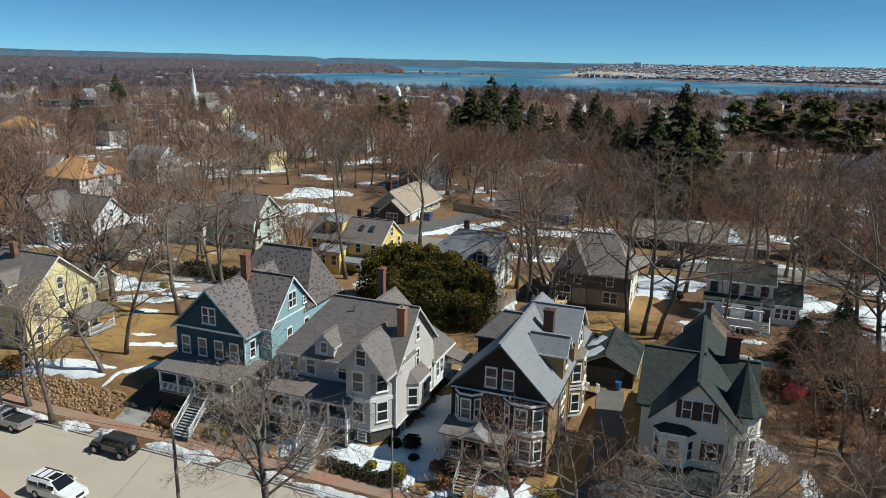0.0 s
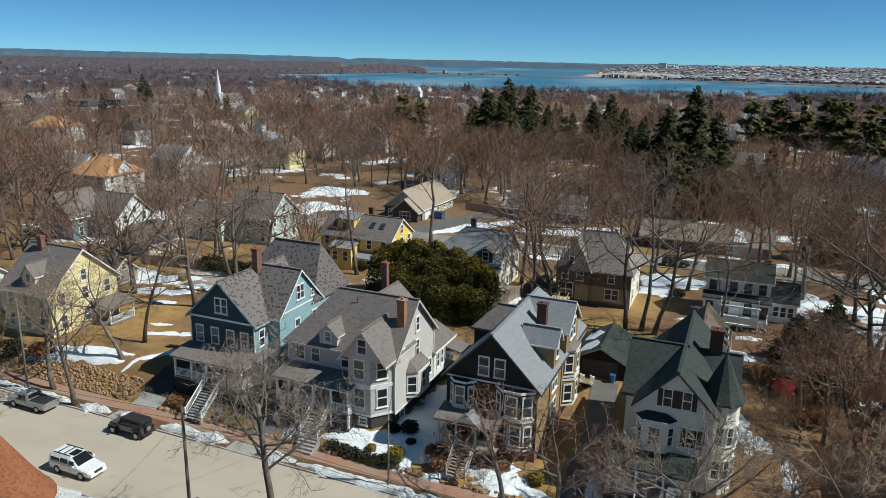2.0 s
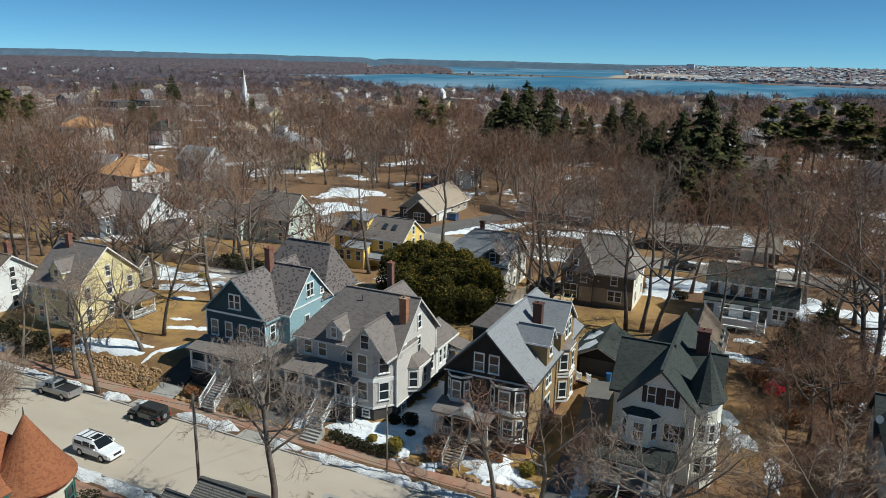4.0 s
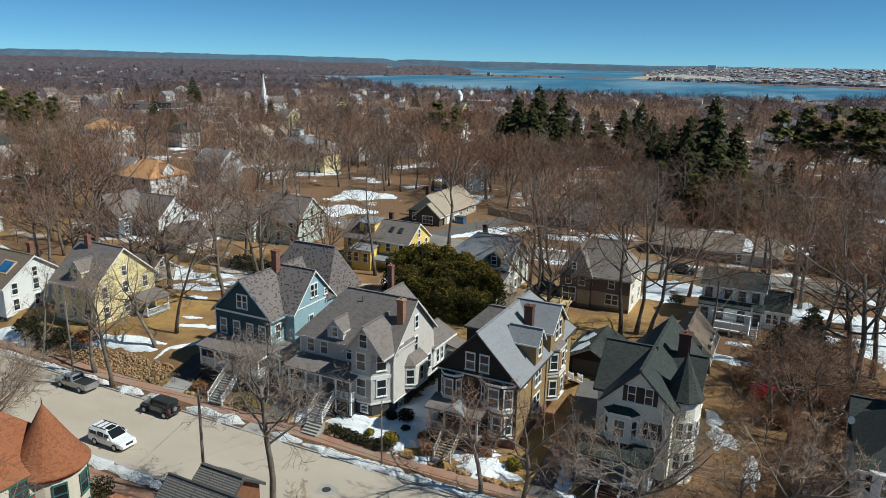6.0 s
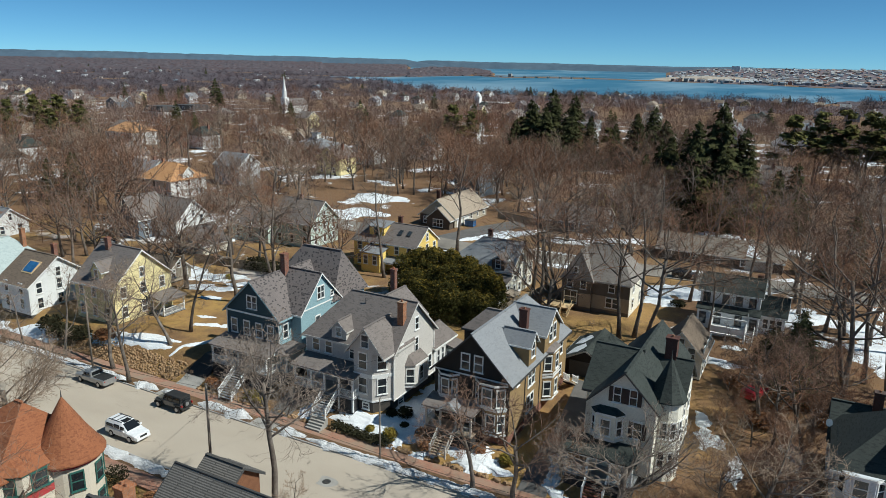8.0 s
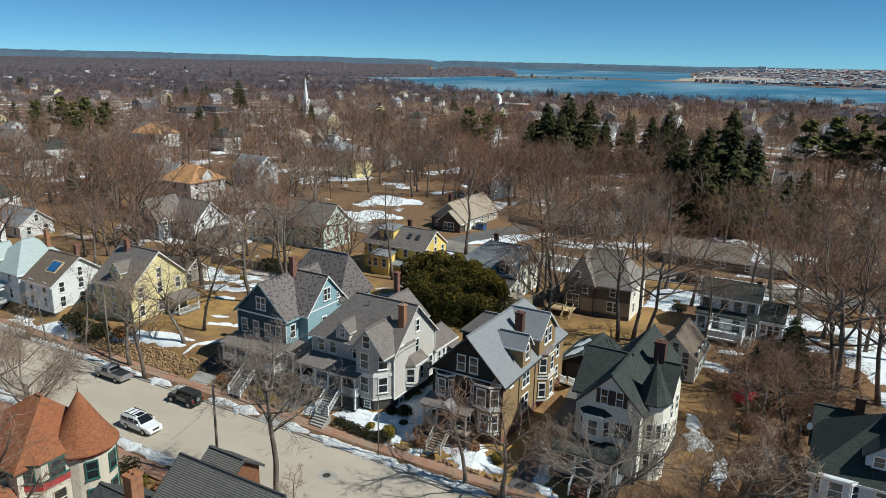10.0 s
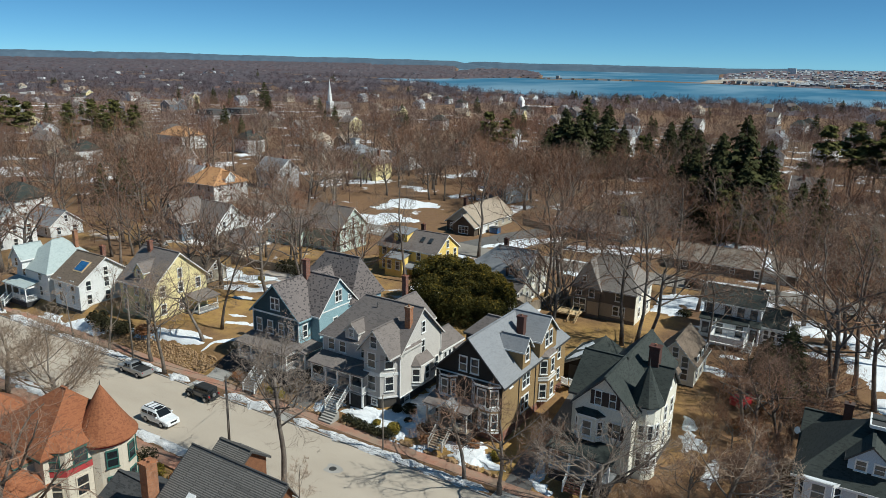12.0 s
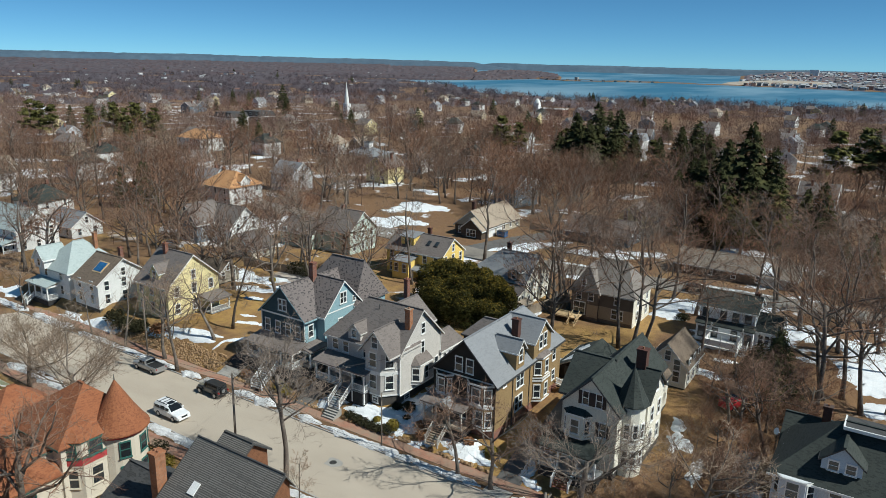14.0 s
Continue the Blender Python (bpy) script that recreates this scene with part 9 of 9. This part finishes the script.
for i, (x, y, r, h, mt, lb) in enumerate((
        (-7.6, 3.3, 0.8, 0.8, "bush_dark", "dark evergreen shrub by the steps"), (-6.4, 3.2, 0.8, 0.75, "bush_dark", "low dark evergreen shrub by the pavement"), (-5.2, 3.1, 0.8, 0.7, "bush_dark", "low dark evergreen shrub by the pavement"), (-4.0, 3.0, 0.8, 0.7, "bush_dark", "low dark evergreen shrub by the pavement"),
        (-2.8, 3.0, 0.8, 0.7, "bush_dark", "low dark evergreen shrub by the pavement"), (-1.6, 3.1, 0.9, 1.0, "bush_dark", "dark round evergreen garden shrub"), (-1.2, 3.9, 0.8, 1.3, "bush_gold", "olive green shrub by the pole"), (-3.9, 4.2, 0.5, 0.6, "bush_gold", "small yellow-green shrub on snow"),
        (-1.5, 7.4, 0.9, 1.2, "bush_dark", "round dark evergreen shrub by the wall"), (-2.9, 6.9, 0.6, 0.8, "bush_dark", "small dark evergreen shrub on snow"), (-0.6, 5.9, 0.5, 0.5, "bush_dark", "small dark evergreen shrub on snow"),
        (-20.0, 3.6, 1.1, 1.1, "bush_gold", "yellow-green spreading shrub by the steps"), (-18.6, 3.3, 0.8, 0.9, "bush_gold", "yellow-green spreading shrub by the steps"), (-25.4, 3.8, 1.0, 0.9, "bush_rust", "rust-brown leafless shrub by the steps"), (-26.8, 4.0, 0.9, 0.9, "bush_rust", "rust-brown leafless shrub by the steps"),
        (11.6, 5.2, 0.8, 0.9, "bush_gold", "yellow-green shrub by the house corner"), (8.4, 5.6, 0.7, 0.7, "bush_rust", "brown bare winter garden shrub"), (3.0, 4.1, 0.9, 1.1, "bush_rust", "brown winter shrub beside the porch"), (1.9, 5.2, 0.8, 1.1, "bush_rust", "brown winter shrub beside the porch"),
        (-55.5, 4.2, 2.0, 1.7, "bush_dark", "dark evergreen bushes before the house"), (-52.5, 4.6, 1.8, 1.5, "bush_dark", "dark evergreen bushes before the house"), (-58.5, 4.6, 1.8, 2.0, "bush_dark", "dark evergreen bushes before the house"), (-48.0, 5.4, 1.6, 1.2, "bush_rust", "brown bare winter garden shrub"),
        (-19.5, -15.4, 1.2, 1.6, "bush_dark", "dark evergreen shrub beside the turret"), (-16.6, -16.4, 0.9, 1.1, "bush_gold", "yellow-green shrub beside the turret"), (-14.2, -15.9, 0.8, 0.8, "bush_rust", "brown bare winter garden shrub"),
        (30.0, 33.0, 1.6, 1.6, "bush_rust", "reddish brown bare garden thicket"), (34.5, 30.0, 1.8, 1.8, "bush_rust", "reddish brown bare garden thicket"), (37.5, 31.5, 1.8, 1.6, "bush_rust", "reddish brown bare garden thicket"), (39.5, 28.0, 1.6, 1.5, "bush_rust", "reddish brown bare garden thicket"), (33.0, 25.0, 1.6, 1.5, "bush_rust", "reddish brown bare garden thicket"),
        (-44.0, 38.5, 2.2, 2.2, "bush_dark", "dark evergreen hedge clump"), (-48.0, 39.0, 2.2, 2.0, "bush_dark", "dark evergreen hedge clump"), (-52.0, 39.4, 2.2, 2.2, "bush_dark", "dark evergreen hedge clump"), (17.8, 58.5, 1.2, 1.0, "bush_dark", "dark evergreen shrub on the snow"))):
    shrub(x, y, r, h, mt, lb, 500 + i, (700 if mt == "bush_rust" else 620 if y < 3.4 else 1100), 0.12 if r < 1.3 else 0.2)

TWIGGY = [bare_tree("dome", 600 + i, 4.0, r=0.06, twig="twig_red" if i % 2 else "twig", sparse=0.75) for i in range(3)]
rng = random.Random(4)
for i, (x, y) in enumerate(((29.5, 14.5), (33.0, 9.0), (35.5, 12.0), (30.5, 19.0), (33.5, 17.0), (28.8, 21.5), (31.5, 23.5), (29.0, 30.5), (32.5, 31.5), (36.5, 34.0), (38.5, 30.5), (40.5, 25.5), (35.5, 27.8), (37.5, 37.5), (33.5, 44.5), (31.0, 41.5), (41.0, 44.5), (38.0, 47.0),
                            (26.0, 5.0), (28.5, 3.8), (24.5, 3.6), (16.6, 4.4), (15.8, 8.6), (13.0, 4.6), (31.5, 6.0), (36.5, 6.5), (-30.6, 3.6), (-27.5, 3.6), (-24.8, 3.0), (-16.4, 3.4), (2.2, 3.6), (7.4, 3.6), (-46, 17), (-44, 19), (-53.5, 19.5),
                            (31.0, 15.8), (34.6, 15.0), (36.4, 18.2), (29.6, 24.8), (33.6, 26.0), (30.8, 34.0), (34.4, 33.0), (38.6, 34.6), (42.0, 29.5), (44.5, 33.0), (28.4, 16.8), (37.8, 41.5), (35.8, 23.0), (24.0, 7.0), (26.4, 8.2), (39.6, 38.8), (27.2, 40.8), (18.6, 39.5), (9.0, 42.0), (33.8, 49.0))):
    tree_thing(TWIGGY[i % 3], on_ground(x, y, -0.05), "tangled bare leafless garden shrub", "bare_shrub", rng.uniform(0, 360), rng.uniform(0.55, 1.0) * (0.55 if x < 14 else 1.0), "bare shrubs", "shrub")

def board_fence(pts, h, mat, label, seed):
    """A fence of upright boards."""
    F = thing("fence", (*pts[0], gz(*pts[0])), 0, label, "fence")
    for (x0, y0), (x1, y1) in zip(pts, pts[1:]):
        d = math.hypot(x1 - x0, y1 - y0)
        n = max(2, int(d / 2.2))
        for i in range(n):
            a = (x0 + (x1 - x0) * i / n, y0 + (y1 - y0) * i / n)
            b = (x0 + (x1 - x0) * (i + 1) / n, y0 + (y1 - y0) * (i + 1) / n)
            z = (gz(*a) + gz(*b)) / 2
            p, q = Vector((*a, z + h / 2)), Vector((*b, z + h / 2))
            part("panel", MB().obox((p + q) / 2, q - p, (q - p).length - 0.06, h, 0.05), mat, F)
            part("post", MB().box(a[0] - 0.06, a[0] + 0.06, a[1] - 0.06, a[1] + 0.06, z - 0.3, z + h + 0.1), mat, F)
board_fence([(-64, 36.5), (-42, 39.5), (-32, 41)], 1.7, M["deck_wood"], "weathered board fence behind the garden", 1)
board_fence([(-5.0, 37.5), (-3.4, 46), (-1.5, 56)], 1.8, M["deck_wood"], "weathered board fence beside the shed", 2)
board_fence([(-33, 103), (-14, 97)], 1.7, M["deck_wood"], "brown board fence behind the drive", 3)
board_fence([(-1.6, 26), (6.5, 28.5)], 1.5, M["trim"], "white garden fence behind the house", 4)
# things left in the garden
solo("garden_sheet", MB().box(-48.2, -46.4, 22.2, 22.9, gz(-47, 22.6), gz(-47, 22.6) + 0.15), M["solar"], "flat blue plastic sled on the lawn", "sled")
solo("play_set", MB().box(-51.9, -50.9, 31.8, 32.6, gz(-51, 32), gz(-51, 32) + 0.8), M["bush_gold"], "small yellow-green garden toy", "toy")
solo("dustbin", MB().tube([(14.2, 26.2, gz(14, 26)), (14.2, 26.2, gz(14, 26) + 1.0)], [0.3, 0.36], 10), M["solar"], "blue plastic dustbin by the garage", "dustbin")
solo("covered_boat", loft(MB(), [[(36.2 + s * w, y, z) for s, z in ((-1, 1.3), (1, 1.3), (1.15, 2.4), (0, h), (-1.15, 2.4))] for y, w, h in ((14.2, 0.7, 2.9), (15.5, 1.0, 3.3), (18.0, 1.05, 3.3), (19.5, 0.9, 3.0))]), M["trim"], "white tarpaulin over a stored load", "tarpaulin")

# ---------------------------------------------------------------- landmarks beyond
ch = thing("church", (-318, 361, gz(-318, 361)), label="white wooden church with a tall pointed steeple", category="church")
z = gz(-318, 361)
part("nave", MB().box(-323, -313, 364, 382, z - 1, z + 6), M["siding_white"], ch)
part("roof", MB().slab([(-323.6, 363, z + 6), (-318, 363, z + 10.5), (-318, 383, z + 10.5), (-323.6, 383, z + 6)], 0.3).slab([(-318, 363, z + 10.5), (-312.4, 363, z + 6), (-312.4, 383, z + 6), (-318, 383, z + 10.5)], 0.3), M["roof_grey"], ch)
part("tower", MB().box(-319.9, -316.1, 359.4, 363.9, z - 1, z + 11.5), M["siding_white"], ch)
part("belfry", MB().prism(ring(-318, 361.5, 1.6, 8), z + 11.5, z + 16), M["trim"], ch)
part("cornice", MB().prism(ring(-318, 361.5, 1.95, 8), z + 16, z + 16.4), M["trim"], ch)
part("spire", MB().tube([(-318, 361.5, z + 16.4), (-318, 361.5, 26.4)], [1.35, 0.05], 8), M["trim"], ch)
def mansard(x, y, w, d, h, label, wall="siding_white", roof="roof_dark"):
    zz = gz(x, y)
    H = thing("mansion", (x, y, zz), 0, label, "house")
    part("wall", MB().box(x - w / 2, x + w / 2, y - d / 2, y + d / 2, zz - 1, zz + h), M[wall], H)
    a, b = w / 2 + 0.3, d / 2 + 0.3
    mb = MB()
    lo = [(x - a, y - b), (x + a, y - b), (x + a, y + b), (x - a, y + b)]
    hi = [(x - a + 1, y - b + 1), (x + a - 1, y - b + 1), (x + a - 1, y + b - 1), (x - a + 1, y + b - 1)]
    for i in range(4):
        j = (i + 1) % 4
        mb.poly([(*lo[i], zz + h), (*lo[j], zz + h), (*hi[j], zz + h + 3), (*hi[i], zz + h + 3)])
    mb.poly([(*p, zz + h + 3) for p in hi])
    part("roof", mb, M[roof], H)
    part("cornice", MB().box(x - a - 0.1, x + a + 0.1, y - b - 0.1, y + b + 0.1, zz + h - 0.4, zz + h), M["trim"], H)
    for k in range(3):
        window(H, "-y", y - d / 2 - 0.02, x - w / 2 + w * (k + 0.5) / 3, zz + h + 0.5, 1.1, 1.6)
        window(H, "-y", y - d / 2, x - w / 2 + w * (k + 0.5) / 3, zz + 4, 1.0, 1.8)
        window(H, "+x", x + w / 2, y - d / 2 + d * (k + 0.5) / 3, zz + 4, 1.0, 1.8)
mansard(-300, 236, 15, 13, 7.5, "white mansion with a dark mansard roof")
mansard(-305, 262, 16, 13, 7.0, "dark mansion with a slate mansard roof", "siding_brown")
mansard(-62, 262, 11, 9, 9.0, "white tower-like house among the conifers", "siding_white", "roof_light")
# clock-towered hall near the shore
hx, hy = -249, 549
hz_ = gz(hx, hy)
hall = thing("hall", (hx, hy, hz_), label="brick hall with a small white domed tower", category="building")
part("wall", MB().box(hx - 6, hx + 22, hy, hy + 14, hz_ - 1, hz_ + 5), M["brick_red"], hall)
part("cornice", MB().box(hx - 6.3, hx + 22.3, hy - 0.3, hy + 14.3, hz_ + 5, hz_ + 5.6), M["trim"], hall)
part("tower", MB().box(hx - 5, hx, hy - 3, hy + 2, hz_ - 1, hz_ + 10.5), M["trim"], hall)
part("dome", MB().tube([(hx - 2.5, hy - 0.5, hz_ + 10.5), (hx - 2.5, hy - 0.5, hz_ + 12.5), (hx - 2.5, hy - 0.5, hz_ + 14.5)], [2.4, 2.0, 0.1], 10), M["trim"], hall)

# bridge and causeway over the bay
br = thing("bridge", (-760, 2130, SEA), label="long low concrete bridge over the bay", category="bridge")
def at(az, r, z):
    return (CX - math.sin(radians(az)) * r, CY + math.cos(radians(az)) * r, z)
a, b = at(24.2, 2330, SEA + 5.0), at(17.0, 2345, SEA + 5.0)
part("deck", MB().obox((Vector(a) + Vector(b)) / 2, Vector(b) - Vector(a), (Vector(b) - Vector(a)).length, 1.6, 9), M["concrete"], br)
for i in range(8):
    p = Vector(a).lerp(Vector(b), (i + 0.5) / 8)
    part("pier", MB().box(p.x - 3, p.x + 3, p.y - 4, p.y + 4, SEA - 4, SEA + 5.0), M["granite"], br)
p = Vector(a).lerp(Vector(b), 0.16)
part("bascule_tower", MB().box(p.x - 5, p.x + 5, p.y - 5, p.y + 5, SEA, SEA + 12), M["granite"], br)

# far city on its hill: plain blocks with flat or pitched roofs
FARB = []
for i, c in enumerate(((0.60, 0.60, 0.60), (0.36, 0.30, 0.26), (0.26, 0.15, 0.12), (0.24, 0.28, 0.32))):
    FARB.append(surf("city_wall_%s" % ("white", "sand", "brick", "blue")[i], c, tuple(v * 0.85 for v in c), 0.1, 1.0, 0.85, 0.0, var=0.25))
rng = random.Random(77)
city_mesh = {}
for i in range(4):
    for k, (w, d, h) in enumerate(((14, 11, 8), (24, 16, 12), (11, 11, 9))):
        mb = MB().box(-w / 2, w / 2, -d / 2, d / 2, -6, h)
        if k != 1:
            mb.slab([(-w / 2 - 0.4, -d / 2 - 0.4, h), (w / 2 + 0.4, -d / 2 - 0.4, h), (w / 2 + 0.4, 0, h + 4), (-w / 2 - 0.4, 0, h + 4)], 0.4)
            mb.slab([(-w / 2 - 0.4, 0, h + 4), (w / 2 + 0.4, 0, h + 4), (w / 2 + 0.4, d / 2 + 0.4, h), (-w / 2 - 0.4, d / 2 + 0.4, h)], 0.4)
        city_mesh[(i, k)] = mb.data("city_building", FARB[i])
count = 0
while count < 240:
    city = count < 110
    az = rng.uniform(-13, 11.2) if city else rng.uniform(24.5, 66)
    r = rng.uniform(2120, 3650) if city else 800 * (3000 / 800.0) ** rng.random()
    x, y, z0 = at(az, r, 0)
    g = gz(x, y)
    if g < SEA + 1.0:
        continue
    i, k = rng.choice((0, 0, 0, 1, 2, 3)), rng.choice((0, 0, 2, 1))
    o = new("city_building", city_mesh[(i, k)])
    s = rng.uniform(0.5, 0.95) if city else rng.uniform(0.3, 0.5)
    o.matrix_basis = Matrix.LocRotScale((x, y, g), Euler((0, 0, rng.uniform(0, 3.1))), (s, s, s * rng.uniform(0.8, 1.2)))
    tagged(o, "small distant %s town building" % ("white", "sand-coloured", "brick", "blue-grey")[i], "building", "far town buildings")
    count += 1
# the rest of the far town, too small to tell apart: rows of pitched-roof buildings
mb = MB()
n = 0
while n < 1500:
    x, y, _ = at(rng.uniform(-13, 10.8), 2130 * (3500 / 2130.0) ** rng.random(), 0)
    g = gz(x, y)
    if g < SEA + 1.0:
        continue
    w, d, h = rng.uniform(2.8, 6), rng.uniform(2.6, 4.2), rng.uniform(4, 8)
    mb.box(x - w, x + w, y - d, y + d, g - 4, g + h)
    mb.slab([(x - w - 0.4, y - d - 0.4, g + h), (x + w + 0.4, y - d - 0.4, g + h), (x + w + 0.4, y, g + h + 3), (x - w - 0.4, y, g + h + 3)], 0.3)
    mb.slab([(x - w - 0.4, y, g + h + 3), (x + w + 0.4, y, g + h + 3), (x + w + 0.4, y + d + 0.4, g + h), (x - w - 0.4, y + d + 0.4, g + h)], 0.3)
    n += 1
def town_mat():
    m, nt, nd, lk, bs = nodes_of("far_town")
    rr = nd.new("ShaderNodeValToRGB")
    rr.color_ramp.interpolation = 'CONSTANT'
    el = rr.color_ramp.elements
    # town tones kept close together: distance haze is put into the colours
    el[0].position, el[0].color = 0.0, (0.46, 0.47, 0.48, 1)
    el[1].position, el[1].color = 0.3, (0.17, 0.165, 0.165, 1)
    for p, c in ((0.6, (0.32, 0.27, 0.23, 1)), (0.75, (0.2, 0.24, 0.29, 1)), (0.9, (0.24, 0.13, 0.10, 1))):
        e = el.new(p); e.color = c
    lk.new(nd.new("ShaderNodeNewGeometry").outputs["Random Per Island"], rr.inputs["Fac"])
    lk.new(rr.outputs[0], bs.inputs["Base Color"])
    bs.inputs["Roughness"].default_value = 0.85
    return m
solo("town_roofs", mb, town_mat(), "small pale and dark buildings of the distant waterfront town", "buildings", kind="stuff")
x, y, _ = at(6.7, 3300, 0)
solo("apartment_tower", MB().box(x - 16, x + 16, y - 8, y + 8, gz(x, y) - 3, gz(x, y) + 24), M["siding_white"], "pale distant apartment tower on the hill", "building")
bluff_mat = surf("bare_sandy_bluff", (0.30, 0.25, 0.20), (0.46, 0.40, 0.33), 0.012, 0.08, 0.95, 0.0)
ridge("shore_bluff", 5.2, 12.6, 2330, SEA, lambda az: SEA + interp(az, (5.2, 6.5, 9.0, 11.0, 12.6), (9, 15, 17, 12, 5)), bluff_mat, "pale bare sandy bluff on the far shore", 7.0, 0.2)
